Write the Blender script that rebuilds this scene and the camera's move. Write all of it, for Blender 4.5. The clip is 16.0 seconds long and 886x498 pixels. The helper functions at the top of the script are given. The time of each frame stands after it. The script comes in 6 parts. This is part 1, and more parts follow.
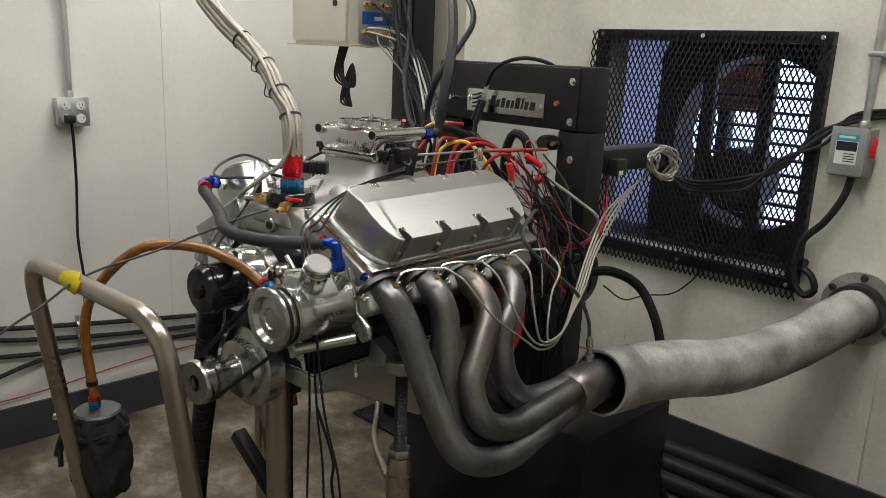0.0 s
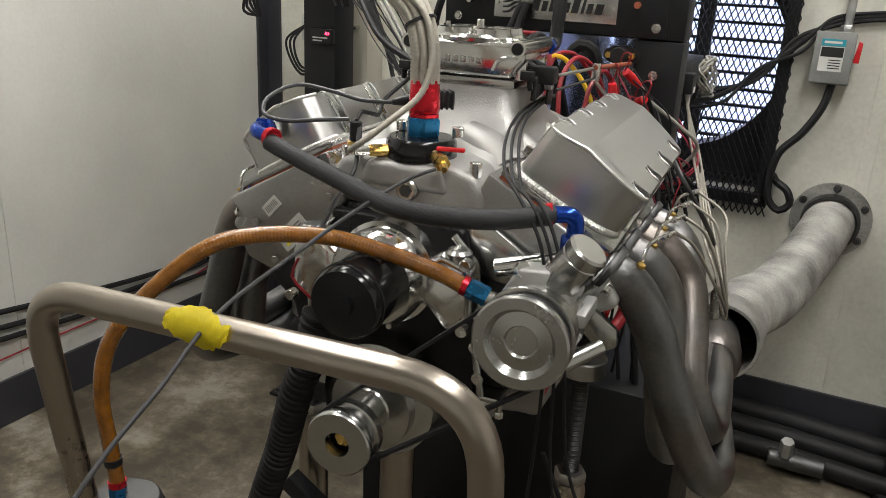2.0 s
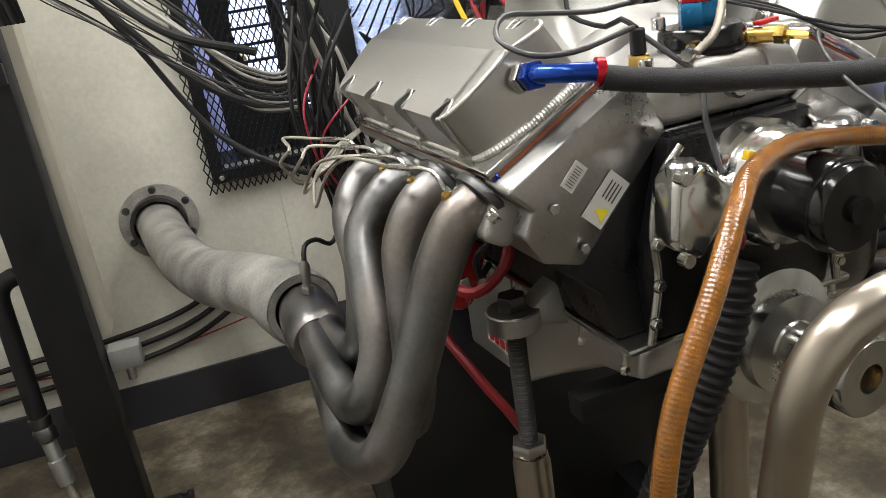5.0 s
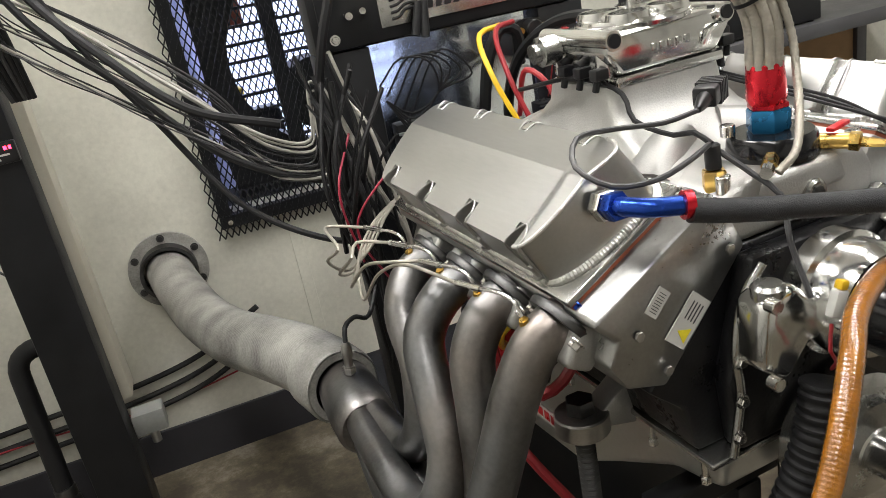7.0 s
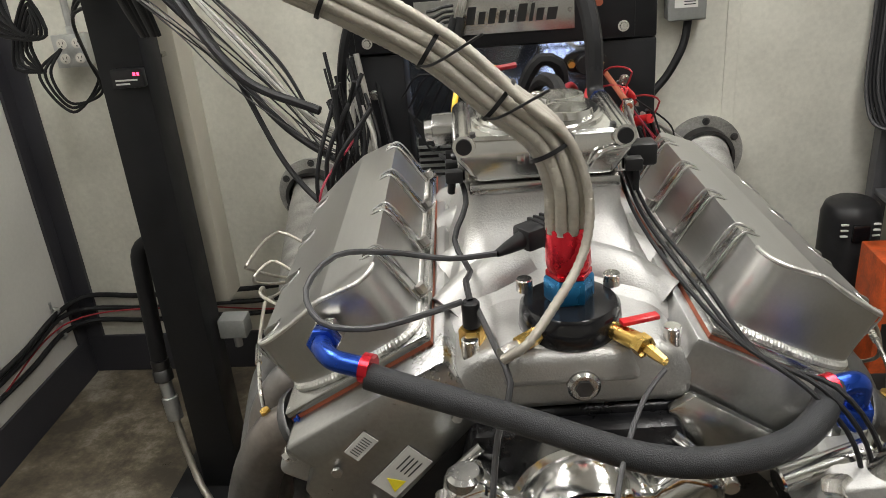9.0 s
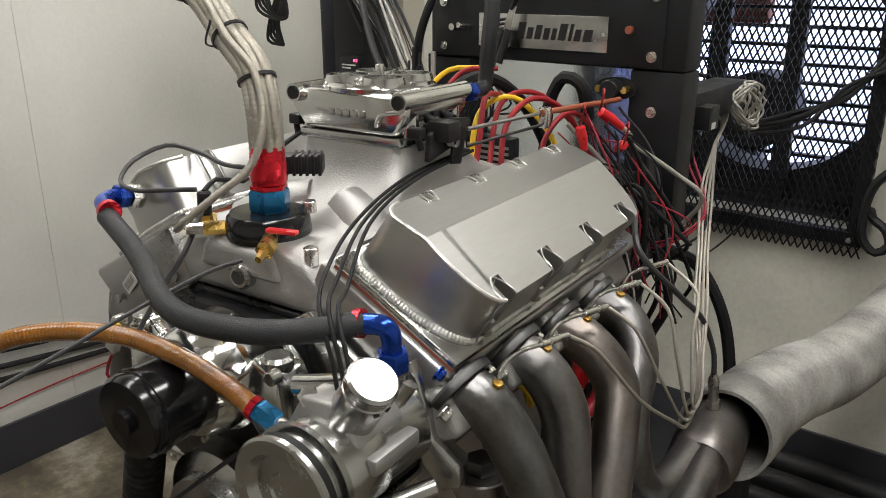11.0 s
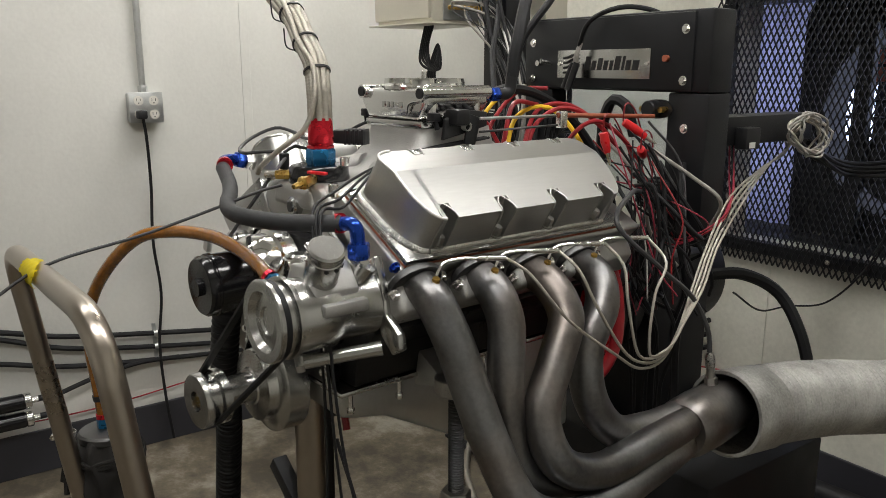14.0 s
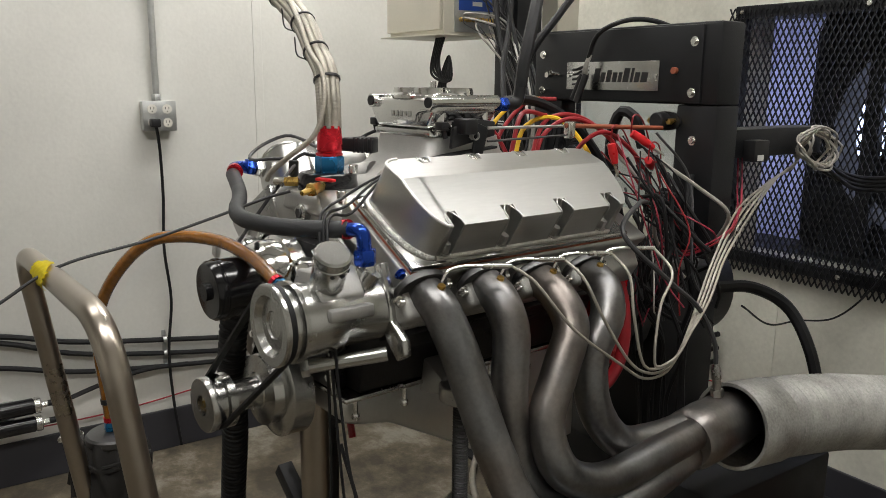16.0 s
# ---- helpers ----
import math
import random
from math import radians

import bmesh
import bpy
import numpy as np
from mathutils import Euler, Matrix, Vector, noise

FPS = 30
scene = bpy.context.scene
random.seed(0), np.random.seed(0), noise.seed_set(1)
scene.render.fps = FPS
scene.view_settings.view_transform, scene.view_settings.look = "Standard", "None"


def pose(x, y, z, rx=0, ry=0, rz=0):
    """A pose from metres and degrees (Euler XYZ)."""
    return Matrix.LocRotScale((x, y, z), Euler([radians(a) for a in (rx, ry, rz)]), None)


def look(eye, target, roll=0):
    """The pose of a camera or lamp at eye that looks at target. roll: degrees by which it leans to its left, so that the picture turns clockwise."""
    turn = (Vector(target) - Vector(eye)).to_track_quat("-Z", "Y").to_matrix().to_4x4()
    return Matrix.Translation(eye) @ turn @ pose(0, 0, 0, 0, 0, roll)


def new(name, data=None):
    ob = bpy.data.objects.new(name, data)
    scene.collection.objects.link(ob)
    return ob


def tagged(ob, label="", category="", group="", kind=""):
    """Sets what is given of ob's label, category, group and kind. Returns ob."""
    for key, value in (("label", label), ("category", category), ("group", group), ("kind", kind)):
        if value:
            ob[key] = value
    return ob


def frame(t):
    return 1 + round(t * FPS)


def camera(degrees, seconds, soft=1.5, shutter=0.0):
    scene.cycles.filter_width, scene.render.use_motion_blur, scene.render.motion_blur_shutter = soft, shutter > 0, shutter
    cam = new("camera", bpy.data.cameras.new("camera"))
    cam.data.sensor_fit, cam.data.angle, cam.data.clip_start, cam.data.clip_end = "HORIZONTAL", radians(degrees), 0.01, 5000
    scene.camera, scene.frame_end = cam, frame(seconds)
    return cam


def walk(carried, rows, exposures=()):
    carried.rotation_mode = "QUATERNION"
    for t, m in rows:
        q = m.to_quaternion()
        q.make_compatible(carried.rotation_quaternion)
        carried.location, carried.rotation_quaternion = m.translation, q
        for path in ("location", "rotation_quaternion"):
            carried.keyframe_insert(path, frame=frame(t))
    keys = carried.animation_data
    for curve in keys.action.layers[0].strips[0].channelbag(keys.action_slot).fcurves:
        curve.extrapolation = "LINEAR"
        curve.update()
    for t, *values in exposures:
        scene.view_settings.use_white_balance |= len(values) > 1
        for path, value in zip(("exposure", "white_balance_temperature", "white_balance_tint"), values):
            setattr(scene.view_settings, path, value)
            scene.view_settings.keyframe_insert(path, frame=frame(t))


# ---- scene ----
cam = camera(58.6, 16.0, soft=0.5)
PATH = [
    (0, (1.404, -0.845, 1.553), (0.025, 0.521, 1.072), 2.5),
    (0.5, (1.186, -0.854, 1.55), (-0.114, 0.573, 1.026), 2.8),
    (1, (0.961, -0.861, 1.522), (-0.252, 0.628, 0.963), 2.9),
    (1.5, (0.719, -0.86, 1.495), (-0.323, 0.739, 0.897), 2.9),
    (2, (0.536, -0.902, 1.47), (-0.284, 0.804, 0.825), 3.0),
    (2.5, (0.366, -0.957, 1.445), (-0.217, 0.835, 0.774), 3.1),
    (3, (0.16, -0.935, 1.399), (-0.193, 0.923, 0.747), 2.5),
    (3.5, (-0.062, -0.871, 1.341), (-0.105, 1.040, 0.753), 0.3),
    (4, (-0.253, -0.830, 1.342), (-0.038, 1.056, 0.715), -3.0),
    (4.5, (-0.435, -0.793, 1.354), (-0.013, 1.050, 0.702), -6.1),
    (4.7, (-0.494, -0.770, 1.364), (-0.026, 1.057, 0.697), -7.5),
    (6.8, (-0.63, -0.638, 1.494), (-0.039, 1.136, 0.783), -11.0),
    (7, (-0.594, -0.64, 1.527), (-0.049, 1.146, 0.809), -11.1),
    (7.5, (-0.477, -0.664, 1.593), (-0.081, 1.152, 0.855), -10.5),
    (8, (-0.329, -0.659, 1.627), (-0.099, 1.176, 0.866), -8.7),
    (8.5, (-0.164, -0.636, 1.639), (-0.124, 1.199, 0.846), -6.4),
    (9, (-0.014, -0.622, 1.635), (-0.215, 1.188, 0.81), -5.0),
    (9.5, (0.171, -0.614, 1.614), (-0.296, 1.154, 0.803), -3.9),
    (10, (0.363, -0.565, 1.595), (-0.366, 1.129, 0.821), -1.9),
    (10.2, (0.451, -0.535, 1.576), (-0.385, 1.123, 0.833), -1.3),
    (12.3, (1.079, -0.511, 1.468), (-0.366, 0.766, 0.936), 0.4),
    (12.5, (1.127, -0.506, 1.454), (-0.356, 0.734, 0.939), 0.3),
    (13, (1.203, -0.518, 1.435), (-0.342, 0.659, 0.955), 0.0),
    (13.5, (1.223, -0.518, 1.428), (-0.357, 0.619, 0.968), -0.1),
    (14, (1.226, -0.525, 1.420), (-0.368, 0.599, 0.973), 0.1),
    (14.5, (1.234, -0.520, 1.395), (-0.373, 0.597, 0.984), 1.0),
    (15, (1.232, -0.531, 1.428), (-0.373, 0.582, 0.996), 0.3),
    (15.5, (1.232, -0.532, 1.430), (-0.375, 0.577, 0.998), 0.2),
    (16, (1.237, -0.524, 1.414), (-0.378, 0.581, 0.998), 0.6),
]
walk(cam, [(t, look(eye, target, roll)) for t, eye, target, roll in PATH],
     [(0, -0.08), (1.0, 0.02), (2.0, 0.14), (2.5, 0.22), (3.5, 0.42), (4.5, 0.52), (7.0, 0.54), (8.0, 0.40), (8.5, 0.34), (9.0, 0.24), (10.0, 0.18), (12.5, 0.04), (16.0, 0.03)])

# ---- world and light ----
world = bpy.data.worlds.new("world")
scene.world = world
world.use_nodes = True
wt = world.node_tree
sky = wt.nodes.new("ShaderNodeTexSky")
sky.sky_type, sky.sun_disc = "NISHITA", False
sky.sun_elevation, sky.sun_rotation = radians(35), radians(200)
wt.links.new(sky.outputs[0], wt.nodes["Background"].inputs[0])
wt.nodes["Background"].inputs[1].default_value = 0.1


def area_lamp(name, x, y, z, w, h, watts, colour=(1, 0.975, 0.945)):
    """A ceiling fluorescent, facing down."""
    d = bpy.data.lights.new(name, "AREA")
    d.shape, d.size, d.size_y, d.energy, d.color = "RECTANGLE", w, h, watts, colour
    o = new(name, d)
    o.matrix_world = pose(x, y, z)
    return o


LAMP = 18.5


# ---- materials ----
def mat(name, col, rough=0.5, metal=0.0, vary=0.15, scale=8.0, bump=0.0, fine=120.0, rvar=0.1, stretch=(1, 1, 1), spec=0.5, coat=0.0, rand=0.0):
    """Colour varied at two scales by noise, roughness varied, fine bump."""
    m = bpy.data.materials.new(name)
    m.use_nodes = True
    nt = m.node_tree
    n, l = nt.nodes, nt.links
    b = n["Principled BSDF"]
    tc = n.new("ShaderNodeTexCoord")
    mp = n.new("ShaderNodeMapping")
    mp.inputs["Scale"].default_value = stretch
    l.new(tc.outputs["Object"], mp.inputs[0])
    big, small = n.new("ShaderNodeTexNoise"), n.new("ShaderNodeTexNoise")
    big.inputs["Scale"].default_value, big.inputs["Detail"].default_value = scale, 5
    small.inputs["Scale"].default_value, small.inputs["Detail"].default_value = fine, 3
    l.new(mp.outputs[0], big.inputs[0])
    l.new(mp.outputs[0], small.inputs[0])
    add = n.new("ShaderNodeMath")
    add.operation = "MULTIPLY_ADD"
    add.inputs[1].default_value = 0.35
    l.new(small.outputs[0], add.inputs[0])
    l.new(big.outputs[0], add.inputs[2])
    rg = n.new("ShaderNodeMapRange")
    rg.inputs[1].default_value, rg.inputs[2].default_value = 0.45, 0.9
    rg.inputs[3].default_value, rg.inputs[4].default_value = 1 - vary, 1 + vary
    l.new(add.outputs[0], rg.inputs[0])
    hsv = n.new("ShaderNodeHueSaturation")
    hsv.inputs["Color"].default_value = (*col, 1)
    if rand:
        oi = n.new("ShaderNodeObjectInfo")
        rr = n.new("ShaderNodeMapRange")
        rr.inputs[3].default_value, rr.inputs[4].default_value = 1 - rand, 1 + rand
        l.new(oi.outputs["Random"], rr.inputs[0])
        mu = n.new("ShaderNodeMath")
        mu.operation = "MULTIPLY"
        l.new(rg.outputs[0], mu.inputs[0])
        l.new(rr.outputs[0], mu.inputs[1])
        l.new(mu.outputs[0], hsv.inputs["Value"])
    else:
        l.new(rg.outputs[0], hsv.inputs["Value"])
    l.new(hsv.outputs[0], b.inputs["Base Color"])
    rr2 = n.new("ShaderNodeMapRange")
    rr2.inputs[1].default_value, rr2.inputs[2].default_value = 0.4, 0.9
    rr2.inputs[3].default_value, rr2.inputs[4].default_value = max(0.02, rough - rvar), min(1, rough + rvar)
    l.new(add.outputs[0], rr2.inputs[0])
    l.new(rr2.outputs[0], b.inputs["Roughness"])
    b.inputs["Metallic"].default_value = metal
    b.inputs["Specular IOR Level"].default_value = spec
    b.inputs["Coat Weight"].default_value = coat
    if bump:
        bp = n.new("ShaderNodeBump")
        bp.inputs["Strength"].default_value, bp.inputs["Distance"].default_value = bump, 0.002
        l.new(small.outputs[0], bp.inputs["Height"])
        l.new(bp.outputs[0], b.inputs["Normal"])
    return m


def glow(name, col, strength):
    m = bpy.data.materials.new(name)
    m.use_nodes = True
    b = m.node_tree.nodes["Principled BSDF"]
    b.inputs["Base Color"].default_value = (*col, 1)
    b.inputs["Emission Color"].default_value = (*col, 1)
    b.inputs["Emission Strength"].default_value = strength
    return m


M = {
    "wall": mat("wall_paint", (0.60, 0.595, 0.557), 0.5, 0, 0.08, 2.2, 0.30, 75),
    "wall_back": mat("wall_paint_dirty", (0.58, 0.57, 0.50), 0.5, 0, 0.18, 2.6, 0.30, 75),
    "ceiling": mat("ceiling_paint", (0.7, 0.69, 0.65), 0.7, 0, 0.05, 2),
    "floor": mat("floor_concrete", (0.12, 0.108, 0.085), 0.42, 0, 0.45, 3.0, 0.15, 60, 0.18),
    "trim": mat("trim_paint", (0.028, 0.028, 0.034), 0.5, 0, 0.15, 5),
    "alu": mat("sheet_aluminium", (0.47, 0.47, 0.455), 0.36, 1, 0.10, 9, 0.0, 260, 0.05, (1, 0.12, 1)),
    "alu_pol": mat("polished_aluminium", (0.70, 0.70, 0.68), 0.16, 1, 0.06, 20, 0.02, 400, 0.06),
    "alu_mach": mat("machined_aluminium", (0.50, 0.50, 0.485), 0.25, 1, 0.05, 20, 0.0, 200, 0.03),
    "alu_cast": mat("cast_aluminium", (0.43, 0.427, 0.41), 0.50, 0.85, 0.16, 16, 0.30, 420, 0.10),
    "head_alu": mat("machined_head_aluminium", (0.40, 0.40, 0.39), 0.36, 1, 0.16, 7, 0.10, 220, 0.12),
    "pan_alu": mat("satin_pan_aluminium", (0.60, 0.60, 0.58), 0.40, 0.9, 0.10, 6, 0.05, 120, 0.08),
    "weld": mat("weld_bead", (0.74, 0.73, 0.70), 0.42, 1, 0.2, 60, 0.3, 300),
    "gasket": mat("red_gasket", (0.28, 0.075, 0.035), 0.6, 0, 0.2, 40),
    "black_block": mat("black_engine_paint", (0.008, 0.008, 0.009), 0.32, 0, 0.3, 20, 0.2, 200, spec=0.3),
    "black_metal": mat("black_powder_coat", (0.011, 0.0115, 0.013), 0.45, 0, 0.25, 12, 0.15, 500, spec=0.3),
    "black_gloss": mat("gloss_black", (0.008, 0.008, 0.009), 0.16, 0, 0.2, 10, 0, 100, 0.05),
    "black_rubber": mat("black_rubber", (0.010, 0.010, 0.011), 0.55, 0, 0.25, 25, 0.15, 300, spec=0.3),
    "black_plastic": mat("black_plastic", (0.015, 0.015, 0.016), 0.4, 0, 0.2, 25, spec=0.3),
    "grey_rubber": mat("braided_grey_hose", (0.028, 0.029, 0.031), 0.5, 0, 0.2, 40, 0.5, 900, spec=0.3),
    "braid": mat("braided_steel", (0.42, 0.395, 0.34), 0.42, 0.75, 0.12, 60, 0.5, 900),
    "header": mat("raw_steel_tube", (0.20, 0.195, 0.19), 0.40, 1, 0.34, 11, 0.16, 140, 0.14),
    "steel": mat("bare_steel", (0.42, 0.41, 0.39), 0.33, 1, 0.2, 15, 0.1, 300),
    "steel_dark": mat("dark_steel", (0.10, 0.10, 0.10), 0.45, 1, 0.3, 15, 0.1, 300),
    "stainless": mat("brushed_stainless", (0.42, 0.375, 0.32), 0.29, 1, 0.07, 5, 0.0, 60, 0.04),
    "chrome": mat("zinc_hardware", (0.72, 0.71, 0.68), 0.22, 1, 0.1, 40),
    "brass": mat("brass", (0.72, 0.48, 0.14), 0.28, 1, 0.15, 40),
    "red_an": mat("red_anodised", (0.62, 0.02, 0.035), 0.25, 0.75, 0.1, 40),
    "blue_an": mat("blue_anodised", (0.015, 0.06, 0.36), 0.22, 0.75, 0.12, 40),
    "blue_fit": mat("blue_fitting", (0.02, 0.17, 0.36), 0.28, 0.7, 0.12, 40),
    "duct": mat("duct_cloth", (0.30, 0.295, 0.275), 0.5, 0.3, 0.5, 9, 0.25, 200),
    "amber": mat("amber_hose", (0.24, 0.088, 0.005), 0.16, 0, 0.30, 60, 0.35, 500, 0.06, coat=1.0),
    "yellow": mat("yellow_tape", (0.85, 0.72, 0.03), 0.55, 0, 0.1, 30),
    "red_wire": mat("red_wire", (0.27, 0.012, 0.018), 0.4, 0, 0.15, 40),
    "pink_wire": mat("pink_wire", (0.30, 0.02, 0.045), 0.4, 0, 0.1, 40),
    "yellow_wire": mat("yellow_wire", (0.75, 0.48, 0.02), 0.4, 0, 0.1, 40),
    "white_wire": mat("light_grey_cable", (0.30, 0.29, 0.26), 0.42, 0, 0.2, 40),
    "blue_wire": mat("blue_wire", (0.02, 0.1, 0.5), 0.4, 0, 0.1, 40),
    "grey_cable": mat("grey_cable", (0.04, 0.04, 0.042), 0.45, 0, 0.15, 40),
    "galv": mat("galvanised_steel", (0.5, 0.51, 0.5), 0.42, 0.9, 0.15, 30, 0.1, 200),
    "box_grey": mat("grey_enamel", (0.22, 0.225, 0.215), 0.42, 0, 0.12, 15, 0.05),
    "cream": mat("cream_enamel", (0.58, 0.55, 0.46), 0.4, 0, 0.06, 6),
    "white": mat("white_label", (0.6, 0.6, 0.57), 0.5, 0, 0.05, 20),
    "label_blue": mat("blue_label", (0.02, 0.07, 0.33), 0.4, 0, 0.05, 20),
    "label_teal": mat("teal_label", (0.02, 0.28, 0.36), 0.4, 0, 0.05, 20),
    "ink": mat("black_ink", (0.01, 0.01, 0.01), 0.5, 0, 0.05, 20),
    "bag": mat("black_cloth", (0.022, 0.02, 0.019), 0.85, 0, 0.35, 25, 0.5, 500),
    "clear": mat("scratched_polycarbonate", (0.80, 0.86, 0.93), 0.10, 0, 0.05, 6, 0.05, 80, 0.05),
    "outlet": mat("outlet_face", (0.62, 0.6, 0.54), 0.4, 0, 0.05, 20),
    "red_plastic": mat("red_plastic", (0.6, 0.015, 0.02), 0.35, 0, 0.1, 30),
    "starter_red": mat("red_oil_filter", (0.5, 0.01, 0.015), 0.25, 0, 0.1, 30),
    "card": mat("cardboard", (0.36, 0.22, 0.11), 0.8, 0, 0.15, 12, 0.1, 200),
    "box_orange": mat("orange_printed_card", (0.42, 0.07, 0.015), 0.35, 0, 0.6, 14),
    "box_black": mat("black_printed_card", (0.02, 0.018, 0.018), 0.45, 0, 0.4, 14),
    "bench_grey": mat("grey_bench_paint", (0.075, 0.075, 0.08), 0.5, 0, 0.15, 10, 0.1),
    "sky_glow": glow("daylight_outside", (0.62, 0.70, 1.0), 2.0),
    "led": glow("red_led", (1, 0.03, 0.08), 6),
    "tube_glow": glow("fluorescent_tube", (1, 0.98, 0.95), 4),
}


nt = M["header"].node_tree
b = nt.nodes["Principled BSDF"]
src = b.inputs["Base Color"].links[0].from_socket
tc = nt.nodes.new("ShaderNodeTexCoord")
n1 = nt.nodes.new("ShaderNodeTexNoise")
n1.inputs["Scale"].default_value, n1.inputs["Detail"].default_value = 6.0, 4
nt.links.new(tc.outputs["Object"], n1.inputs[0])
cr = nt.nodes.new("ShaderNodeValToRGB")
cr.color_ramp.elements[0].position, cr.color_ramp.elements[0].color = 0.45, (0.9, 0.97, 1.05, 1)
cr.color_ramp.elements[1].position, cr.color_ramp.elements[1].color = 0.70, (1.1, 0.88, 0.72, 1)
nt.links.new(n1.outputs[0], cr.inputs[0])
mx = nt.nodes.new("ShaderNodeMix")
mx.data_type, mx.blend_type = "RGBA", "MULTIPLY"
mx.inputs[0].default_value = 0.45
nt.links.new(src, mx.inputs[6])
nt.links.new(cr.outputs[0], mx.inputs[7])
nt.links.new(mx.outputs[2], b.inputs["Base Color"])

M["clear"].node_tree.nodes["Principled BSDF"].inputs["Transmission Weight"].default_value = 1.0

# milky sheet in place of a daylit duct wall: lets the daylight through, scattered
M["daylight_dimmer"] = bpy.data.materials.new("milky_daylight_dimmer")
M["daylight_dimmer"].use_nodes = True
nt = M["daylight_dimmer"].node_tree
tl, df, mx = nt.nodes.new("ShaderNodeBsdfTranslucent"), nt.nodes["Principled BSDF"], nt.nodes.new("ShaderNodeMixShader")
nz, cr = nt.nodes.new("ShaderNodeTexNoise"), nt.nodes.new("ShaderNodeValToRGB")
nz.inputs["Scale"].default_value, nz.inputs["Detail"].default_value = 5.0, 4
cr.color_ramp.elements[0].color, cr.color_ramp.elements[1].color = (0.42, 0.42, 0.60, 1), (0.80, 0.80, 0.95, 1)
nt.links.new(nz.outputs[0], cr.inputs[0])
nt.links.new(cr.outputs[0], tl.inputs[0])
nt.links.new(cr.outputs[0], df.inputs["Base Color"])
mx.inputs[0].default_value = 0.2
nt.links.new(tl.outputs[0], mx.inputs[1])
nt.links.new(df.outputs[0], mx.inputs[2])
nt.links.new(mx.outputs[0], nt.nodes["Material Output"].inputs[0])

# worn concrete: brown and grey patches over the base tone
nt = M["floor"].node_tree
b = nt.nodes["Principled BSDF"]
src = b.inputs["Base Color"].links[0].from_socket
tc = nt.nodes.new("ShaderNodeTexCoord")
n1 = nt.nodes.new("ShaderNodeTexNoise")
n1.inputs["Scale"].default_value, n1.inputs["Detail"].default_value, n1.inputs["Roughness"].default_value = 3.2, 10, 0.74
nt.links.new(tc.outputs["Object"], n1.inputs[0])
cr = nt.nodes.new("ShaderNodeValToRGB")
cr.color_ramp.elements[0].position, cr.color_ramp.elements[0].color = 0.43, (0.045, 0.036, 0.025, 1)
cr.color_ramp.elements[1].position, cr.color_ramp.elements[1].color = 0.62, (0.30, 0.28, 0.23, 1)
e = cr.color_ramp.elements.new(0.52)
e.color = (0.13, 0.105, 0.07, 1)
nt.links.new(n1.outputs[0], cr.inputs[0])
mx = nt.nodes.new("ShaderNodeMix")
mx.data_type = "RGBA"
mx.inputs[0].default_value = 0.75
nt.links.new(src, mx.inputs[6])
nt.links.new(cr.outputs[0], mx.inputs[7])
nt.links.new(mx.outputs[2], b.inputs["Base Color"])


# ---- mesh helpers ----
def link(name, bm, material, parent=None, label="", smooth=40):
    """One mesh object from a bmesh, shaded smooth by angle."""
    bmesh.ops.recalc_face_normals(bm, faces=bm.faces)
    me = bpy.data.meshes.new(name)
    if smooth:
        lim = radians(smooth)
        for f in bm.faces:
            f.smooth = True
        for e in bm.edges:
            if len(e.link_faces) == 2 and e.calc_face_angle(0) > lim:
                e.smooth = False
    bm.to_mesh(me)
    bm.free()
    me.materials.append(material)
    ob = new(name, me)
    if parent:
        ob.parent = parent
    if label:
        ob["label"] = label
    return ob


part = link


def thing(name, label, category, m=Matrix(), group="", kind=""):
    ob = new(name)
    ob.empty_display_size = 0.05
    ob.matrix_world = m
    return tagged(ob, label, category, group, kind)


def box(x0, x1, y0, y1, z0, z1, bevel=0.0, seg=2, m=None):
    bm = bmesh.new()
    bmesh.ops.create_cube(bm, size=1)
    for v in bm.verts:
        v.co = Vector(((x0 + x1) / 2 + v.co.x * (x1 - x0), (y0 + y1) / 2 + v.co.y * (y1 - y0), (z0 + z1) / 2 + v.co.z * (z1 - z0)))
    if bevel:
        bmesh.ops.bevel(bm, geom=list(bm.edges), offset=bevel, segments=seg, profile=0.5, affect="EDGES")
    if m:
        bm.transform(m)
    return bm


def prism(poly, a, b, axis="y", bevel=0.0, seg=2, m=None):
    """A polygon pushed along an axis from a to b. poly in the two other axes, in xyz order."""
    bm = bmesh.new()
    put = {"y": lambda p, c: (p[0], c, p[1]), "x": lambda p, c: (c, p[0], p[1]), "z": lambda p, c: (p[0], p[1], c)}[axis]
    lo = [bm.verts.new(put(p, a)) for p in poly]
    hi = [bm.verts.new(put(p, b)) for p in poly]
    bm.faces.new(lo)
    bm.faces.new(hi[::-1])
    for i in range(len(poly)):
        j = (i + 1) % len(poly)
        bm.faces.new((lo[i], lo[j], hi[j], hi[i]))
    bmesh.ops.recalc_face_normals(bm, faces=bm.faces)
    if bevel:
        bmesh.ops.bevel(bm, geom=list(bm.edges), offset=bevel, segments=seg, profile=0.5, affect="EDGES")
    if m:
        bm.transform(m)
    return bm


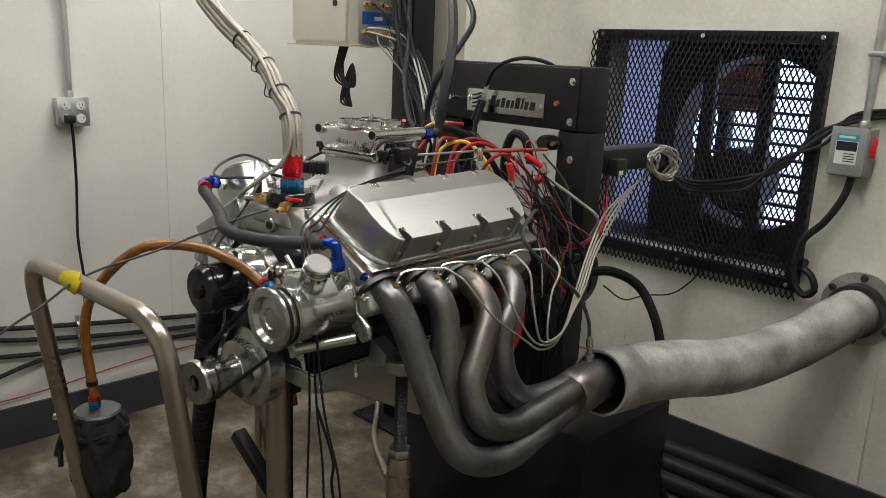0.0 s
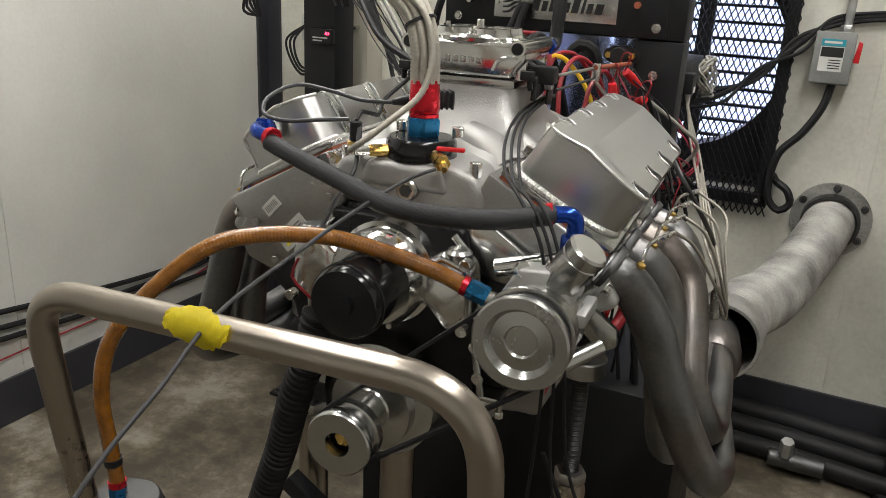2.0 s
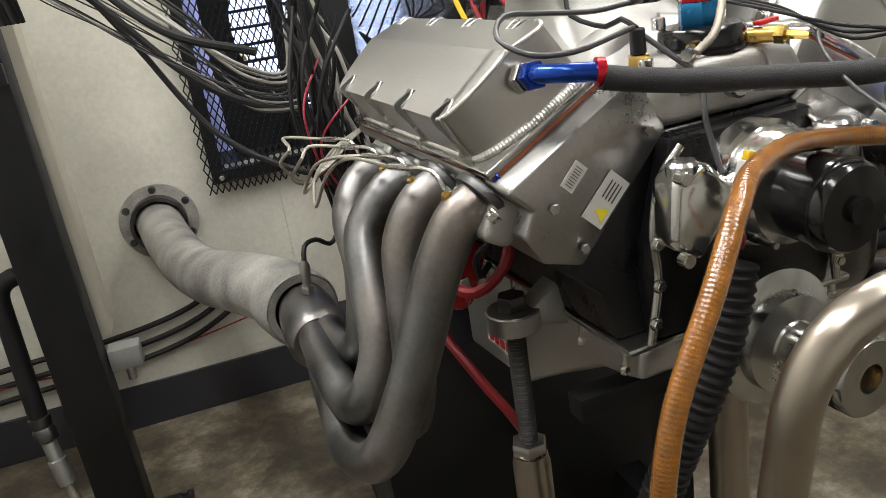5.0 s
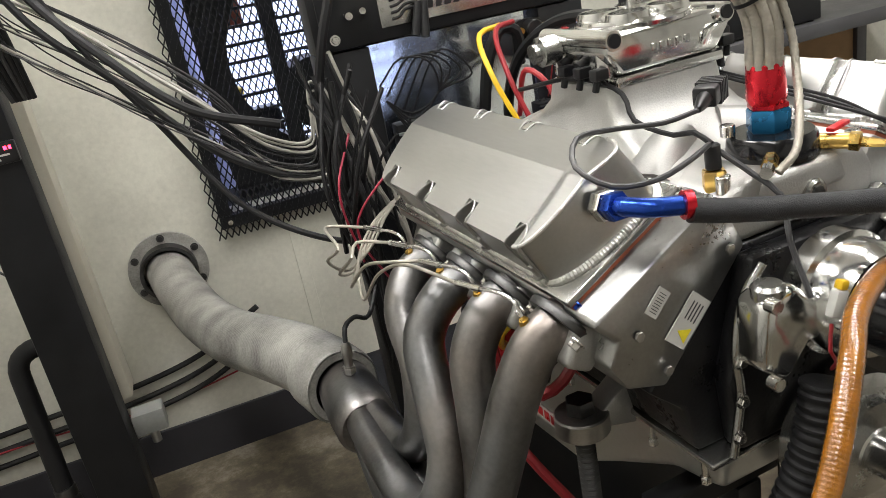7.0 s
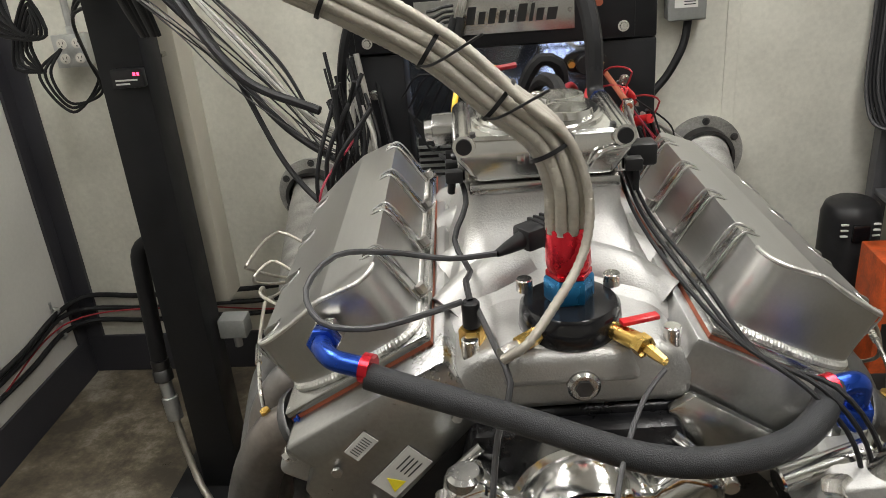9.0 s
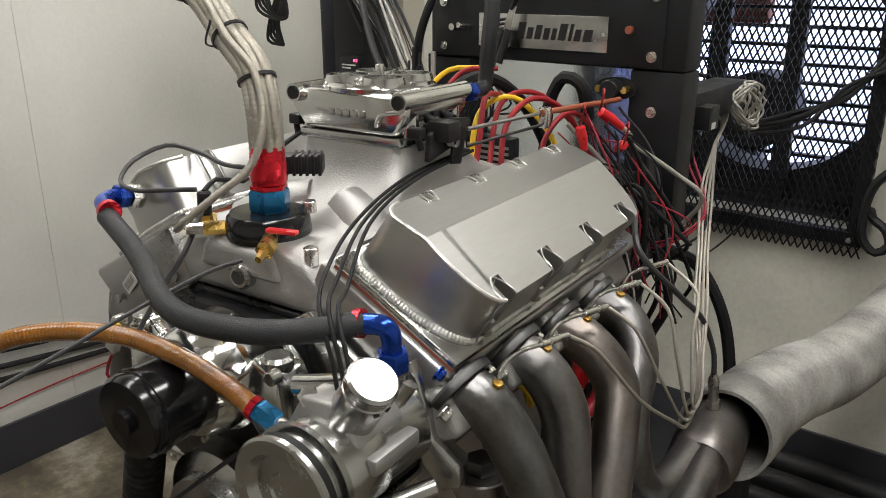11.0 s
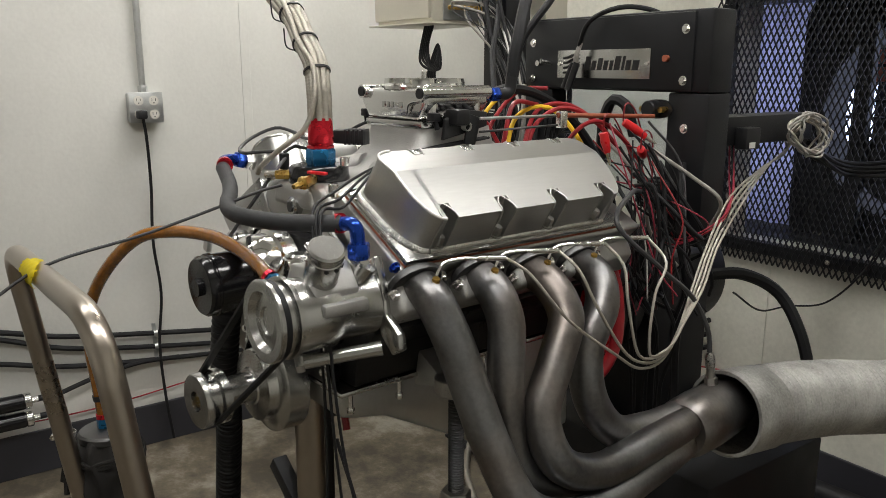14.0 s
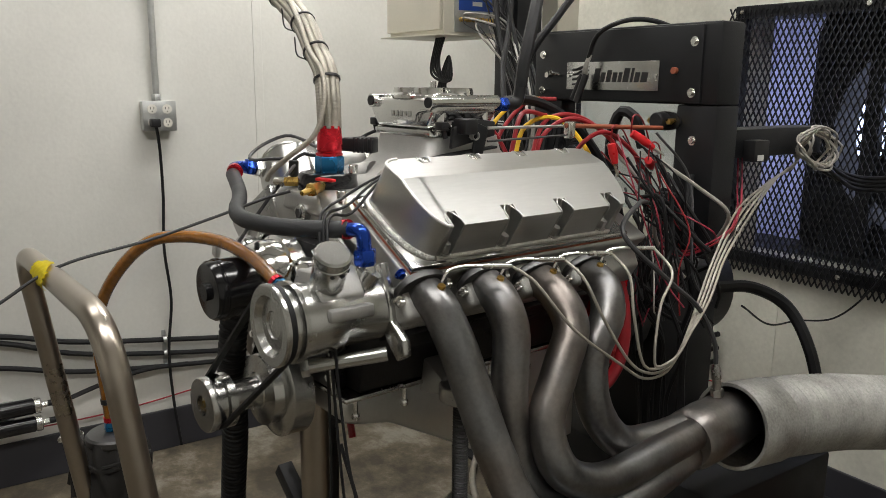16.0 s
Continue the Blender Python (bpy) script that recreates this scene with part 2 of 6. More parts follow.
def lathe(profile, a, b, seg=32, bm=None, squash=1.0):
    """A body of revolution: profile of (radius, 0..1 along a-b)."""
    bm = bm or bmesh.new()
    a, b = Vector(a), Vector(b)
    q = (b - a).to_track_quat("Z", "Y").to_matrix()
    rings = []
    for r, s in profile:
        c = a.lerp(b, s)
        rings.append([bm.verts.new(c + q @ Vector((r * math.cos(k * 2 * math.pi / seg), squash * r * math.sin(k * 2 * math.pi / seg), 0))) for k in range(seg)] if r > 1e-6 else [bm.verts.new(c)])
    for p, n in zip(rings, rings[1:]):
        for k in range(seg):
            j = (k + 1) % seg
            if len(p) == 1 and len(n) > 1:
                bm.faces.new((p[0], n[k], n[j]))
            elif len(n) == 1 and len(p) > 1:
                bm.faces.new((p[k], p[j], n[0]))
            elif len(p) > 1:
                bm.faces.new((p[k], p[j], n[j], n[k]))
    return bm


def rod(a, b, r, seg=16, bm=None, chamfer=0.0):
    L = max((Vector(b) - Vector(a)).length, 1e-6)
    c = min(chamfer / L, 0.45)
    prof = [(0, 0), (r - chamfer, 0), (r, c), (r, 1 - c), (r - chamfer, 1), (0, 1)] if chamfer else [(0, 0), (r, 0), (r, 1), (0, 1)]
    return lathe(prof, a, b, seg, bm)


def curve_points(pts, step=0.012, closed=False):
    """Points along a centripetal Catmull-Rom curve."""
    p = [Vector(q) for q in pts]
    ext = [p[0] * 2 - p[1]] + p + [p[-1] * 2 - p[-2]]
    out = []
    for i in range(1, len(ext) - 2):
        p0, p1, p2, p3 = ext[i - 1:i + 3]
        n = max(2, int((p2 - p1).length / step))
        t0 = 0
        t1 = t0 + max(1e-4, (p1 - p0).length) ** 0.5
        t2 = t1 + max(1e-4, (p2 - p1).length) ** 0.5
        t3 = t2 + max(1e-4, (p3 - p2).length) ** 0.5
        for k in range(n):
            t = t1 + (t2 - t1) * k / n
            a1 = p0 * ((t1 - t) / (t1 - t0)) + p1 * ((t - t0) / (t1 - t0))
            a2 = p1 * ((t2 - t) / (t2 - t1)) + p2 * ((t - t1) / (t2 - t1))
            a3 = p2 * ((t3 - t) / (t3 - t2)) + p3 * ((t - t2) / (t3 - t2))
            b1 = a1 * ((t2 - t) / (t2 - t0)) + a2 * ((t - t0) / (t2 - t0))
            b2 = a2 * ((t3 - t) / (t3 - t1)) + a3 * ((t - t1) / (t3 - t1))
            out.append(b1 * ((t2 - t) / (t2 - t1)) + b2 * ((t - t1) / (t2 - t1)))
    out.append(p[-1])
    return out


def fillet(pts, r, n=6):
    """A bent tube's line: straight runs with round corners of radius r."""
    p = [Vector(q) for q in pts]
    out = [p[0]]
    for a, b, c in zip(p, p[1:], p[2:]):
        u, v = (a - b).normalized(), (c - b).normalized()
        ang = u.angle(v)
        d = min(r / math.tan(max(ang, 0.05) / 2), (a - b).length * 0.48, (c - b).length * 0.48)
        s, e = b + u * d, b + v * d
        for k in range(n + 1):
            w = k / n
            out.append(s.lerp(b, w).lerp(b.lerp(e, w), w))
    out.append(p[-1])
    return out


def sweep(line, r, seg=12, bm=None, caps=True, rfun=None, twist=0.0, offset=None):
    """A tube along a line of points. rfun(distance) scales the radius; offset(distance) moves the section (for strands)."""
    bm = bm or bmesh.new()
    line = [Vector(p) for p in line]
    tan = [(line[min(i + 1, len(line) - 1)] - line[max(i - 1, 0)]).normalized() for i in range(len(line))]
    up = tan[0].orthogonal().normalized()
    rings, dist = [], 0.0
    for i, (p, t) in enumerate(zip(line, tan)):
        if i:
            dist += (p - line[i - 1]).length
            up = (tan[i - 1].rotation_difference(t) @ up)
            up = (up - t * up.dot(t)).normalized()
        side = t.cross(up)
        c = p
        if offset:
            ox, oy = offset(dist)
            c = p + up * ox + side * oy
        rr = r * (rfun(dist) if rfun else 1)
        rings.append([bm.verts.new(c + (up * math.cos(a) + side * math.sin(a)) * rr) for a in (k * 2 * math.pi / seg + twist * dist for k in range(seg))])
    for p, n in zip(rings, rings[1:]):
        for k in range(seg):
            j = (k + 1) % seg
            bm.faces.new((p[k], p[j], n[j], n[k]))
    if caps:
        bm.faces.new(rings[0][::-1])
        bm.faces.new(rings[-1])
    return bm


def hexnut(a, b, r, bm=None):
    return lathe([(0, 0), (r * 0.92, 0), (r, 0.12), (r, 0.88), (r * 0.92, 1), (0, 1)], a, b, 6, bm)


def cable(name, pts, r, material, label, category="cable", group="", step=0.014, seg=8):
    """A loose cable or hose as a thing of its own."""
    return tagged(link(name, sweep(curve_points(pts, step), r, seg), material), label, category, group)


def bolt(parent, at, out, r=0.007, h=0.007, material=None, name="bolt", washer=True):
    at, out = Vector(at), Vector(out).normalized()
    bm = bmesh.new()
    if washer:
        rod(at, at + out * 0.0015, r * 1.4, 14, bm)
    hexnut(at + out * 0.0015, at + out * (0.0015 + h), r, bm)
    return part(name, bm, material or M["chrome"], parent)


def loc(x, y, z):
    """A place given in the engine's own axes, in the room's axes."""
    return E @ Vector((x, y, z))


E = pose(0.03, -0.0145, 0, 0, 0, 4)

# ---- room ----
XL, XR, YB, YF, ZC = -1.73, 2.7, 1.94, -2.8, 2.95
WIN = (-0.50, 0.35, 0.82, 1.66)  # opening in the back wall: x0, x1, z0, z1


def structure(name, bm, material, label, category, smooth=0):
    return tagged(link(name, bm, material, smooth=smooth), label, category, kind="structure")


structure("floor", box(XL - 0.2, XR + 0.2, YF - 0.2, YB + 0.9, -0.15, 0), M["floor"], "stained grey concrete floor of the test cell", "floor")
structure("ceiling", box(XL - 0.2, XR + 0.2, YF - 0.2, YB + 0.9, ZC, ZC + 0.12), M["ceiling"], "plain white painted ceiling", "ceiling")
structure("wall_west", box(XL - 0.12, XL, YF, YB, 0, ZC), M["wall"], "off-white painted panel wall", "wall")
structure("wall_east", box(XR, XR + 0.12, YF, YB, 0, ZC), M["wall"], "off-white painted wall", "wall")
structure("wall_south", box(XL - 0.12, XR + 0.12, YF - 0.12, YF, 0, ZC), M["wall"], "off-white painted wall", "wall")
bm = bmesh.new()
for x0, x1, z0, z1 in ((XL - 0.12, WIN[0], 0, ZC), (WIN[1], XR + 0.12, 0, ZC), (WIN[0], WIN[1], 0, WIN[2]), (WIN[0], WIN[1], WIN[3], ZC)):
    b2 = box(x0, x1, YB, YB + 0.14, z0, z1)
    tmp = bpy.data.meshes.new("tmp")
    b2.to_mesh(tmp)
    bm.from_mesh(tmp)
    b2.free()
    bpy.data.meshes.remove(tmp)
structure("wall_north", bm, M["wall_back"], "off-white smoke-stained wall with a fan opening", "wall")
# vertical panel joints, as shallow cover strips
for i, (x, y0) in enumerate(((XL, 0.62), (XL, -0.9))):
    structure("trim", box(x, x + 0.004, y0, y0 + 0.035, 0.16, ZC, 0.0015), M["wall"], "painted cover strip over a wall joint", "trim")
for x in (-0.33, 0.64):
    structure("trim", box(x, x + 0.04, YB - 0.004, YB, 0.16, ZC if x > 0 else WIN[2] - 0.06, 0.0015), M["wall_back"], "painted cover strip over a wall joint", "trim")
structure("baseboard", box(XL, XL + 0.012, YF, YB - 0.012, 0, 0.16, 0.003), M["trim"], "dark grey painted baseboard", "baseboard")
structure("baseboard", box(XL, XR, YB - 0.012, YB, 0, 0.16, 0.003), M["trim"], "dark grey painted baseboard", "baseboard")
structure("corner_trim", prism([(XL, YB), (XL, YB - 0.075), (XL + 0.012, YB - 0.075), (XL + 0.012, YB - 0.014), (XL + 0.075, YB - 0.014), (XL + 0.075, YB)], 0.16, ZC, "z"), M["trim"], "dark grey angle trim in the wall corner", "trim")

# ceiling lights
for k, (x, y) in enumerate(((-0.7, -0.6), (0.9, -0.6), (-1.0, 0.9), (0.8, 0.9))):
    t = thing("ceiling_light", "long white fluorescent ceiling fixture", "ceiling light", pose(x, y, ZC), "ceiling lights")
    part("housing", prism([(-0.16, 0), (-0.12, -0.06), (0.12, -0.06), (0.16, 0)], -0.61, 0.61, "y"), M["ceiling"], t, smooth=0)
    for s in (-0.06, 0.06):
        part("tube", rod((s, -0.59, -0.075), (s, 0.59, -0.075), 0.013, 12), M["tube_glow"], t)
    area_lamp("ceiling_lamp", x, y, ZC - 0.1, 0.3, 1.2, LAMP * (0.72, 1.2, 1.95, 1.2)[k])

# fan duct behind the wall opening
t = thing("exhaust_fan", "black exhaust fan in a duct behind wire mesh", "fan")
x0, x1, z0, z1 = WIN
part("duct_wall", box(x0 - 0.512, x0 - 0.5, YB + 0.14, YB + 0.62, z0, z1), M["black_metal"], t, smooth=0)
part("duct_wall", box(x1, x1 + 0.012, YB + 0.14, YB + 0.62, z0, z1), M["black_metal"], t, smooth=0)
part("duct_wall", box(x0 - 0.5, x1, YB + 0.14, YB + 0.62, z1, z1 + 0.012), M["black_metal"], t, smooth=0)
part("duct_wall", box(x0 - 0.5, x1, YB + 0.14, YB + 0.62, z0 - 0.012, z0), M["black_metal"], t, smooth=0)
FC = (0.0, 1.25)
bm = bmesh.new()
N = 48
ring_f = [bm.verts.new((FC[0] + 0.345 * math.cos(a), 2.26, FC[1] + 0.345 * math.sin(a))) for a in (k * 2 * math.pi / N for k in range(N))]
ring_b = [bm.verts.new((FC[0] + 0.345 * math.cos(a), 2.42, FC[1] + 0.345 * math.sin(a))) for a in (k * 2 * math.pi / N for k in range(N))]


def rim(a):
    c, s = math.cos(a), math.sin(a)
    k = min(((x1 - 0.004 - FC[0]) if c > 0 else (FC[0] - x0 - 0.06)) / max(abs(c), 1e-6), ((z1 - FC[1]) if s > 0 else (FC[1] - z0)) / max(abs(s), 1e-6))
    return (FC[0] + c * k, 2.262, FC[1] + s * k)


outer = [bm.verts.new(rim(k * 2 * math.pi / N)) for k in range(N)]
for k in range(N):
    j = (k + 1) % N
    bm.faces.new((ring_f[k], ring_f[j], outer[j], outer[k]))
    bm.faces.new((ring_f[k], ring_b[k], ring_b[j], ring_f[j]))
part("shroud", bm, M["black_metal"], t)
# added rippled sheet, dims the daylight left of the shroud to a bluish glow
bm = bmesh.new()
cols = [[bm.verts.new((x0 - 0.46 + 0.022 * k, 2.34 + 0.014 * math.sin(k * 1.3), z)) for z in (z0, z1)] for k in range(26)]
for p, q in zip(cols, cols[1:]):
    bm.faces.new((p[0], q[0], q[1], p[1]))
bmesh.ops.solidify(bm, geom=list(bm.faces), thickness=0.002)
part("daylight_dimmer", bm, M["daylight_dimmer"], t, "added milky sheet dimming the daylight like a lit duct wall")
part("motor", rod((-0.06, 2.24, 1.10), (-0.06, 2.42, 1.10), 0.13, 28, chamfer=0.01), M["black_metal"], t)
for x in (-0.21, 0.03):
    part("support_bar", box(x, x + 0.055, 2.20, 2.235, z0, z1, 0.004), M["black_metal"], t, smooth=0)
for k in range(13):
    z = z0 + 0.03 + k * 0.064
    part("louver", box(x0, x1, 2.50, 2.53, z, z + 0.012, 0.002), M["black_metal"], t, smooth=0)
tagged(link("daylight_backdrop", box(-1.6, 1.5, 2.9, 2.92, 0.1, 2.6), M["sky_glow"], smooth=0), "bright overcast daylight outside the fan opening", "backdrop", kind="structure")

t = thing("parked_machine", "yellow machine parked outside the fan opening", "machine")
part("hood", box(-0.50, -0.28, 2.66, 2.76, 1.03, 1.13, 0.015), M["yellow_wire"], t)
part("cab", box(-0.46, -0.20, 2.77, 2.85, 1.36, 1.62, 0.01), M["gasket"], t)
part("chassis", box(-0.62, -0.15, 2.68, 2.84, 0.0, 1.02, 0.02), M["black_metal"], t)
part("mast", box(-0.42, -0.36, 2.77, 2.84, 1.02, 1.36, 0.01), M["black_metal"], t)

# expanded-metal guard over the opening
t = thing("mesh_guard", "black expanded-metal guard over the fan opening", "guard")
gx0, gx1, gz0, gz1 = -0.555, 0.405, 0.765, 1.705
bm = bmesh.new()
cw, ch, sw = 0.021, 0.043, 0.0042
nx, nz = int((gx1 - gx0) / cw), int((gz1 - gz0) / ch)
yg = YB - 0.045


def strand(p, q):
    d = (Vector(q) - Vector(p)).normalized()
    n = Vector((-d.z, 0, d.x)) * sw / 2
    vs = [bm.verts.new(Vector(c) + s * n + Vector((0, o, 0))) for c in (p, q) for s in (-1, 1) for o in (0, 0.004)]
    a0, a1, b0, b1, c0, c1, d0, d1 = vs
    for f in ((a0, b0, d0, c0), (a1, c1, d1, b1), (a0, c0, c1, a1), (b0, b1, d1, d0)):
        bm.faces.new(f)


for i in range(nx):
    for j in range(nz):
        x, z = gx0 + i * cw, gz0 + j * ch
        strand((x, yg, z), (x + cw / 2, yg, z + ch / 2))
        strand((x + cw / 2, yg, z + ch / 2), (x + cw, yg, z))
        strand((x, yg, z + ch), (x + cw / 2, yg, z + ch / 2))
        strand((x + cw / 2, yg, z + ch / 2), (x + cw, yg, z + ch))
ob = part("mesh_sheet", bm, M["black_metal"], t, smooth=0)
ob["kind"] = "stuff"
for a, b, c, d in ((gx0 + 0.02, gx1 - 0.02, gz0 + 0.03, gz0 + 0.07), (gx0 + 0.02, gx1 - 0.02, gz1 - 0.07, gz1 - 0.03), (gx0 + 0.02, gx0 + 0.06, gz0 + 0.0715, gz1 - 0.0715), (gx1 - 0.06, gx1 - 0.02, gz0 + 0.0715, gz1 - 0.0715)):
    part("frame_bar", box(a, b, YB - 0.038, YB, c, d, 0.002), M["black_metal"], t, smooth=0)
for x in (gx0 + 0.05, -0.07, gx1 - 0.05):
    for z in (gz0 + 0.05, gz1 - 0.05):
        bolt(t, (x, yg - 0.001, z), (0, -1, 0), 0.006, 0.004)


# ---- engine ----
CZ = 0.905
eng = thing("engine", "bare aluminium V8 engine with black block on a test stand", "engine", E)
# block and oil pan
part("block", prism([(-0.165, 0.926), (0.165, 0.926), (0.18, 0.99), (0.225, 1.03), (0.10, 1.165), (-0.10, 1.165), (-0.225, 1.03), (-0.18, 0.99)], 0.036, 0.575, "y", 0.006), M["black_block"], eng, "black painted engine block")
part("front_cover", prism([(-0.13, 0.926), (0.13, 0.926), (0.14, 1.02), (0.10, 1.16), (-0.10, 1.16), (-0.14, 1.02)], 0.006, 0.036, "y", 0.008), M["black_block"], eng)
for s in (-1, 1):
    part("cover_rim", sweep(curve_points([(s * 0.142, 0.005, 0.928), (s * 0.137, 0.004, 0.955), (s * 0.128, 0.004, 1.01), (s * 0.132, 0.004, 1.06), (s * 0.118, 0.004, 1.12), (s * 0.09, 0.004, 1.152)], 0.008), 0.0055, 10), M["alu_mach"], eng)
    for z, x in ((0.955, 0.138), (1.0, 0.131), (1.05, 0.131), (1.10, 0.124)):
        bolt(eng, (s * x, -0.001, z), (0, -1, 0), 0.0062, 0.005, M["chrome"])
part("oil_pan", prism([(0.016, 0.916), (0.565, 0.916), (0.565, 0.700), (0.345, 0.715), (0.245, 0.775), (0.11, 0.850), (0.05, 0.862), (0.020, 0.872)], -0.147, 0.147, "x", 0.010, 3), M["pan_alu"], eng, "sheet aluminium oil pan with a deep rear sump")
part("pan_rail", box(-0.17, 0.17, 0.008, 0.57, 0.9162, 0.9255, 0.003), M["alu_mach"], eng)
for s in (-1, 1):
    for k in range(6):
        part("pan_stud", rod((s * 0.163, 0.03 + k * 0.095, 0.885), (s * 0.163, 0.03 + k * 0.095, 0.917), 0.004, 8, hexnut((s * 0.163, 0.03 + k * 0.095, 0.885), (s * 0.163, 0.03 + k * 0.095, 0.895), 0.0065)), M["chrome"], eng)
    lb = part("sump_label", box(s * 0.1486 - 0.0006, s * 0.1486 + 0.0006, 0.36, 0.475, 0.743, 0.772), M["white"], eng, "white label with red bars", smooth=0)
    for k in range(5):
        part("red_bar", box(s * 0.1496 - 0.0003, s * 0.1496 + 0.0003, 0.366 + k * 0.021, 0.382 + k * 0.021, 0.749, 0.766), M["red_plastic"], lb, smooth=0)

# cylinder heads
HEAD = [(0.086, 1.166), (0.120, 1.2335), (0.286, 1.1433), (0.287, 1.136), (0.262, 1.113), (0.276, 1.086), (0.256, 1.052), (0.206, 1.036)]
for s, y0 in ((1, 0.04), (-1, 0.03)):
    h = part("cylinder_head", prism([(s * x, z) for x, z in HEAD][::s], y0, y0 + 0.54, "y", 0.005), M["head_alu"], eng, "machined aluminium cylinder head")
    for k in range(4):
        yp = (0.067, 0.183, 0.297, 0.413)[k] if s > 0 else (0.10, 0.222, 0.343, 0.462)[k]
        # exhaust port boss
        part("port_boss", box(-0.040, 0.040, -0.03, 0.010, -0.026, 0.03, 0.010, 3, Matrix.Translation((s * 0.272, yp, 1.093)) @ Matrix.Rotation(s * radians(90), 4, "Z") @ Matrix.Rotation(radians(-30), 4, "X")), M["alu_cast"], h)
    for x, z in ((0.238, 1.112), (0.205, 1.058), (0.112, 1.17)):
        bolt(h, (s * x, y0 - 0.001, z), (0, -1, 0), 0.006, 0.004, M["steel"], "plug", False)

# valve covers
RAIL = (Vector((0.146, 0, 1.235)), Vector((0.284, 0, 1.160)))
TOP_I, TOP_F, TOP_O = Vector((0.188, 0, 1.298)), Vector((0.242, 0, 1.276)), Vector((0.318, 0, 1.214))
RU = (RAIL[1] - RAIL[0]).normalized()
RN = Vector((-RU.z, 0, RU.x))
WF = 0.44  # where the fold lies across the cover
WE = 0.84  # how far out the bolt pockets begin


def across(w, top):
    if not top:
        return RAIL[0].lerp(RAIL[1], w)
    return TOP_I.lerp(TOP_F, w / WF) if w <= WF else TOP_F.lerp(TOP_O, (w - WF) / (1 - WF))


def notched_cover(s, y0, y1, notches, RC):
    """Folded sheet cover: round corners in plan, two top facets, pockets for the bolts in the outer wall."""
    bm = bmesh.new()

    def vert(w, y, top, dx=0.0, dz=0.0):
        p = across(w, top)
        return bm.verts.new((s * (p.x + dx), y, p.z + dz))
    n = 8
    # inner round corner, fold, outer round corner: front line in (w, y offset)
    wi = 0.16
    front = [(wi * (1 - math.cos(a)), 0.030 * (1 - math.sin(a))) for a in (k * math.pi / 2 / 5 for k in range(6))] + [(WF, 0.0)]
    outer = [(WF + (1 - WF) * math.sin(a), RC * (1 - math.cos(a))) for a in (k * math.pi / 2 / n for k in range(1, n + 1))]
    ends = []
    for base, sg in ((y0, 1), (y1, -1)):
        lo = [vert(w, base + sg * o, False) for w, o in front + outer]
        hi = [vert(w, base + sg * (o + 0.006), True) for w, o in front + outer]
        for k in range(len(lo) - 1):
            bm.faces.new((lo[k], lo[k + 1], hi[k + 1], hi[k]))
        ends.append((lo, hi))
    (l0, h0), (l1, h1) = ends
    m = len(front)
    bm.faces.new((l0[0], l1[0], h1[0], h0[0]))
    for k in range(m - 1):
        bm.faces.new((h0[k], h0[k + 1], h1[k + 1], h1[k]))
    # outer facet and wall by stations along the cover
    fa = vert(WF, y0 + RC + 0.006, True)
    fb = vert(WF, y1 - RC - 0.006, True)
    bm.faces.new([fa] + h0[m - 1:])
    bm.faces.new([fb] + h1[m - 1:])

    def station(y, p):
        """Fold, line near the edge, edge, middle of the wall, foot; p is how deep the bolt pocket is here."""
        mid = (across(1, True) + across(1, False)) / 2
        f, e, b = vert(WF, y, True), vert(WE, y, True), vert(1, y, False)
        if p:
            ep = across(WE, True)
            c = bm.verts.new((s * (ep.x - 0.004 * p), y, ep.z - 0.010 * p))
            q = bm.verts.new((s * (mid.x - 0.030 * p), y, mid.z - 0.002))
        else:
            c, q = vert(1, y, True), bm.verts.new((s * mid.x, y, mid.z))
        return f, e, c, q, b
    rows = [station(y0 + RC + 0.008, 0)]
    hw = 0.0125
    for yn in notches:
        for d, p in ((-hw - 0.0006, 0), (-hw, 0.55), (-hw * 0.6, 0.9), (0, 1), (hw * 0.6, 0.9), (hw, 0.55), (hw + 0.0006, 0)):
            rows.append(station(yn + d, p))
    rows.append(station(y1 - RC - 0.008, 0))
    for r0, r1 in zip(rows, rows[1:]):
        for k in range(4):
            bm.faces.new((r0[k], r1[k], r1[k + 1], r0[k + 1]))
    for r, f, h, l in ((rows[0], fa, h0, l0), (rows[-1], fb, h1, l1)):
        bm.faces.new((f, r[0], r[1], r[2], h[-1]))
        bm.faces.new((h[-1], r[2], r[3], r[4], l[-1]))
    bmesh.ops.triangulate(bm, faces=[f for f in bm.faces if len(f.verts) > 4])
    return bm


def cover_edge(s, y0, RC, top, lift=0.0):
    """The line of the front edge, inner end to outer end, at the flange or along the top."""
    wi = 0.16
    ln = [(wi * (1 - math.cos(a)), 0.030 * (1 - math.sin(a))) for a in (k * math.pi / 2 / 5 for k in range(6))] + [(0.36, 0), (WF, 0.0)]
    ln += [(WF + (1 - WF) * math.sin(a), RC * (1 - math.cos(a))) for a in (k * math.pi / 16 for k in range(1, 9))]
    out = []
    for w, o in ln:
        p = across(w, top)
        out.append(Vector((s * p.x, y0 + o + (0.006 if top else -0.002), p.z + lift)))
    return out


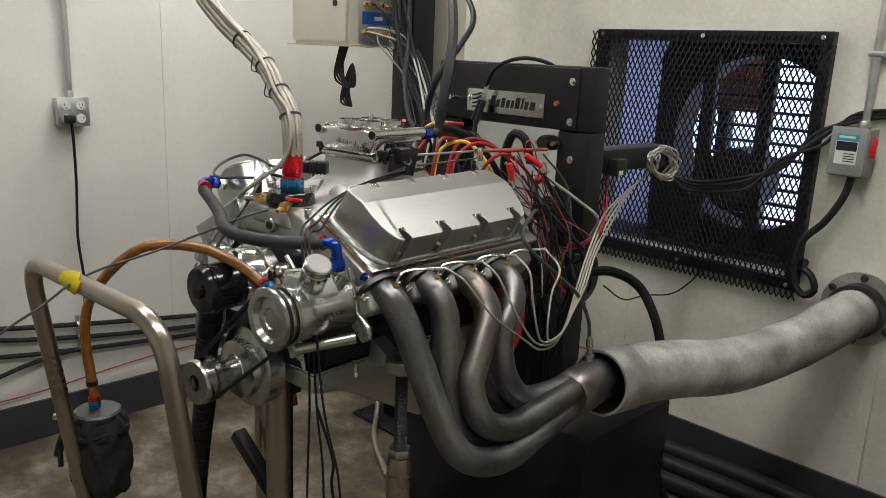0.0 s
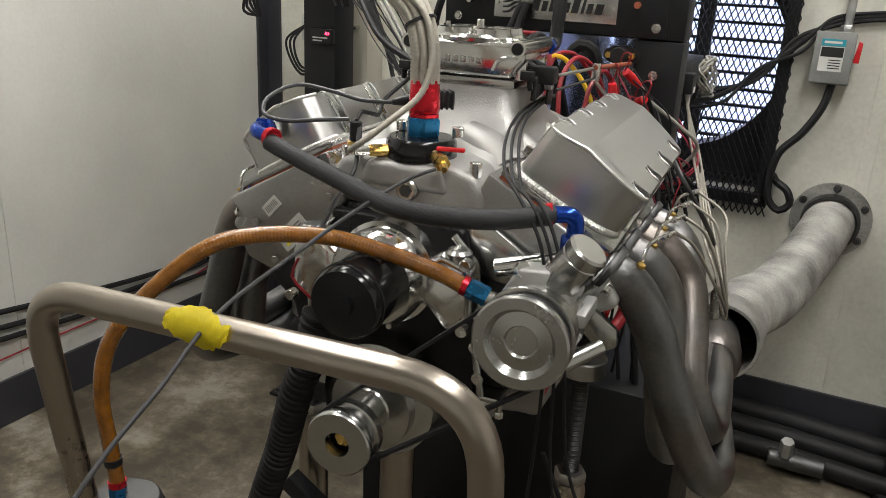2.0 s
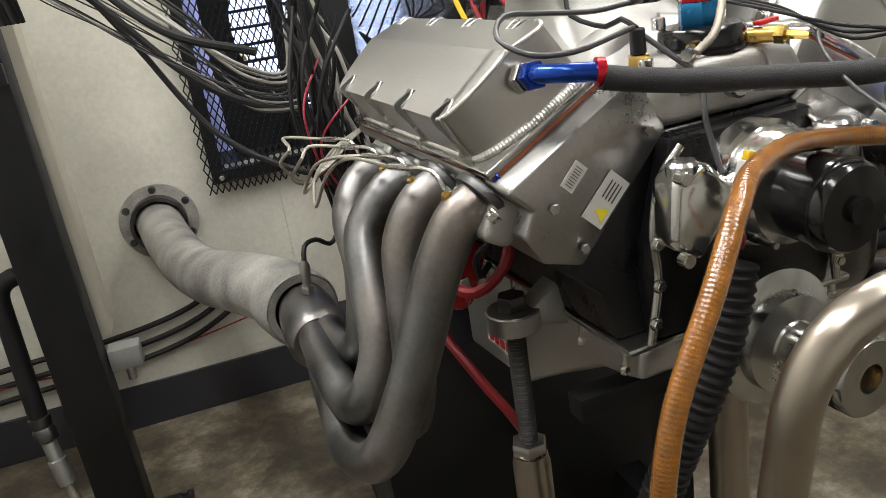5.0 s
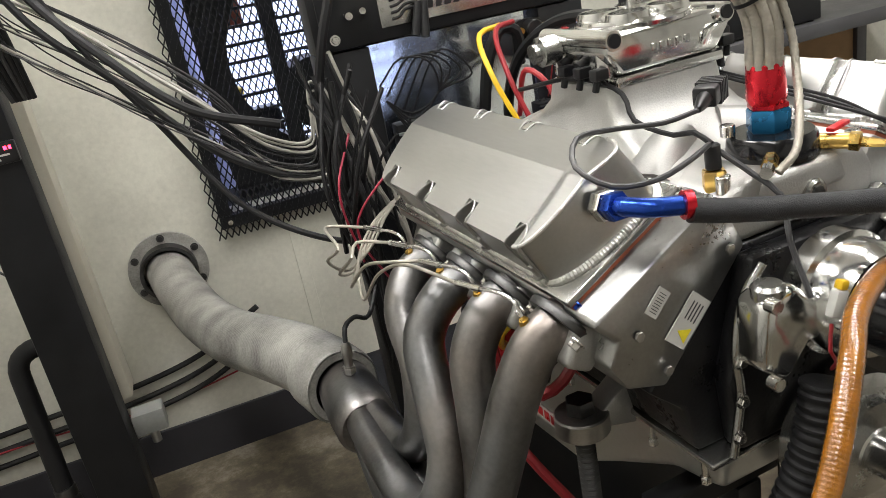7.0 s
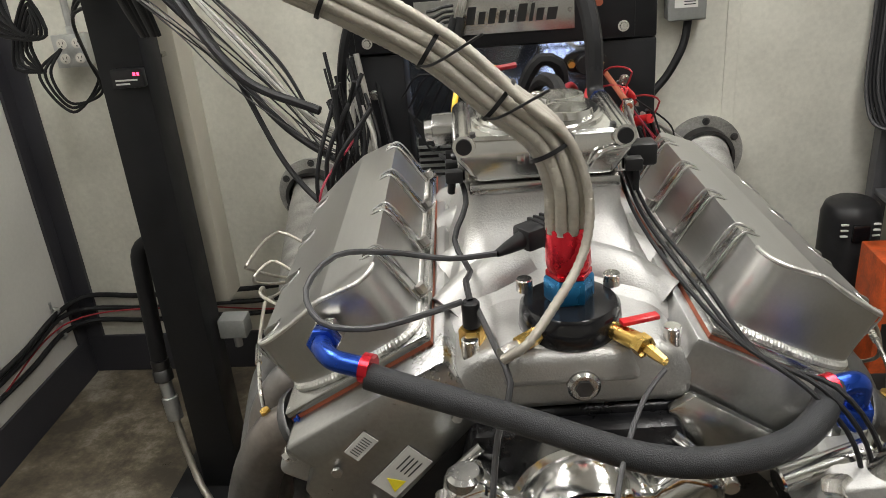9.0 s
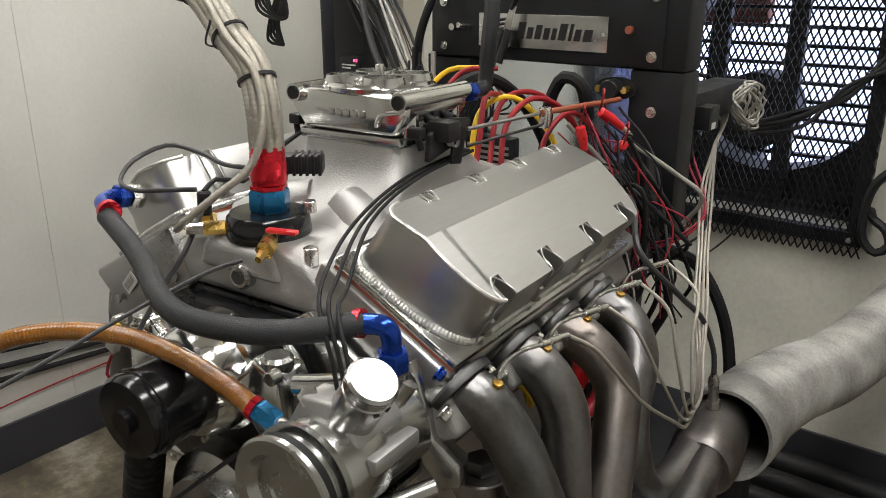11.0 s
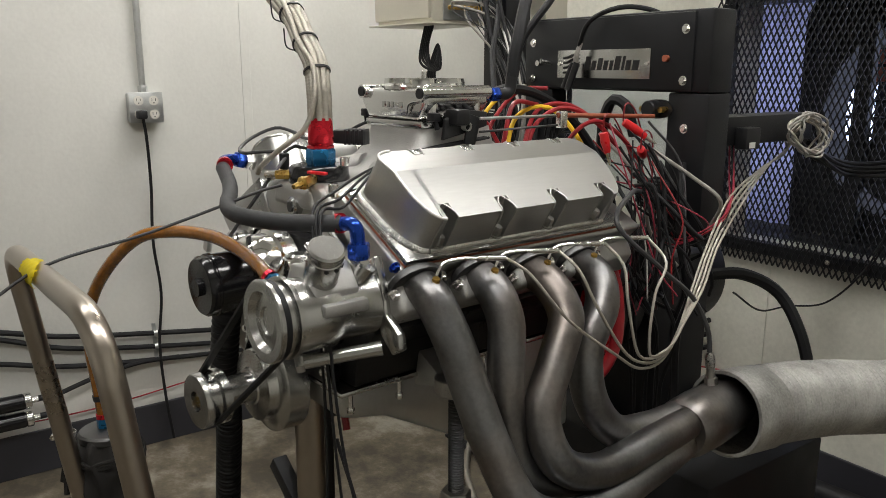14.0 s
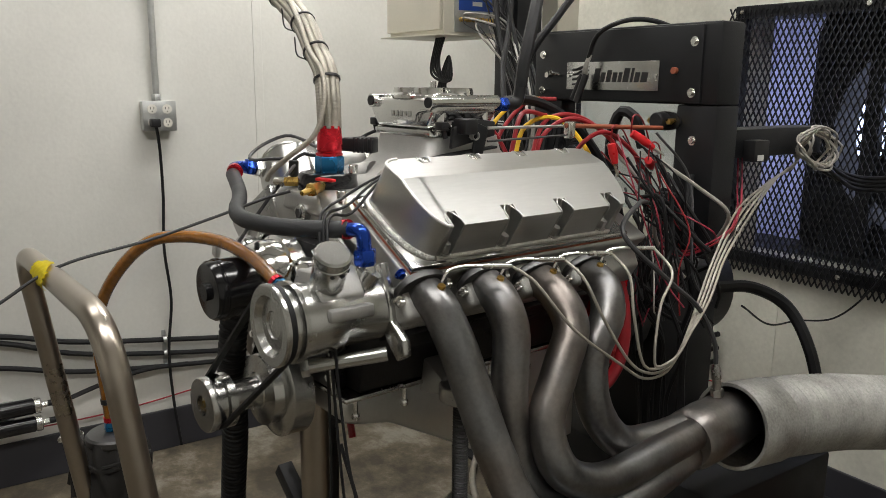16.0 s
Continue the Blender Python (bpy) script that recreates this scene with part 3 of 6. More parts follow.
for s, y0, y1, n0, step, RC, i0, istep in ((1, 0.057, 0.510, 0.106, 0.114, 0.036, 0.139, 0.103), (-1, 0.080, 0.560, 0.126, 0.1245, 0.036, 0.150, 0.125)):
    notches = [n0 + k * step for k in range(4)]
    c = part("valve_cover", notched_cover(s, y0, y1, notches, RC), M["alu"], eng, "fabricated sheet aluminium valve cover with weld beads", smooth=25)

    def side(p, y=0.0, s=s):
        return Vector((s * p.x, y, p.z))
    n = side(RN)
    # flange and gasket under it
    for nm, t0, t1, e, m_, lb in (("flange", 0.0, 0.009, 0.010, M["alu_mach"], ""), ("gasket", 0.009, 0.0137, 0.0085, M["gasket"], "red rubber gasket")):
        q4 = [RAIL[0] - RU * e - RN * t1, RAIL[0] - RU * e - RN * t0, RAIL[1] + RU * e - RN * t0, RAIL[1] + RU * e - RN * t1]
        part(nm, prism([(s * p.x, p.z) for p in q4][::s], y0 - e, y1 + e, "y", 0.002 if nm == "flange" else 0.0), m_, c, lb, smooth=40 if nm == "flange" else 0)
    # weld beads along the front edge and the flange
    foot = RAIL[1] + RN * 0.003
    for ln, rr in ((cover_edge(s, y0, RC, True), 0.0025), (cover_edge(s, y0, RC, False, 0.004), 0.0046), ([side(foot, y0 + RC), side(foot, y1 - RC)], 0.0042), ([side(RAIL[0] + RN * 0.003, y0 + 0.03), side(RAIL[0] + RN * 0.003, y1 - 0.03)], 0.0034)):
        part("weld_bead", sweep(curve_points(ln, 0.0013), rr, 8, rfun=lambda d: 1 + 0.11 * math.sin(d * 1500)), M["weld"], c)
    rim_, dip = TOP_O, across(WE, True)
    for yn in notches:
        # welded half-round bolt pocket, bolt inside
        part("bolt_pocket", sweep(curve_points([side(foot, yn - 0.014), side(foot.lerp(rim_, 0.5), yn - 0.014), side(rim_, yn - 0.014), side(rim_.lerp(dip, 0.6), yn - 0.011), side(dip, yn), side(rim_.lerp(dip, 0.6), yn + 0.011), side(rim_, yn + 0.014), side(foot.lerp(rim_, 0.5), yn + 0.014), side(foot, yn + 0.014)], 0.002), 0.0012, 6, rfun=lambda d: 1 + 0.2 * math.sin(d * 1500)), M["alu"], c)
        bolt(c, side(RAIL[1] - RU * 0.002 + RN * 0.010, yn), tuple(n), 0.0072, 0.016, M["steel"])
    for k in range(4):
        # bolt channel up the inner wall
        yi = i0 + k * istep
        a_, b_ = RAIL[0].lerp(TOP_I, 0.06), TOP_I
        nn = Vector((-(b_ - a_).z, 0, (b_ - a_).x)).normalized()
        pr = [a_ - nn * 0.004, a_ + nn * 0.006, b_ + nn * 0.0015, b_ + (TOP_F - TOP_I).normalized() * 0.016 + Vector((0, 0, 0.0012)), b_ + (TOP_F - TOP_I).normalized() * 0.016 - Vector((0, 0, 0.004))]
        part("bolt_channel", prism([(s * p.x, p.z) for p in pr][::s], yi - 0.011, yi + 0.011, "y", 0.002), M["alu_mach"], c)
        for d in (-0.012, 0.012):
            part("weld_bead", sweep(curve_points([side(a_ + nn * 0.003, yi + d), side(b_ + nn * 0.001, yi + d), side(b_ + (TOP_F - TOP_I).normalized() * 0.018, yi + d * 0.6)], 0.003), 0.0012, 6, rfun=lambda d: 1 + 0.2 * math.sin(d * 1500)), M["alu"], c)
        bolt(c, side(a_ + nn * 0.010, yi), tuple(n), 0.006, 0.010, M["steel"])
    # breather elbow fitting on the cap
    if s > 0:
        continue
    p = Vector((-0.234, y0 - 0.004, 1.246))
    pts = [p, p + Vector((-0.001, -0.042, 0.008)), p + Vector((0.012, -0.066, 0.008)), p + Vector((0.046, -0.078, 0.004))]
    f = part("elbow_fitting", sweep(fillet(pts, 0.03), 0.0100, 16), M["blue_an"], c, "blue anodised elbow hose fitting")
    d0 = (Vector(pts[1]) - Vector(pts[0])).normalized()
    part("hex", hexnut(Vector(pts[0]), Vector(pts[0]) + d0 * 0.018, 0.0175), M["chrome"], f)
    part("hex", hexnut(Vector(pts[0]) + d0 * 0.02, Vector(pts[0]) + d0 * 0.036, 0.016), M["blue_an"], f)
    d1 = (Vector(pts[-1]) - Vector(pts[-2])).normalized()
    part("collar", rod(Vector(pts[-1]) - d1 * 0.004, Vector(pts[-1]) + d1 * 0.005, 0.0145, 16), M["red_an"], f)

# intake manifold
im = part("intake_manifold", prism([(-0.115, 1.165), (0.115, 1.165), (0.118, 1.20), (0.10, 1.228), (0.06, 1.238), (-0.06, 1.238), (-0.10, 1.228), (-0.118, 1.20)], 0.034, 0.54, "y", 0.012, 3), M["alu_cast"], eng, "satin cast aluminium intake manifold")
bm = bmesh.new()
rings = []
for z, hx, ya, yb in ((1.215, 0.118, 0.10, 0.525), (1.235, 0.112, 0.125, 0.505), (1.250, 0.104, 0.165, 0.475), (1.268, 0.096, 0.205, 0.435), (1.29, 0.090, 0.228, 0.410), (1.318, 0.088, 0.234, 0.402)):
    rr, ring = 0.03, []
    for cx, cy, a0 in ((hx - rr, yb - rr, 0), (-hx + rr, yb - rr, 90), (-hx + rr, ya + rr, 180), (hx - rr, ya + rr, 270)):
        for k in range(6):
            a = radians(a0 + k * 18)
            ring.append(bm.verts.new((cx + rr * math.cos(a), cy + rr * math.sin(a), z)))
    rings.append(ring)
for a, b in zip(rings, rings[1:]):
    for k in range(24):
        bm.faces.new((a[k], a[(k + 1) % 24], b[(k + 1) % 24], b[k]))
bm.faces.new(rings[-1])
part("plenum", bm, M["alu_cast"], im)
for s in (-1, 1):
    for y in (0.15, 0.245, 0.385, 0.48):
        yc = 0.315 + (y - 0.315) * 0.7
        part("runner", sweep(curve_points([(s * 0.03, yc, 1.236), (s * 0.075, (yc + y) / 2, 1.226), (s * 0.112, y, 1.205)], 0.01), 0.036, 16), M["alu_cast"], im)
part("water_neck", prism([(-0.07, 1.195), (0.07, 1.195), (0.055, 1.234), (-0.055, 1.234)], 0.026, 0.15, "y", 0.012, 3), M["alu_cast"], im)
part("boss", rod((0.010, 0.020, 1.198), (0.010, 0.04, 1.198), 0.016, 20, chamfer=0.003), M["alu_mach"], im)
part("boss_plug", lathe([(0, 0), (0.009, 0), (0.009, 1), (0, 1)], (0.010, 0.018, 1.198), (0.010, 0.0205, 1.198), 6), M["steel_dark"], im)
for x, y in ((-0.095, 0.05), (0.098, 0.05), (-0.098, 0.20), (0.1, 0.20)):
    part("cap_screw", rod((x, y, 1.222), (x, y, 1.243), 0.0085, 16, chamfer=0.001), M["chrome"], im)
# coolant outlet
co = part("coolant_outlet", lathe([(0, 0), (0.050, 0), (0.051, 0.1), (0.049, 0.85), (0.045, 1), (0, 1)], (0, 0.062, 1.238), (0, 0.062, 1.267), 36), M["black_gloss"], im, "black anodised coolant outlet")
co.location = (0.005, 0.017, -0.004)
for x, y in ((-0.042, 0.085), (0.045, 0.085)):
    part("cap_screw", rod((x, y, 1.267), (x, y, 1.281), 0.0085, 16, chamfer=0.001), M["chrome"], co)
part("nut", hexnut((0, 0.066, 1.267), (0, 0.066, 1.293), 0.0245), M["blue_fit"], co, "blue anodised hex nut")
part("collar", hexnut((0, 0.066, 1.293), (0, 0.066, 1.299), 0.0225), M["red_an"], co)
part("hose_end", lathe([(0, 0), (0.0205, 0), (0.0222, 0.12), (0.0215, 0.5), (0.020, 0.97), (0.0192, 1), (0, 1)], (0, 0.067, 1.299), (-0.001, 0.068, 1.343), 12), M["red_an"], co, "red anodised hose end")
v = part("bleed_valve", rod((0.035, 0.03, 1.249), (0.055, 0.005, 1.248), 0.009, 12), M["brass"], co, "brass bleed valve with red lever")
part("spout", lathe([(0, 0), (0.011, 0), (0.011, 0.3), (0.006, 0.35), (0.0055, 0.6), (0.004, 1), (0, 1)], (0.055, 0.005, 1.248), (0.072, -0.026, 1.245), 6), M["brass"], v)
part("lever", box(-0.004, 0.034, -0.005, 0.005, -0.002, 0.003, 0.0015, m=Matrix.Translation((0.045, 0.02, 1.261)) @ Matrix.Rotation(radians(15), 4, "Z")), M["red_plastic"], v)
v = part("sensor_adapter", rod((-0.036, 0.028, 1.249), (-0.056, 0.012, 1.248), 0.0085, 6), M["brass"], co)
part("fitting", rod((-0.056, 0.012, 1.248), (-0.072, 0.0, 1.247), 0.007, 8), M["chrome"], v)
ts = part("temperature_sensor", hexnut((-0.092, 0.066, 1.222), (-0.092, 0.066, 1.246), 0.0135), M["brass"], im, "brass sensor with black plug")
part("plug", rod((-0.092, 0.066, 1.246), (-0.092, 0.067, 1.275), 0.009, 12, chamfer=0.002), M["black_plastic"], ts)

# throttle body on the plenum
tb = thing("injection_unit", "polished aluminium fuel-injection throttle body with four bores", "throttle body", E)
TX0, TX1, TY0, TY1 = -0.098, 0.098, 0.232, 0.378
part("base_plate", box(-0.085, 0.085, TY0 + 0.002, TY1 - 0.002, 1.318, 1.331, 0.003), M["alu_mach"], tb)
part("body", prism([(-0.076, 1.332), (0.076, 1.332), (TX1, 1.360), (TX1, 1.385), (TX0, 1.385), (TX0, 1.360)], TY0 + 0.002, TY1 - 0.002, "y", 0.007, 3), M["alu_pol"], tb)
part("top_flange", lathe([(0, 0), (0.076, 0), (0.077, 0.5), (0.073, 0.6), (0.071, 1), (0, 1)], (0, 0.306, 1.384), (0, 0.306, 1.394), 40), M["alu_pol"], tb)
for sx in (-1, 1):
    for sy in (-1, 1):
        c = (sx * 0.031, 0.306 + sy * 0.031)
        part("bore", lathe([(0.024, 0), (0.024, 1), (0.028, 1), (0.030, 0.85), (0.030, 0)], (*c, 1.352), (*c, 1.402), 28), M["alu_pol"], tb)
        part("throttle_plate", rod((*c, 1.378), (*c, 1.379), 0.0238, 24), M["alu_mach"], tb)
part("stud", rod((0, 0.306, 1.394), (0, 0.306, 1.414), 0.006, 12, chamfer=0.001), M["chrome"], tb)
for sx in (-1, 1):
    part("fuel_rail", rod((sx * 0.088, TY0 - 0.004, 1.378), (sx * 0.088, TY1 + 0.004, 1.378), 0.0125, 20), M["alu_pol"], tb)
    part("rail_plug", rod((sx * 0.088, TY0 - 0.006, 1.378), (sx * 0.088, TY0 - 0.0041, 1.378), 0.0090, 16), M["black_plastic"], tb)
    for sy in (TY0 + 0.025, TY1 - 0.025):
        part("corner_post", rod((sx * 0.086, sy, 1.331), (sx * 0.086, sy, 1.366), 0.011, 14), M["alu_pol"], tb)
    for y in (TY0 + 0.06, TY0 + 0.10):
        part("injector", rod((sx * 0.082, y, 1.352), (sx * 0.102, y, 1.345), 0.007, 10), M["black_plastic"], tb)
for k in range(5):
    part("embossed_stroke", box(-0.030 + k * 0.013, -0.021 + k * 0.013, TY0 + 0.0005, TY0 + 0.0025, 1.352, 1.362, 0.001), M["alu_mach"], tb)
bm = sweep(curve_points([(0.05, TY0, 1.345), (0.06, TY0 - 0.004, 1.36), (0.088, TY0 - 0.002, 1.366)], 0.006), 0.003, 8)
part("rib", bm, M["alu_pol"], tb)
# linkage side
part("throttle_bracket", prism([(0.26, 1.30), (0.36, 1.32), (0.36, 1.345), (0.30, 1.352), (0.265, 1.335)], 0.104, 0.112, "x", 0.002), M["black_plastic"], tb)
part("throttle_lever", prism([(0.30, 1.292), (0.325, 1.288), (0.338, 1.335), (0.31, 1.345)], 0.116, 0.121, "x", 0.002), M["black_metal"], tb)
part("position_sensor", box(0.10, 0.135, 0.272, 0.302, 1.325, 1.352, 0.004), M["black_plastic"], tb)
part("linkage_rod", rod((0.126, 0.33, 1.335), (0.15, 0.52, 1.335), 0.0028, 10), M["steel"], tb)
part("linkage_rod", rod((0.126, 0.33, 1.312), (0.15, 0.50, 1.318), 0.0022, 10), M["steel_dark"], tb)
# idle motor, injector plugs and their wires
part("idle_motor", lathe([(0, 0), (0.019, 0), (0.020, 0.15), (0.020, 0.7), (0.013, 0.75), (0.013, 1), (0, 1)], (-0.098, 0.345, 1.368), (-0.134, 0.347, 1.366), 24), M["alu_mach"], tb)
for sx in (-1, 1):
    for k in range(3):
        y = 0.248 + 0.036 * k
        ip = part("injector_plug", box(sx * 0.101 - 0.010, sx * 0.101 + 0.010, y - 0.008, y + 0.008, 1.332, 1.346, 0.002), M["black_plastic"], tb)
        part("plug_boot", rod((sx * 0.104, y, 1.3325), (sx * 0.106, y + 0.004, 1.318), 0.0045, 10), M["black_rubber"], ip)
    part("corner_screw", rod((sx * 0.080, TY0 + 0.014, 1.383), (sx * 0.080, TY0 + 0.014, 1.388), 0.006, 12), M["steel_dark"], tb)
    part("corner_screw", rod((sx * 0.080, TY1 - 0.014, 1.383), (sx * 0.080, TY1 - 0.014, 1.388), 0.006, 12), M["steel_dark"], tb)
part("return_spring", sweep([Vector((0.114 + 0.0001 * k, 0.305 + 0.007 * math.cos(k * 0.5), 1.322 + 0.007 * math.sin(k * 0.5))) for k in range(120)], 0.0009, 5), M["steel"], tb)
f = part("fuel_fitting", hexnut((0.090, 0.384, 1.374), (0.090, 0.404, 1.374), 0.014), M["blue_an"], tb, "blue fuel hose fitting")
part("elbow", sweep(fillet([(0.090, 0.404, 1.374), (0.090, 0.435, 1.374), (0.090, 0.44, 1.41)], 0.02), 0.011, 12), M["black_plastic"], f)

# front of the engine
bd = part("crank_damper", lathe([(0, 0), (0.030, 0), (0.032, 0.04), (0.060, 0.10), (0.062, 0.35), (0.078, 0.40), (0.085, 0.45), (0.085, 0.98), (0.06, 1), (0, 1)], (0, -0.098, CZ), (0, -0.03, CZ), 48), M["alu_mach"], eng, "turned steel crank damper")
bd.location = (0.004, 0.031, 0)
part("drive_shaft", rod((0.004, -0.16, CZ), (0, -0.09, CZ), 0.025, 32), M["alu_mach"], bd)
part("drive_pulley", lathe([(0.017, 0.35), (0.017, 0), (0.043, 0), (0.045, 0.06), (0.045, 0.3), (0.039, 0.36), (0.039, 0.64), (0.045, 0.70), (0.045, 1), (0.02, 1)], (0.006, -0.192, CZ), (0.004, -0.149, CZ), 40), M["alu_mach"], bd)
part("crank_bolt", hexnut((0.005, -0.176, CZ), (0.005, -0.164, CZ), 0.012), M["brass"], bd)
# water pump with electric motor
wp = part("water_pump", prism([(-0.135, 1.06), (-0.10, 1.035), (-0.07, 1.07), (0.07, 1.07), (0.10, 1.035), (0.135, 1.06), (0.13, 1.135), (0.09, 1.15), (0.06, 1.12), (-0.06, 1.12), (-0.09, 1.15), (-0.13, 1.135)], -0.075, -0.026, "y", 0.012, 3), M["alu_pol"], eng, "polished water pump with black electric motor")
wp.location = (0, 0.034, -0.006)
part("pump_scroll", lathe([(0, 0), (0.058, 0), (0.066, 0.2), (0.066, 0.6), (0.072, 0.65), (0.072, 1), (0, 1)], (0.003, -0.10, 1.098), (0.003, -0.03, 1.098), 40), M["alu_pol"], wp)
part("motor", lathe([(0, 0), (0.014, 0), (0.014, 0.07), (0.044, 0.08), (0.048, 0.14), (0.048, 0.26), (0.050, 0.27), (0.050, 0.33), (0.048, 0.34), (0.048, 1), (0, 1)], (0.005, -0.181, 1.094), (0.004, -0.092, 1.097), 40), M["black_gloss"], wp, "gloss black motor housing")
for s in (-1, 1):
    part("outlet_leg", rod((s * 0.108, -0.055, 1.10), (s * 0.108, -0.055, 1.150), 0.018, 24, chamfer=0.004), M["alu_mach"], wp)
    for z in (1.05, 1.14):
        part("cap_screw", rod((s * 0.128, -0.088, z), (s * 0.128, -0.074, z), 0.008, 12, chamfer=0.001), M["chrome"], wp)
for a in range(6):
    c = (0.003 + 0.062 * math.cos(a * math.pi / 3), 1.098 + 0.062 * math.sin(a * math.pi / 3))
    part("screw", rod((c[0], -0.104, c[1]), (c[0], -0.098, c[1]), 0.004, 8), M["chrome"], wp)

# belt-driven pump on the side of the head
vp = part("vacuum_pump", lathe([(0, 0), (0.048, 0), (0.052, 0.05), (0.052, 0.45), (0.047, 0.5), (0.047, 0.95), (0.04, 1), (0, 1)], (0.219, -0.142, 1.095), (0.225, -0.01, 1.095), 36), M["alu_mach"], eng, "machined belt-driven vacuum pump")
vp.location = (0.013, 0.030, -0.004)
part("pulley", lathe([(0, 0.30), (0.018, 0.30), (0.020, 0.22), (0.036, 0.26), (0.042, 0.0), (0.055, 0), (0.0575, 0.06), (0.0575, 0.2), (0.050, 0.25), (0.050, 0.75), (0.0575, 0.8), (0.0575, 1), (0, 1)], (0.219, -0.178, 1.095), (0.219, -0.143, 1.095), 48), M["alu_mach"], vp)
part("top_mount", prism([(0.17, 1.12), (0.195, 1.162), (0.235, 1.165), (0.262, 1.13), (0.255, 1.10), (0.18, 1.10)], -0.120, -0.05, "y", 0.004), M["alu_cast"], vp)
part("side_pad", box(0.262, 0.278, -0.115, -0.045, 1.10, 1.118, 0.004), M["alu_cast"], vp)
cn = part("breather_canister", lathe([(0, 0), (0.022, 0), (0.024, 0.1), (0.024, 0.72), (0.0225, 0.74), (0.0225, 0.78), (0.025, 0.80), (0.025, 0.96), (0.022, 1), (0, 1)], (0.236, -0.098, 1.142), (0.272, -0.106, 1.196), 32), M["alu_mach"], vp, "small aluminium breather canister with vent holes")
ax = (Vector((0.275, -0.104, 1.197)) - Vector((0.236, -0.098, 1.142)))
q = ax.to_track_quat("Z", "Y").to_matrix()
for k in range(10):
    o = q @ Vector((math.cos(k * 0.628), math.sin(k * 0.628), 0))
    c = Vector((0.236, -0.098, 1.142)) + ax * 0.64
    part("vent_hole", rod(c + o * 0.0225, c + o * 0.0243, 0.0032, 10), M["ink"], cn)
part("valve_fitting", rod((0.155, -0.085, 1.145), (0.235, -0.075, 1.165), 0.0115, 16, chamfer=0.002), M["alu_pol"], vp)
part("hex", hexnut((0.19, -0.10, 1.15), (0.20, -0.115, 1.16), 0.011), M["chrome"], vp)
part("inlet_fitting", rod((0.235, -0.045, 1.125), (0.25, -0.03, 1.155), 0.014, 14), M["alu_mach"], vp)
# bracket
part("pump_bracket", prism([(0.225, 1.155), (0.243, 1.165), (0.262, 1.12), (0.268, 1.085), (0.300, 1.062), (0.303, 1.04), (0.284, 1.028), (0.258, 1.05), (0.235, 1.10)], -0.026, -0.012, "y", 0.003), M["alu_mach"], eng).location = (0.013, 0.042, -0.004)
part("strut", rod((0.224, -0.12, 1.027), (0.284, -0.03, 1.044), 0.0105, 16, hexnut((0.218, -0.13, 1.025), (0.224, -0.12, 1.027), 0.014)), M["alu_mach"], eng).location = (0.013, 0.030, -0.004)
part("idler_bracket", prism([(0.09, 1.165), (0.115, 1.18), (0.23, 1.105), (0.215, 1.08), (0.10, 1.10)], 0.022, 0.034, "y", 0.003), M["alu_mach"], eng)
# belt between the two pulleys
bm = bmesh.new()
ca, cb, ra, rb = Vector((0.232, 0, 1.091)), Vector((0.009, 0, CZ)), 0.052, 0.041
d = (ca - cb)
base = math.atan2(d.z, d.x)
off = math.acos((ra - rb) / d.length)
pts = [(ca.x + ra * math.cos(base + a), -0.138, ca.z + ra * math.sin(base + a)) for a in [off - k * off / 8 for k in range(17)]]
pts += [(cb.x + rb * math.cos(base - off - k * (2 * math.pi - 2 * off) / 16), -0.138, cb.z + rb * math.sin(base - off - k * (2 * math.pi - 2 * off) / 16)) for k in range(17)]
lo, hi = [], []
for i, p in enumerate(pts):
    c = ca if i < 17 else cb
    o = (Vector((p[0], 0, p[2])) - c).normalized() * 0.004
    lo.append((bm.verts.new((p[0], p[1] - 0.006, p[2])), bm.verts.new((p[0], p[1] + 0.006, p[2]))))
    hi.append((bm.verts.new((p[0] + o.x, p[1] - 0.006, p[2] + o.z)), bm.verts.new((p[0] + o.x, p[1] + 0.006, p[2] + o.z))))
for i in range(len(pts)):
    j = (i + 1) % len(pts)
    bm.faces.new((hi[i][0], hi[j][0], hi[j][1], hi[i][1]))
    bm.faces.new((lo[i][0], lo[i][1], lo[j][1], lo[j][0]))
    bm.faces.new((lo[i][0], lo[j][0], hi[j][0], hi[i][0]))
    bm.faces.new((lo[i][1], hi[i][1], hi[j][1], lo[j][1]))
part("drive_belt", bm, M["black_rubber"], eng)

# breather hose between the two valve covers
t = thing("breather_hose", "black braided hose from the valve cover to the vacuum pump", "hose", E)
part("hose", sweep(curve_points([(-0.188, -0.006, 1.245), (-0.160, -0.014, 1.238), (-0.10, -0.034, 1.227), (-0.04, -0.061, 1.220), (0.0, -0.083, 1.2165), (0.04, -0.100, 1.2125), (0.08, -0.107, 1.2105), (0.12, -0.103, 1.210), (0.16, -0.087, 1.209), (0.195, -0.056, 1.208), (0.222, -0.016, 1.207)], 0.008), 0.0125, 18), M["grey_rubber"], t)
part("elbow", sweep(fillet([(0.222, -0.016, 1.207), (0.252, -0.009, 1.210), (0.251, -0.005, 1.165)], 0.022), 0.0105, 16), M["blue_an"], t, "blue anodised elbow fitting")
part("collar", rod((0.216, -0.0175, 1.2065), (0.224, -0.0155, 1.2075), 0.0145, 18), M["red_an"], t)
part("hex", hexnut((0.2512, -0.0057, 1.182), (0.2510, -0.005, 1.160), 0.0165), M["blue_an"], t)
part("hex", hexnut((0.2510, -0.005, 1.159), (0.2508, -0.005, 1.132), 0.0145), M["alu_pol"], t)

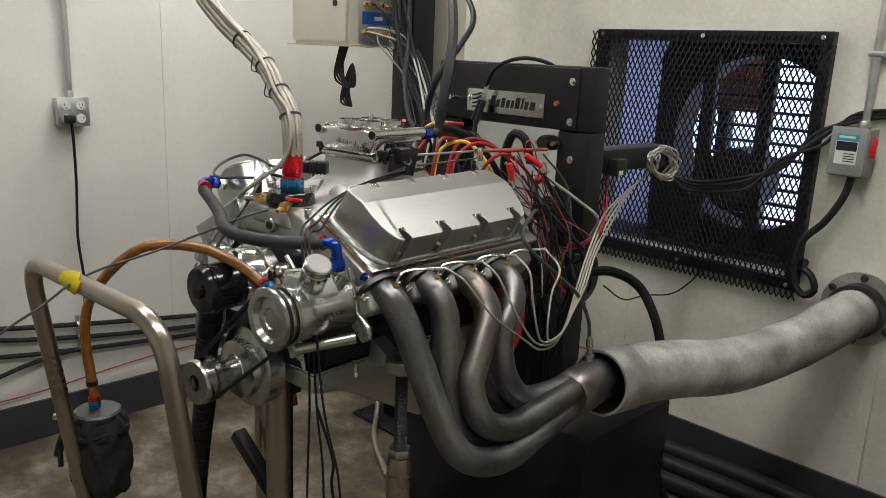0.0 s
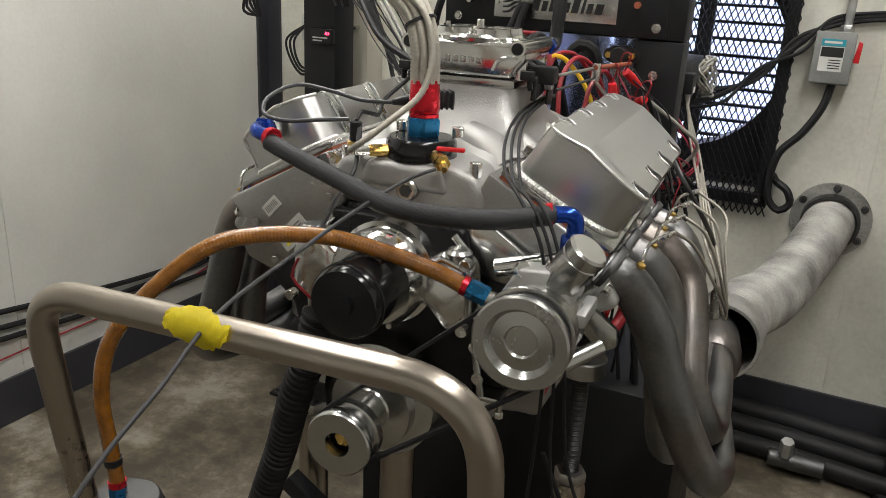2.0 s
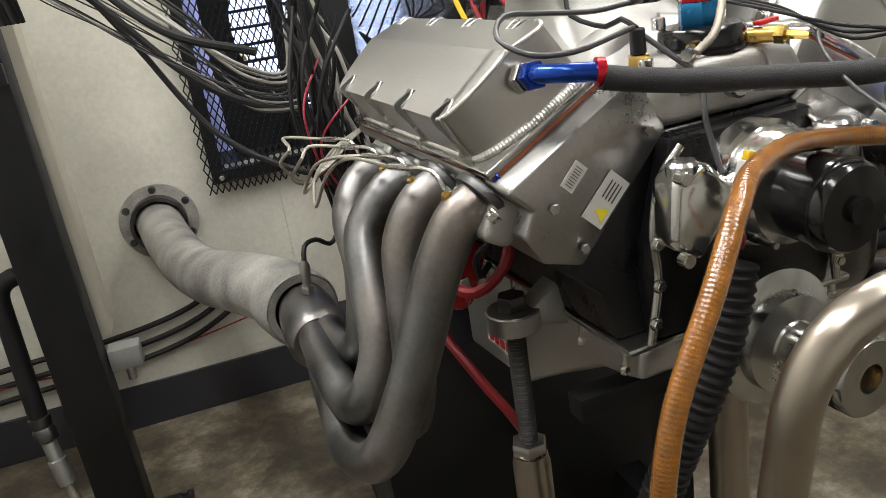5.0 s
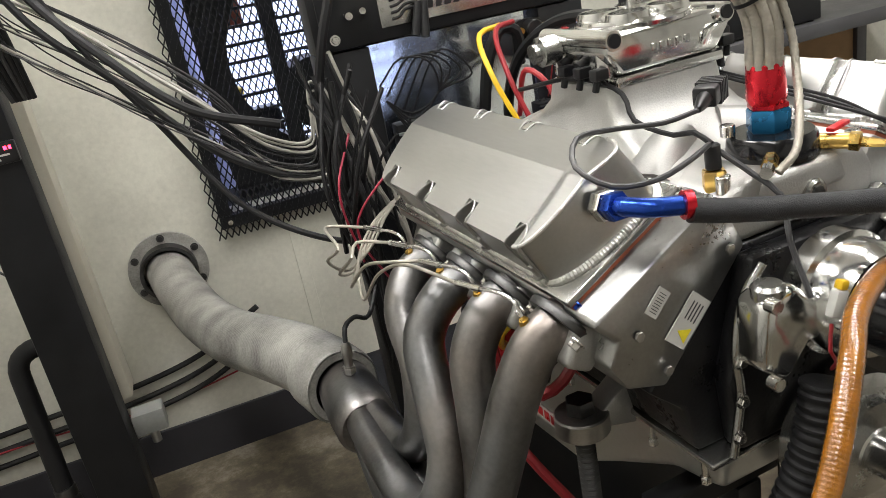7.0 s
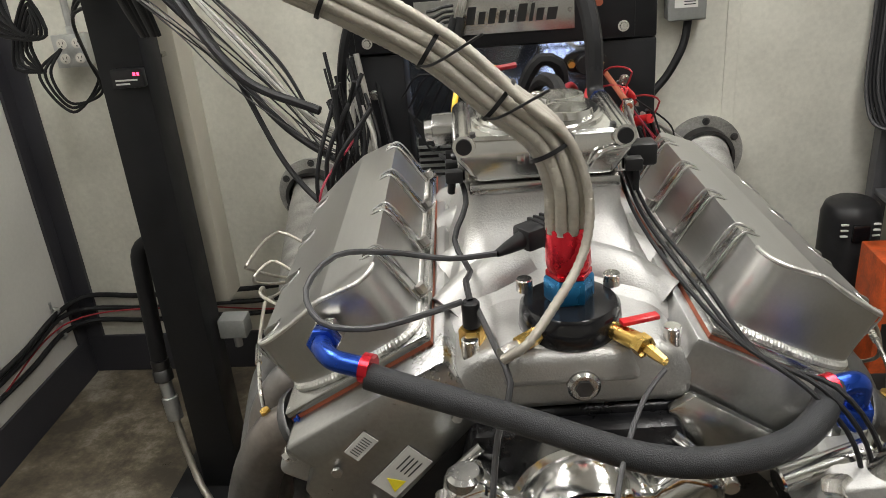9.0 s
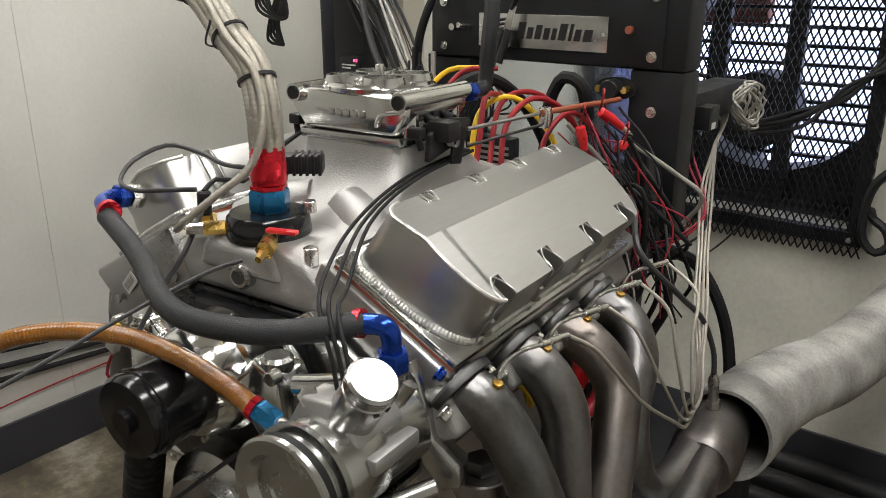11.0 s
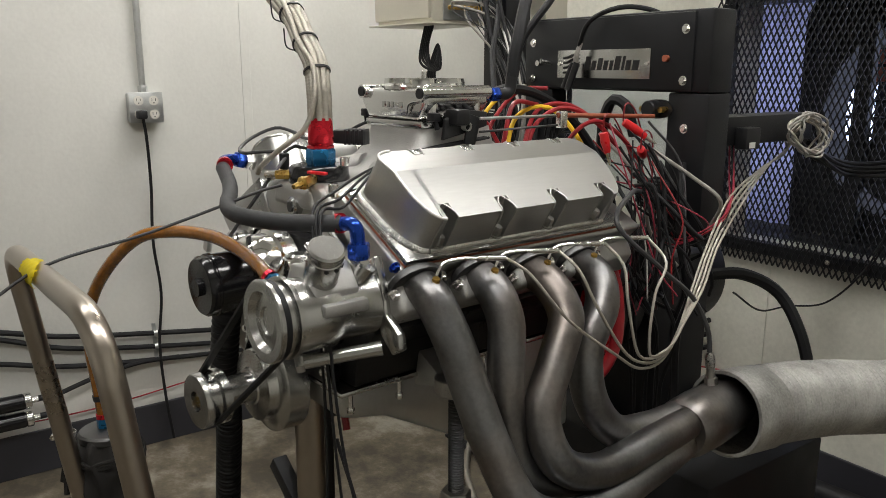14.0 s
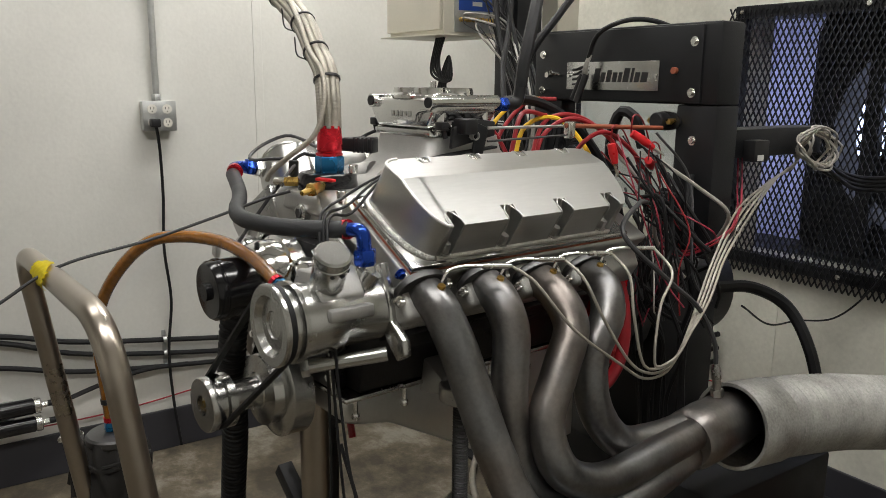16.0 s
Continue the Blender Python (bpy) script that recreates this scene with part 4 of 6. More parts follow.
# exhaust headers
HR = (
    [(0.268, 0.067, 1.122), (0.312, 0.073, 1.105), (0.345, 0.083, 1.055), (0.374, 0.098, 0.975), (0.405, 0.112, 0.895), (0.445, 0.14, 0.81), (0.462, 0.23, 0.768), (0.445, 0.42, 0.765), (0.425, 0.58, 0.775)],
    [(0.268, 0.183, 1.117), (0.318, 0.187, 1.098), (0.350, 0.186, 1.055), (0.362, 0.176, 0.99), (0.372, 0.172, 0.90), (0.385, 0.20, 0.81), (0.40, 0.30, 0.772), (0.402, 0.44, 0.78), (0.40, 0.58, 0.79)],
    [(0.268, 0.297, 1.108), (0.325, 0.300, 1.09), (0.370, 0.296, 1.045), (0.388, 0.256, 0.985), (0.402, 0.215, 0.91), (0.430, 0.222, 0.848), (0.442, 0.29, 0.812), (0.440, 0.45, 0.812), (0.43, 0.58, 0.812)],
    [(0.268, 0.413, 1.103), (0.33, 0.413, 1.083), (0.362, 0.392, 1.045), (0.372, 0.345, 0.98), (0.385, 0.345, 0.90), (0.395, 0.40, 0.83), (0.405, 0.48, 0.815), (0.41, 0.58, 0.815)],
)
for s in (1, -1):
    t = thing("exhaust_header", "raw steel exhaust header with four tubes and a collector", "exhaust header", E, "exhaust headers")
    for k, line in enumerate(HR):
        sh = 0.0 if s > 0 else 0.037
        pts = [(s * x, y + sh * (1 - i / (len(line) - 1)), z) for i, (x, y, z) in enumerate(line)]
        part("tube", sweep(curve_points(pts, 0.012), 0.0285, 24), M["header"], t)
        yp = pts[0][1]
        part("flange", lathe([(0, 0), (0.044, 0), (0.046, 0.3), (0.044, 1), (0, 1)], (s * 0.281, yp, pts[0][2] + 0.004), (s * 0.290, yp, pts[0][2] - 0.002), 18, squash=0.72), M["steel_dark"], t)
        for d in (-0.042, 0.042):
            bolt(t, (s * 0.290, yp + d, pts[0][2] - 0.004 + d * 0.15), (s, 0, -0.6), 0.007, 0.008, M["chrome"])
        bolt(t, (s * 0.276, yp - 0.03, 1.146), (s, 0, -0.5), 0.0064, 0.006, M["blue_an"], "blue_bolt")
    a, b = Vector((s * 0.425, 0.55, 0.797)), Vector((s * 0.412, 0.73, 0.795))
    part("collector", lathe([(0.0, 0.0), (0.046, 0), (0.054, 0.06), (0.056, 0.35), (0.054, 0.75), (0.050, 1.0), (0.046, 1.0), (0.044, 0.8), (0, 0.8)], a, b, 28), M["header"], t)
    ls = part("oxygen_sensor", hexnut((s * 0.412, 0.655, 0.852), (s * 0.411, 0.653, 0.866), 0.012), M["steel"], t)
    part("sensor_body", lathe([(0, 0), (0.008, 0), (0.008, 0.4), (0.0095, 0.42), (0.0095, 0.8), (0.005, 1), (0, 1)], (s * 0.411, 0.653, 0.866), (s * 0.408, 0.648, 0.915), 14), M["steel"], ls)

# exhaust ducts to the wall
for s, line in ((1, [(0.412, 0.69, 0.793), (0.415, 0.85, 0.775), (0.43, 1.02, 0.75), (0.475, 1.25, 0.715), (0.53, 1.55, 0.725), (0.575, 1.80, 0.765), (0.59, 1.925, 0.78)]),
                (-1, [(-0.437, 0.665, 0.797), (-0.468, 0.82, 0.787), (-0.53, 1.02, 0.755), (-0.60, 1.25, 0.71), (-0.665, 1.52, 0.685), (-0.715, 1.80, 0.70), (-0.73, 1.925, 0.71)])):
    t = thing("exhaust_duct", "grey corrugated flexible exhaust duct fixed to the wall", "duct", group="exhaust ducts")
    ln = curve_points(line, 0.0019)
    part("hose", sweep(ln, 0.077 if s > 0 else 0.071, 32, caps=False, rfun=lambda d, s=s: 1 + (0.026 if s > 0 else 0.006) * math.sin(d * 2 * math.pi / 0.0085)), M["duct"], t, "ribbed grey duct hose")
    a, b = Vector(line[0]), Vector(line[1])
    part("sleeve", lathe([(0.074, 0), (0.080, 0), (0.0815, 0.02), (0.0815, 1), (0.077, 1)] if s > 0 else [(0.055, 0), (0.068, 0), (0.0745, 0.12), (0.0755, 1), (0.070, 1)], a, a.lerp(b, 0.62), 36), M["duct"], t, "dull sheet-metal sleeve")
    e = Vector(line[-1])
    part("wall_flange", lathe([(0.078, 0), (0.125, 0), (0.125, 1), (0.078, 1)], (e.x, YB - 0.012, e.z), (e.x, YB - 0.001, e.z), 40), M["duct"], t)
    part("collar", lathe([(0.079, 0), (0.09, 0), (0.09, 1), (0.079, 1)], (e.x, YB - 0.06, e.z), (e.x, YB - 0.012, e.z), 36), M["steel_dark"], t)
    for k in range(6):
        c = (e.x + 0.108 * math.cos(k * 1.047 + 0.5), YB - 0.012, e.z + 0.108 * math.sin(k * 1.047 + 0.5))
        bolt(t, c, (0, -1, 0), 0.009, 0.008, M["steel_dark"])

# ---- dyno ----
dy = thing("dynamometer", "black steel engine dynamometer with switch panel", "dynamometer")
part("panel_box", box(-0.315, 0.235, 0.812, 0.885, 1.372, 1.535, 0.006), M["black_metal"], dy)
part("face_plate", box(-0.30, 0.196, 0.806, 0.8118, 1.376, 1.53, 0.002), M["black_metal"], dy, "black switch panel plate")
for x in (-0.315, 0.135):
    part("post", box(x, x + 0.10, 0.814, 0.885, 1.06 if x > 0 else 0.6, 1.3715, 0.004), M["black_metal"], dy)
for x, z in ((-0.277, 1.48), (-0.277, 1.395), (0.176, 1.497), (0.176, 1.396), (0.18, 1.30), (-0.275, 1.30)):
    bolt(dy, (x, 0.806 if z > 1.375 else 0.814, z), (0, -1, 0), 0.007, 0.005)
pl = part("name_plate", box(-0.187, 0.092, 0.802, 0.8055, 1.398, 1.461, 0.001), M["alu_mach"], dy, "brushed name plate")
for x in (-0.18, 0.085):
    part("screw", rod((x, 0.799, 1.43), (x, 0.8018, 1.43), 0.004, 10), M["chrome"], pl)
for k in range(4):
    part("mark_bar", sweep(curve_points([(-0.165, 0.801, 1.410 + k * 0.011), (-0.15, 0.801, 1.412 + k * 0.011), (-0.138, 0.801, 1.422 + k * 0.009), (-0.118, 0.801, 1.424 + k * 0.009)], 0.005), 0.0028, 6), M["ink"], pl)
part("switch", rod((-0.222, 0.78, 1.437), (-0.215, 0.8055, 1.432), 0.006, 10), M["chrome"], dy)
part("switch", rod((-0.246, 0.79, 1.432), (-0.246, 0.8055, 1.432), 0.007, 10), M["chrome"], dy)
part("button", rod((0.133, 0.797, 1.44), (0.133, 0.8055, 1.44), 0.007, 12), M["gasket"], dy)
# the plate's mark as plain slanted strokes
xs = -0.098
for w, h in ((0.017, 0.030), (0.013, 0.021), (0.014, 0.026), (0.013, 0.021), (0.010, 0.021), (0.017, 0.030), (0.007, 0.030), (0.014, 0.021), (0.019, 0.021)):
    part("letter_stroke", prism([(xs, 1.416), (xs + w * 0.88, 1.416), (xs + w * 0.88 + h * 0.2, 1.416 + h), (xs + h * 0.2, 1.416 + h)], 0.8008, 0.8018, "y"), M["ink"], pl, smooth=0)
    xs += w + 0.0045
part("guard_sheet", box(-0.214, 0.134, 0.86, 0.864, 1.13, 1.3715), M["clear"], dy, "scratched clear plastic guard", smooth=0).visible_shadow = False
part("absorber_housing", lathe([(0, 0), (0.12, 0), (0.135, 0.06), (0.135, 0.94), (0.12, 1), (0, 1)], (-0.08, 0.86, 0.90), (-0.08, 1.20, 0.90), 40), M["black_metal"], dy)
part("bellhousing", lathe([(0, 0), (0.185, 0), (0.18, 0.2), (0.14, 0.85), (0.14, 1), (0, 1)], (0.0, 0.54, 0.925), (-0.03, 0.80, 0.91), 32), M["black_metal"], dy)
part("column", box(-0.05, 0.10, 0.84, 1.05, 0.6, 1.0, 0.006), M["black_metal"], dy)
part("base_frame", box(-0.33, 0.36, 0.74, 1.16, 0.05, 0.595, 0.01), M["black_metal"], dy)
part("arm", box(0.145, 0.215, 0.886, 1.23, 1.262, 1.322, 0.003), M["black_metal"], dy)
for x in (-0.24, 0.20):
    part("rail", box(x, x + 0.07, -0.25, 0.70, 0.10, 0.18, 0.004), M["black_metal"], dy)
for y in (-0.2, 0.2):
    part("cross_rail", box(-0.17, 0.20, y, y + 0.06, 0.11, 0.17, 0.004), M["black_metal"], dy)
for x, y in ((-0.21, -0.2), (0.235, -0.2), (-0.28, 1.15), (0.25, 1.15)):
    part("foot", box(x - 0.04, x + 0.04, y - 0.04, y + 0.04, 0, 0.1, 0.004), M["black_metal"], dy)

# engine stand legs with threaded jacks
for s in (-1, 1):
    t = thing("jack_post", "steel tube post with threaded rod carrying the engine", "stand post", E, "engine stand posts")
    x, y = 0.247 if s > 0 else -0.232, 0.178
    part("tube", lathe([(0, 0), (0.027, 0), (0.027, 0.97), (0.024, 1), (0, 1)], (x, y, 0.18), (x, y, 0.715), 28), M["stainless"], t)
    part("nut", hexnut((x, y, 0.715), (x, y, 0.735), 0.026), M["steel"], t)
    part("threaded_rod", sweep([(x, y, 0.735 + k * 0.001) for k in range(190)], 0.0125, 14, rfun=lambda d: 1 + 0.09 * math.sin(d * 2 * math.pi / 0.0045)), M["steel_dark"], t)
    part("mount_ring", lathe([(0, 0), (0.034, 0), (0.036, 0.08), (0.036, 0.92), (0.034, 1), (0, 1)], (x, y, 0.91), (x, y, 0.938), 32), M["steel"], t)
    part("top_nut", hexnut((x, y, 0.938), (x, y, 0.958), 0.02), M["steel_dark"], t)
    part("mount_ear", prism([(0.16, 0.90), (0.230, 0.915), (0.230, 0.935), (0.17, 0.965)] if s > 0 else [(-0.16, 0.90), (-0.17, 0.965), (-0.215, 0.935), (-0.215, 0.915)], y - 0.02, y + 0.02, "y", 0.004), M["alu_cast"], t)
t = thing("engine_stand", "black square-tube stand with a round steel leg under the engine", "engine stand", E)
part("leg", rod((0.0, 0.045, 0.18), (0.0, 0.045, 0.864), 0.026, 28), M["stainless"], t)

part("post", box(-0.075, -0.035, 0.075, 0.115, 0.18, 0.800, 0.003), M["black_metal"], t)
part("top_bar", box(-0.20, 0.0, 0.078, 0.112, 0.8005, 0.835, 0.003), M["black_metal"], t)
part("brace", box(-0.016, 0.016, -0.016, 0.016, 0.0, 0.30, 0.003, m=Matrix.Translation((-0.232, 0.095, 0.62)) @ Matrix.Rotation(radians(125), 4, "Y")), M["black_metal"], t)

# bent tube guard loop in front
t = thing("guard_loop", "bent brushed steel tube guard in front of the pulleys", "guard rail", E @ Matrix.Translation((0.005, 0, -0.005)))
part("tube", sweep(fillet([(-0.29, -0.20, 0.10), (-0.275, -0.345, 1.135), (0.262, -0.362, 1.150), (0.28, -0.235, 0.10)], 0.085, 10), 0.0165, 24), M["stainless"], t)
# tape
bm = bmesh.new()
N = 22
rows = []
for i in range(N):
    x = -0.068 + i * 0.0036
    u = i / (N - 1)
    top = 20 + 62 * max(0, 1 - abs(u - 0.42) / 0.42) ** 0.8 + 4 * math.sin(i * 1.3)
    low = 14 + 70 * max(0, 1 - abs(u - 0.62) / (0.62 if u < 0.62 else 0.40)) ** 0.7 + 5 * math.sin(i * 2.1)
    row = []
    for k in range(11):
        a = radians(150 - top + (top + low) * k / 10)
        r = 0.0196 + 0.0009 * math.sin(i * 1.7 + k * 1.3) + 0.003 * max(0, k / 10 - 0.75)
        row.append(bm.verts.new((x, -0.3535 + r * math.cos(a), 1.1425 + r * math.sin(a))))
    rows.append(row)
for a, b in zip(rows, rows[1:]):
    for k in range(10):
        bm.faces.new((a[k], a[k + 1], b[k + 1], b[k]))
bmesh.ops.solidify(bm, geom=list(bm.faces), thickness=0.001)
tagged(link("tape", bm, M["yellow"]), "torn yellow tape holding a cable to the tube", "tape").matrix_world = E @ Matrix.Translation((0.005, 0, -0.005))

# amber hose and its cloth-covered tank
t = thing("drain_hose", "translucent amber hose with red and blue fittings", "hose", E)
part("hose", sweep(curve_points([(0.142, -0.090, 1.124), (0.115, -0.088, 1.132), (0.04, -0.085, 1.145), (-0.04, -0.100, 1.1575), (-0.12, -0.136, 1.156), (-0.165, -0.168, 1.144), (-0.222, -0.202, 1.094), (-0.286, -0.226, 1.01), (-0.306, -0.230, 0.93), (-0.306, -0.224, 0.85), (-0.304, -0.220, 0.79)], 0.0011), 0.0108, 16, rfun=lambda d: 1 + 0.014 * math.sin(d * 2 * math.pi / 0.0044)), M["amber"], t)
part("collar", rod((0.14, -0.0898, 1.125), (0.147, -0.089, 1.1225), 0.0125, 16), M["red_an"], t)
part("nut", hexnut((0.147, -0.089, 1.1225), (0.172, -0.087, 1.114), 0.0125), M["blue_fit"], t)
part("nipple", rod((0.172, -0.087, 1.114), (0.195, -0.086, 1.110), 0.009, 10), M["chrome"], t)
part("clamp", rod((-0.3053, -0.222, 0.818), (-0.3056, -0.2226, 0.828), 0.0125, 16), M["black_plastic"], t)
part("collar", rod((-0.304, -0.220, 0.791), (-0.304, -0.220, 0.782), 0.0125, 16), M["red_an"], t)
part("nut", hexnut((-0.304, -0.220, 0.782), (-0.304, -0.220, 0.762), 0.0125), M["blue_fit"], t)

t = thing("bagged_tank", "small catch tank wrapped in black cloth tied to the tube", "catch tank", E @ Matrix.Translation((-0.032, 0.006, -0.036)))
bm = bmesh.new()
rings = []
for j in range(15):
    z = 0.60 + j * 0.0135
    w = j / 14
    r0 = 0.062 * (1 - 0.25 * (2 * w - 1) ** 4)
    rings.append([bm.verts.new((-0.262 + r0 * (1 + 0.10 * math.sin(a * 9 + j * 0.7) + 0.06 * math.sin(a * 4 - j)) * math.cos(a), -0.225 + r0 * (1 + 0.10 * math.sin(a * 9 + j * 0.7)) * math.sin(a), z + 0.006 * math.sin(a * 5))) for a in (k * 2 * math.pi / 48 for k in range(48))])
for a, b in zip(rings, rings[1:]):
    for k in range(48):
        bm.faces.new((a[k], a[(k + 1) % 48], b[(k + 1) % 48], b[k]))
bm.faces.new(rings[0][::-1])
bm.faces.new(rings[-1])
part("cloth", bm, M["bag"], t, "wrinkled black cloth cover", smooth=60)
part("lid", rod((-0.262, -0.225, 0.782), (-0.262, -0.225, 0.80), 0.05, 28, chamfer=0.004), M["steel_dark"], t)
for k in range(3):
    part("tie", sweep(curve_points([(-0.262 + 0.06 * math.cos(a), -0.225 + 0.06 * math.sin(a), 0.755 + 0.008 * math.sin(3 * a + k)) for a in (radians(x) for x in range(0, 361, 30))], 0.01), 0.0035, 6), M["bag"], t)
part("knot", lathe([(0, 0), (0.014, 0.2), (0.020, 0.5), (0.012, 0.85), (0, 1)], (-0.32, -0.255, 0.77), (-0.285, -0.285, 0.74), 10), M["bag"], t)
for k in range(2):
    part("strap_end", sweep(curve_points([(-0.315, -0.27, 0.76), (-0.31, -0.29, 0.73 - 0.02 * k), (-0.325 + 0.02 * k, -0.295, 0.69 - 0.02 * k)], 0.01), 0.006, 6), M["bag"], t)
t = thing("hose_clamp", "stainless worm clamp on the guard tube", "clamp", E)
part("band", lathe([(0.0168, 0), (0.0182, 0), (0.0182, 1), (0.0168, 1)], (-0.2802, -0.294, 0.772), (-0.2804, -0.292, 0.786), 24), M["chrome"], t)
part("screw", rod((-0.30, -0.305, 0.776), (-0.286, -0.313, 0.776), 0.005, 8), M["chrome"], t)

# black corrugated hose by the crank
tagged(link("corrugated_hose", sweep(curve_points([(-0.075, -0.060, 1.03), (-0.082, -0.062, 1.0), (-0.094, -0.062, 0.955), (-0.122, -0.055, 0.88), (-0.155, -0.038, 0.786), (-0.215, -0.022, 0.62), (-0.245, -0.02, 0.45), (-0.25, -0.02, 0.30)], 0.0025), 0.0235, 20, rfun=lambda d: 1 + 0.055 * math.tanh(3 * math.sin(d * 2 * math.pi / 0.0115))), M["black_rubber"]), "black ribbed rubber hose hanging from the water pump", "hose").matrix_world = E

# overhead bundle of braided hoses
t = thing("coolant_hose_bundle", "braided steel hoses bundled with black ties, hanging overhead", "hose", E)
SP = [(0.004, 0.085, 1.335), (0.002, 0.085, 1.385), (-0.014, 0.090, 1.425), (-0.055, 0.095, 1.462), (-0.105, 0.102, 1.507), (-0.175, 0.105, 1.55), (-0.26, 0.10, 1.60), (-0.34, 0.085, 1.68), (-0.38, 0.07, 1.80), (-0.39, 0.06, 2.1), (-0.39, 0.06, ZC)]
ln = curve_points(SP, 0.0015)
for k in range(10):
    o = (0.0148 * math.cos(k * 2 * math.pi / 9), 0.0148 * math.sin(k * 2 * math.pi / 9)) if k < 9 else (0.0, 0.0)
    part("braided_hose", sweep(ln, 0.0060 if k < 9 else 0.012, 10, offset=lambda d, o=o: o, rfun=lambda d, k=k: 1 + 0.045 * math.sin(d * 2 * math.pi / 0.0055 + k * 1.7)), M["braid"], t)
part("spiral_hose", sweep(curve_points([(-0.066, 0.002, 1.247), (-0.045, 0.0, 1.262), (-0.018, 0.018, 1.288), (0.014, 0.050, 1.325), (0.022, 0.064, 1.37), (0.006, 0.072, 1.425), (-0.03, 0.07, 1.46), (-0.08, 0.078, 1.512), (-0.15, 0.09, 1.56), (-0.24, 0.082, 1.62), (-0.33, 0.065, 1.70), (-0.36, 0.05, 1.80), (-0.37, 0.04, ZC)], 0.0025), 0.0045, 10, rfun=lambda d: 1 + 0.09 * math.sin(d * 2 * math.pi / 0.0075)), M["braid"], t)
for i in (53, 96, 147, 213):
    p, d = ln[i], (ln[i + 1] - ln[i]).normalized()
    part("cable_tie", lathe([(0.021, 0), (0.0228, 0), (0.0228, 1), (0.021, 1)], p - d * 0.002, p + d * 0.002, 20), M["black_plastic"], t)
    o = d.orthogonal().normalized() * 0.022
    if i in (96, 147):
        part("tie_tail", sweep(curve_points([p + o, p + o * 1.8 + Vector((0.02, -0.01, 0.015)), p + o * 2.4 + Vector((0.07, -0.03, 0.05))], 0.006), 0.0013, 6), M["black_plastic"], t)

# ---- electrical on the walls ----
def outlet(m):
    t = thing("outlet_box", "galvanised four-socket outlet box with conduit", "outlet", m, "outlet boxes")
    part("box", box(-0.055, 0.055, -0.05, 0, -0.05, 0.05, 0.004), M["galv"], t)
    part("cover", box(-0.058, 0.058, -0.054, -0.05, -0.053, 0.053, 0.002), M["galv"], t)
    for sx in (-0.026, 0.026):
        for sz in (-0.024, 0.024):
            s = part("socket", rod((sx, -0.057, sz), (sx, -0.053, sz), 0.0165, 20), M["outlet"], t)
            for d in (-0.006, 0.006):
                part("slot", box(sx + d - 0.001, sx + d + 0.001, -0.0575, -0.0568, sz - 0.001, sz + 0.008), M["ink"], s, smooth=0)
            part("slot", box(sx - 0.002, sx + 0.002, -0.0575, -0.0568, sz - 0.010, sz - 0.006), M["ink"], s, smooth=0)
    part("conduit", rod((0, -0.022, 0.06), (0, -0.022, ZC - m.translation.z), 0.0115, 14), M["galv"], t)
    part("connector", hexnut((0, -0.022, 0.05), (0, -0.022, 0.075), 0.017), M["galv"], t)
    part("strap", box(-0.02, 0.02, -0.036, 0, 0.42, 0.436, 0.002), M["galv"], t)
    return t


outlet(pose(XL, 0.245, 1.283, 0, 0, 90))
outlet(pose(-1.45, YB, 1.255))
outlet(pose(1.40, YB, 1.62))
t = thing("power_plug", "black plug in the wall outlet", "plug")
part("body", box(XL + 0.057, XL + 0.095, 0.205, 0.238, 1.245, 1.275, 0.006), M["black_plastic"], t)
cable("extension_lead", [(XL + 0.085, 0.222, 1.25), (XL + 0.06, 0.235, 1.18), (XL + 0.03, 0.245, 1.0), (XL + 0.035, 0.235, 0.8), (XL + 0.03, 0.25, 0.6), (XL + 0.03, 0.23, 0.4), (XL + 0.035, 0.235, 0.2), (XL + 0.05, 0.25, 0.02)], 0.0055, M["black_rubber"], "black power cord hanging down the wall", "power cord")
for k in range(3):
    cable("cord_loop", [(-1.46, YB - 0.09, 1.27), (-1.50 - 0.02 * k, YB - 0.12, 1.20), (-1.46, YB - 0.12, 1.10 - 0.015 * k), (-1.36, YB - 0.10, 1.12 + 0.02 * k), (-1.32, YB - 0.2, 1.25), (-1.2, 1.5, 1.40), (-1.04, 1.32, 1.45 + 0.04 * k)], 0.005, M["black_rubber"], "black cord looped below the outlet", "power cord", "corner cords")
cable("cord_loop", [(-1.36, YB - 0.03, 1.22), (-1.33, YB - 0.03, 1.1), (-1.26, YB - 0.05, 0.95), (-1.16, YB - 0.1, 0.86)], 0.004, M["grey_cable"], "thin grey cord hanging by the outlet", "power cord")

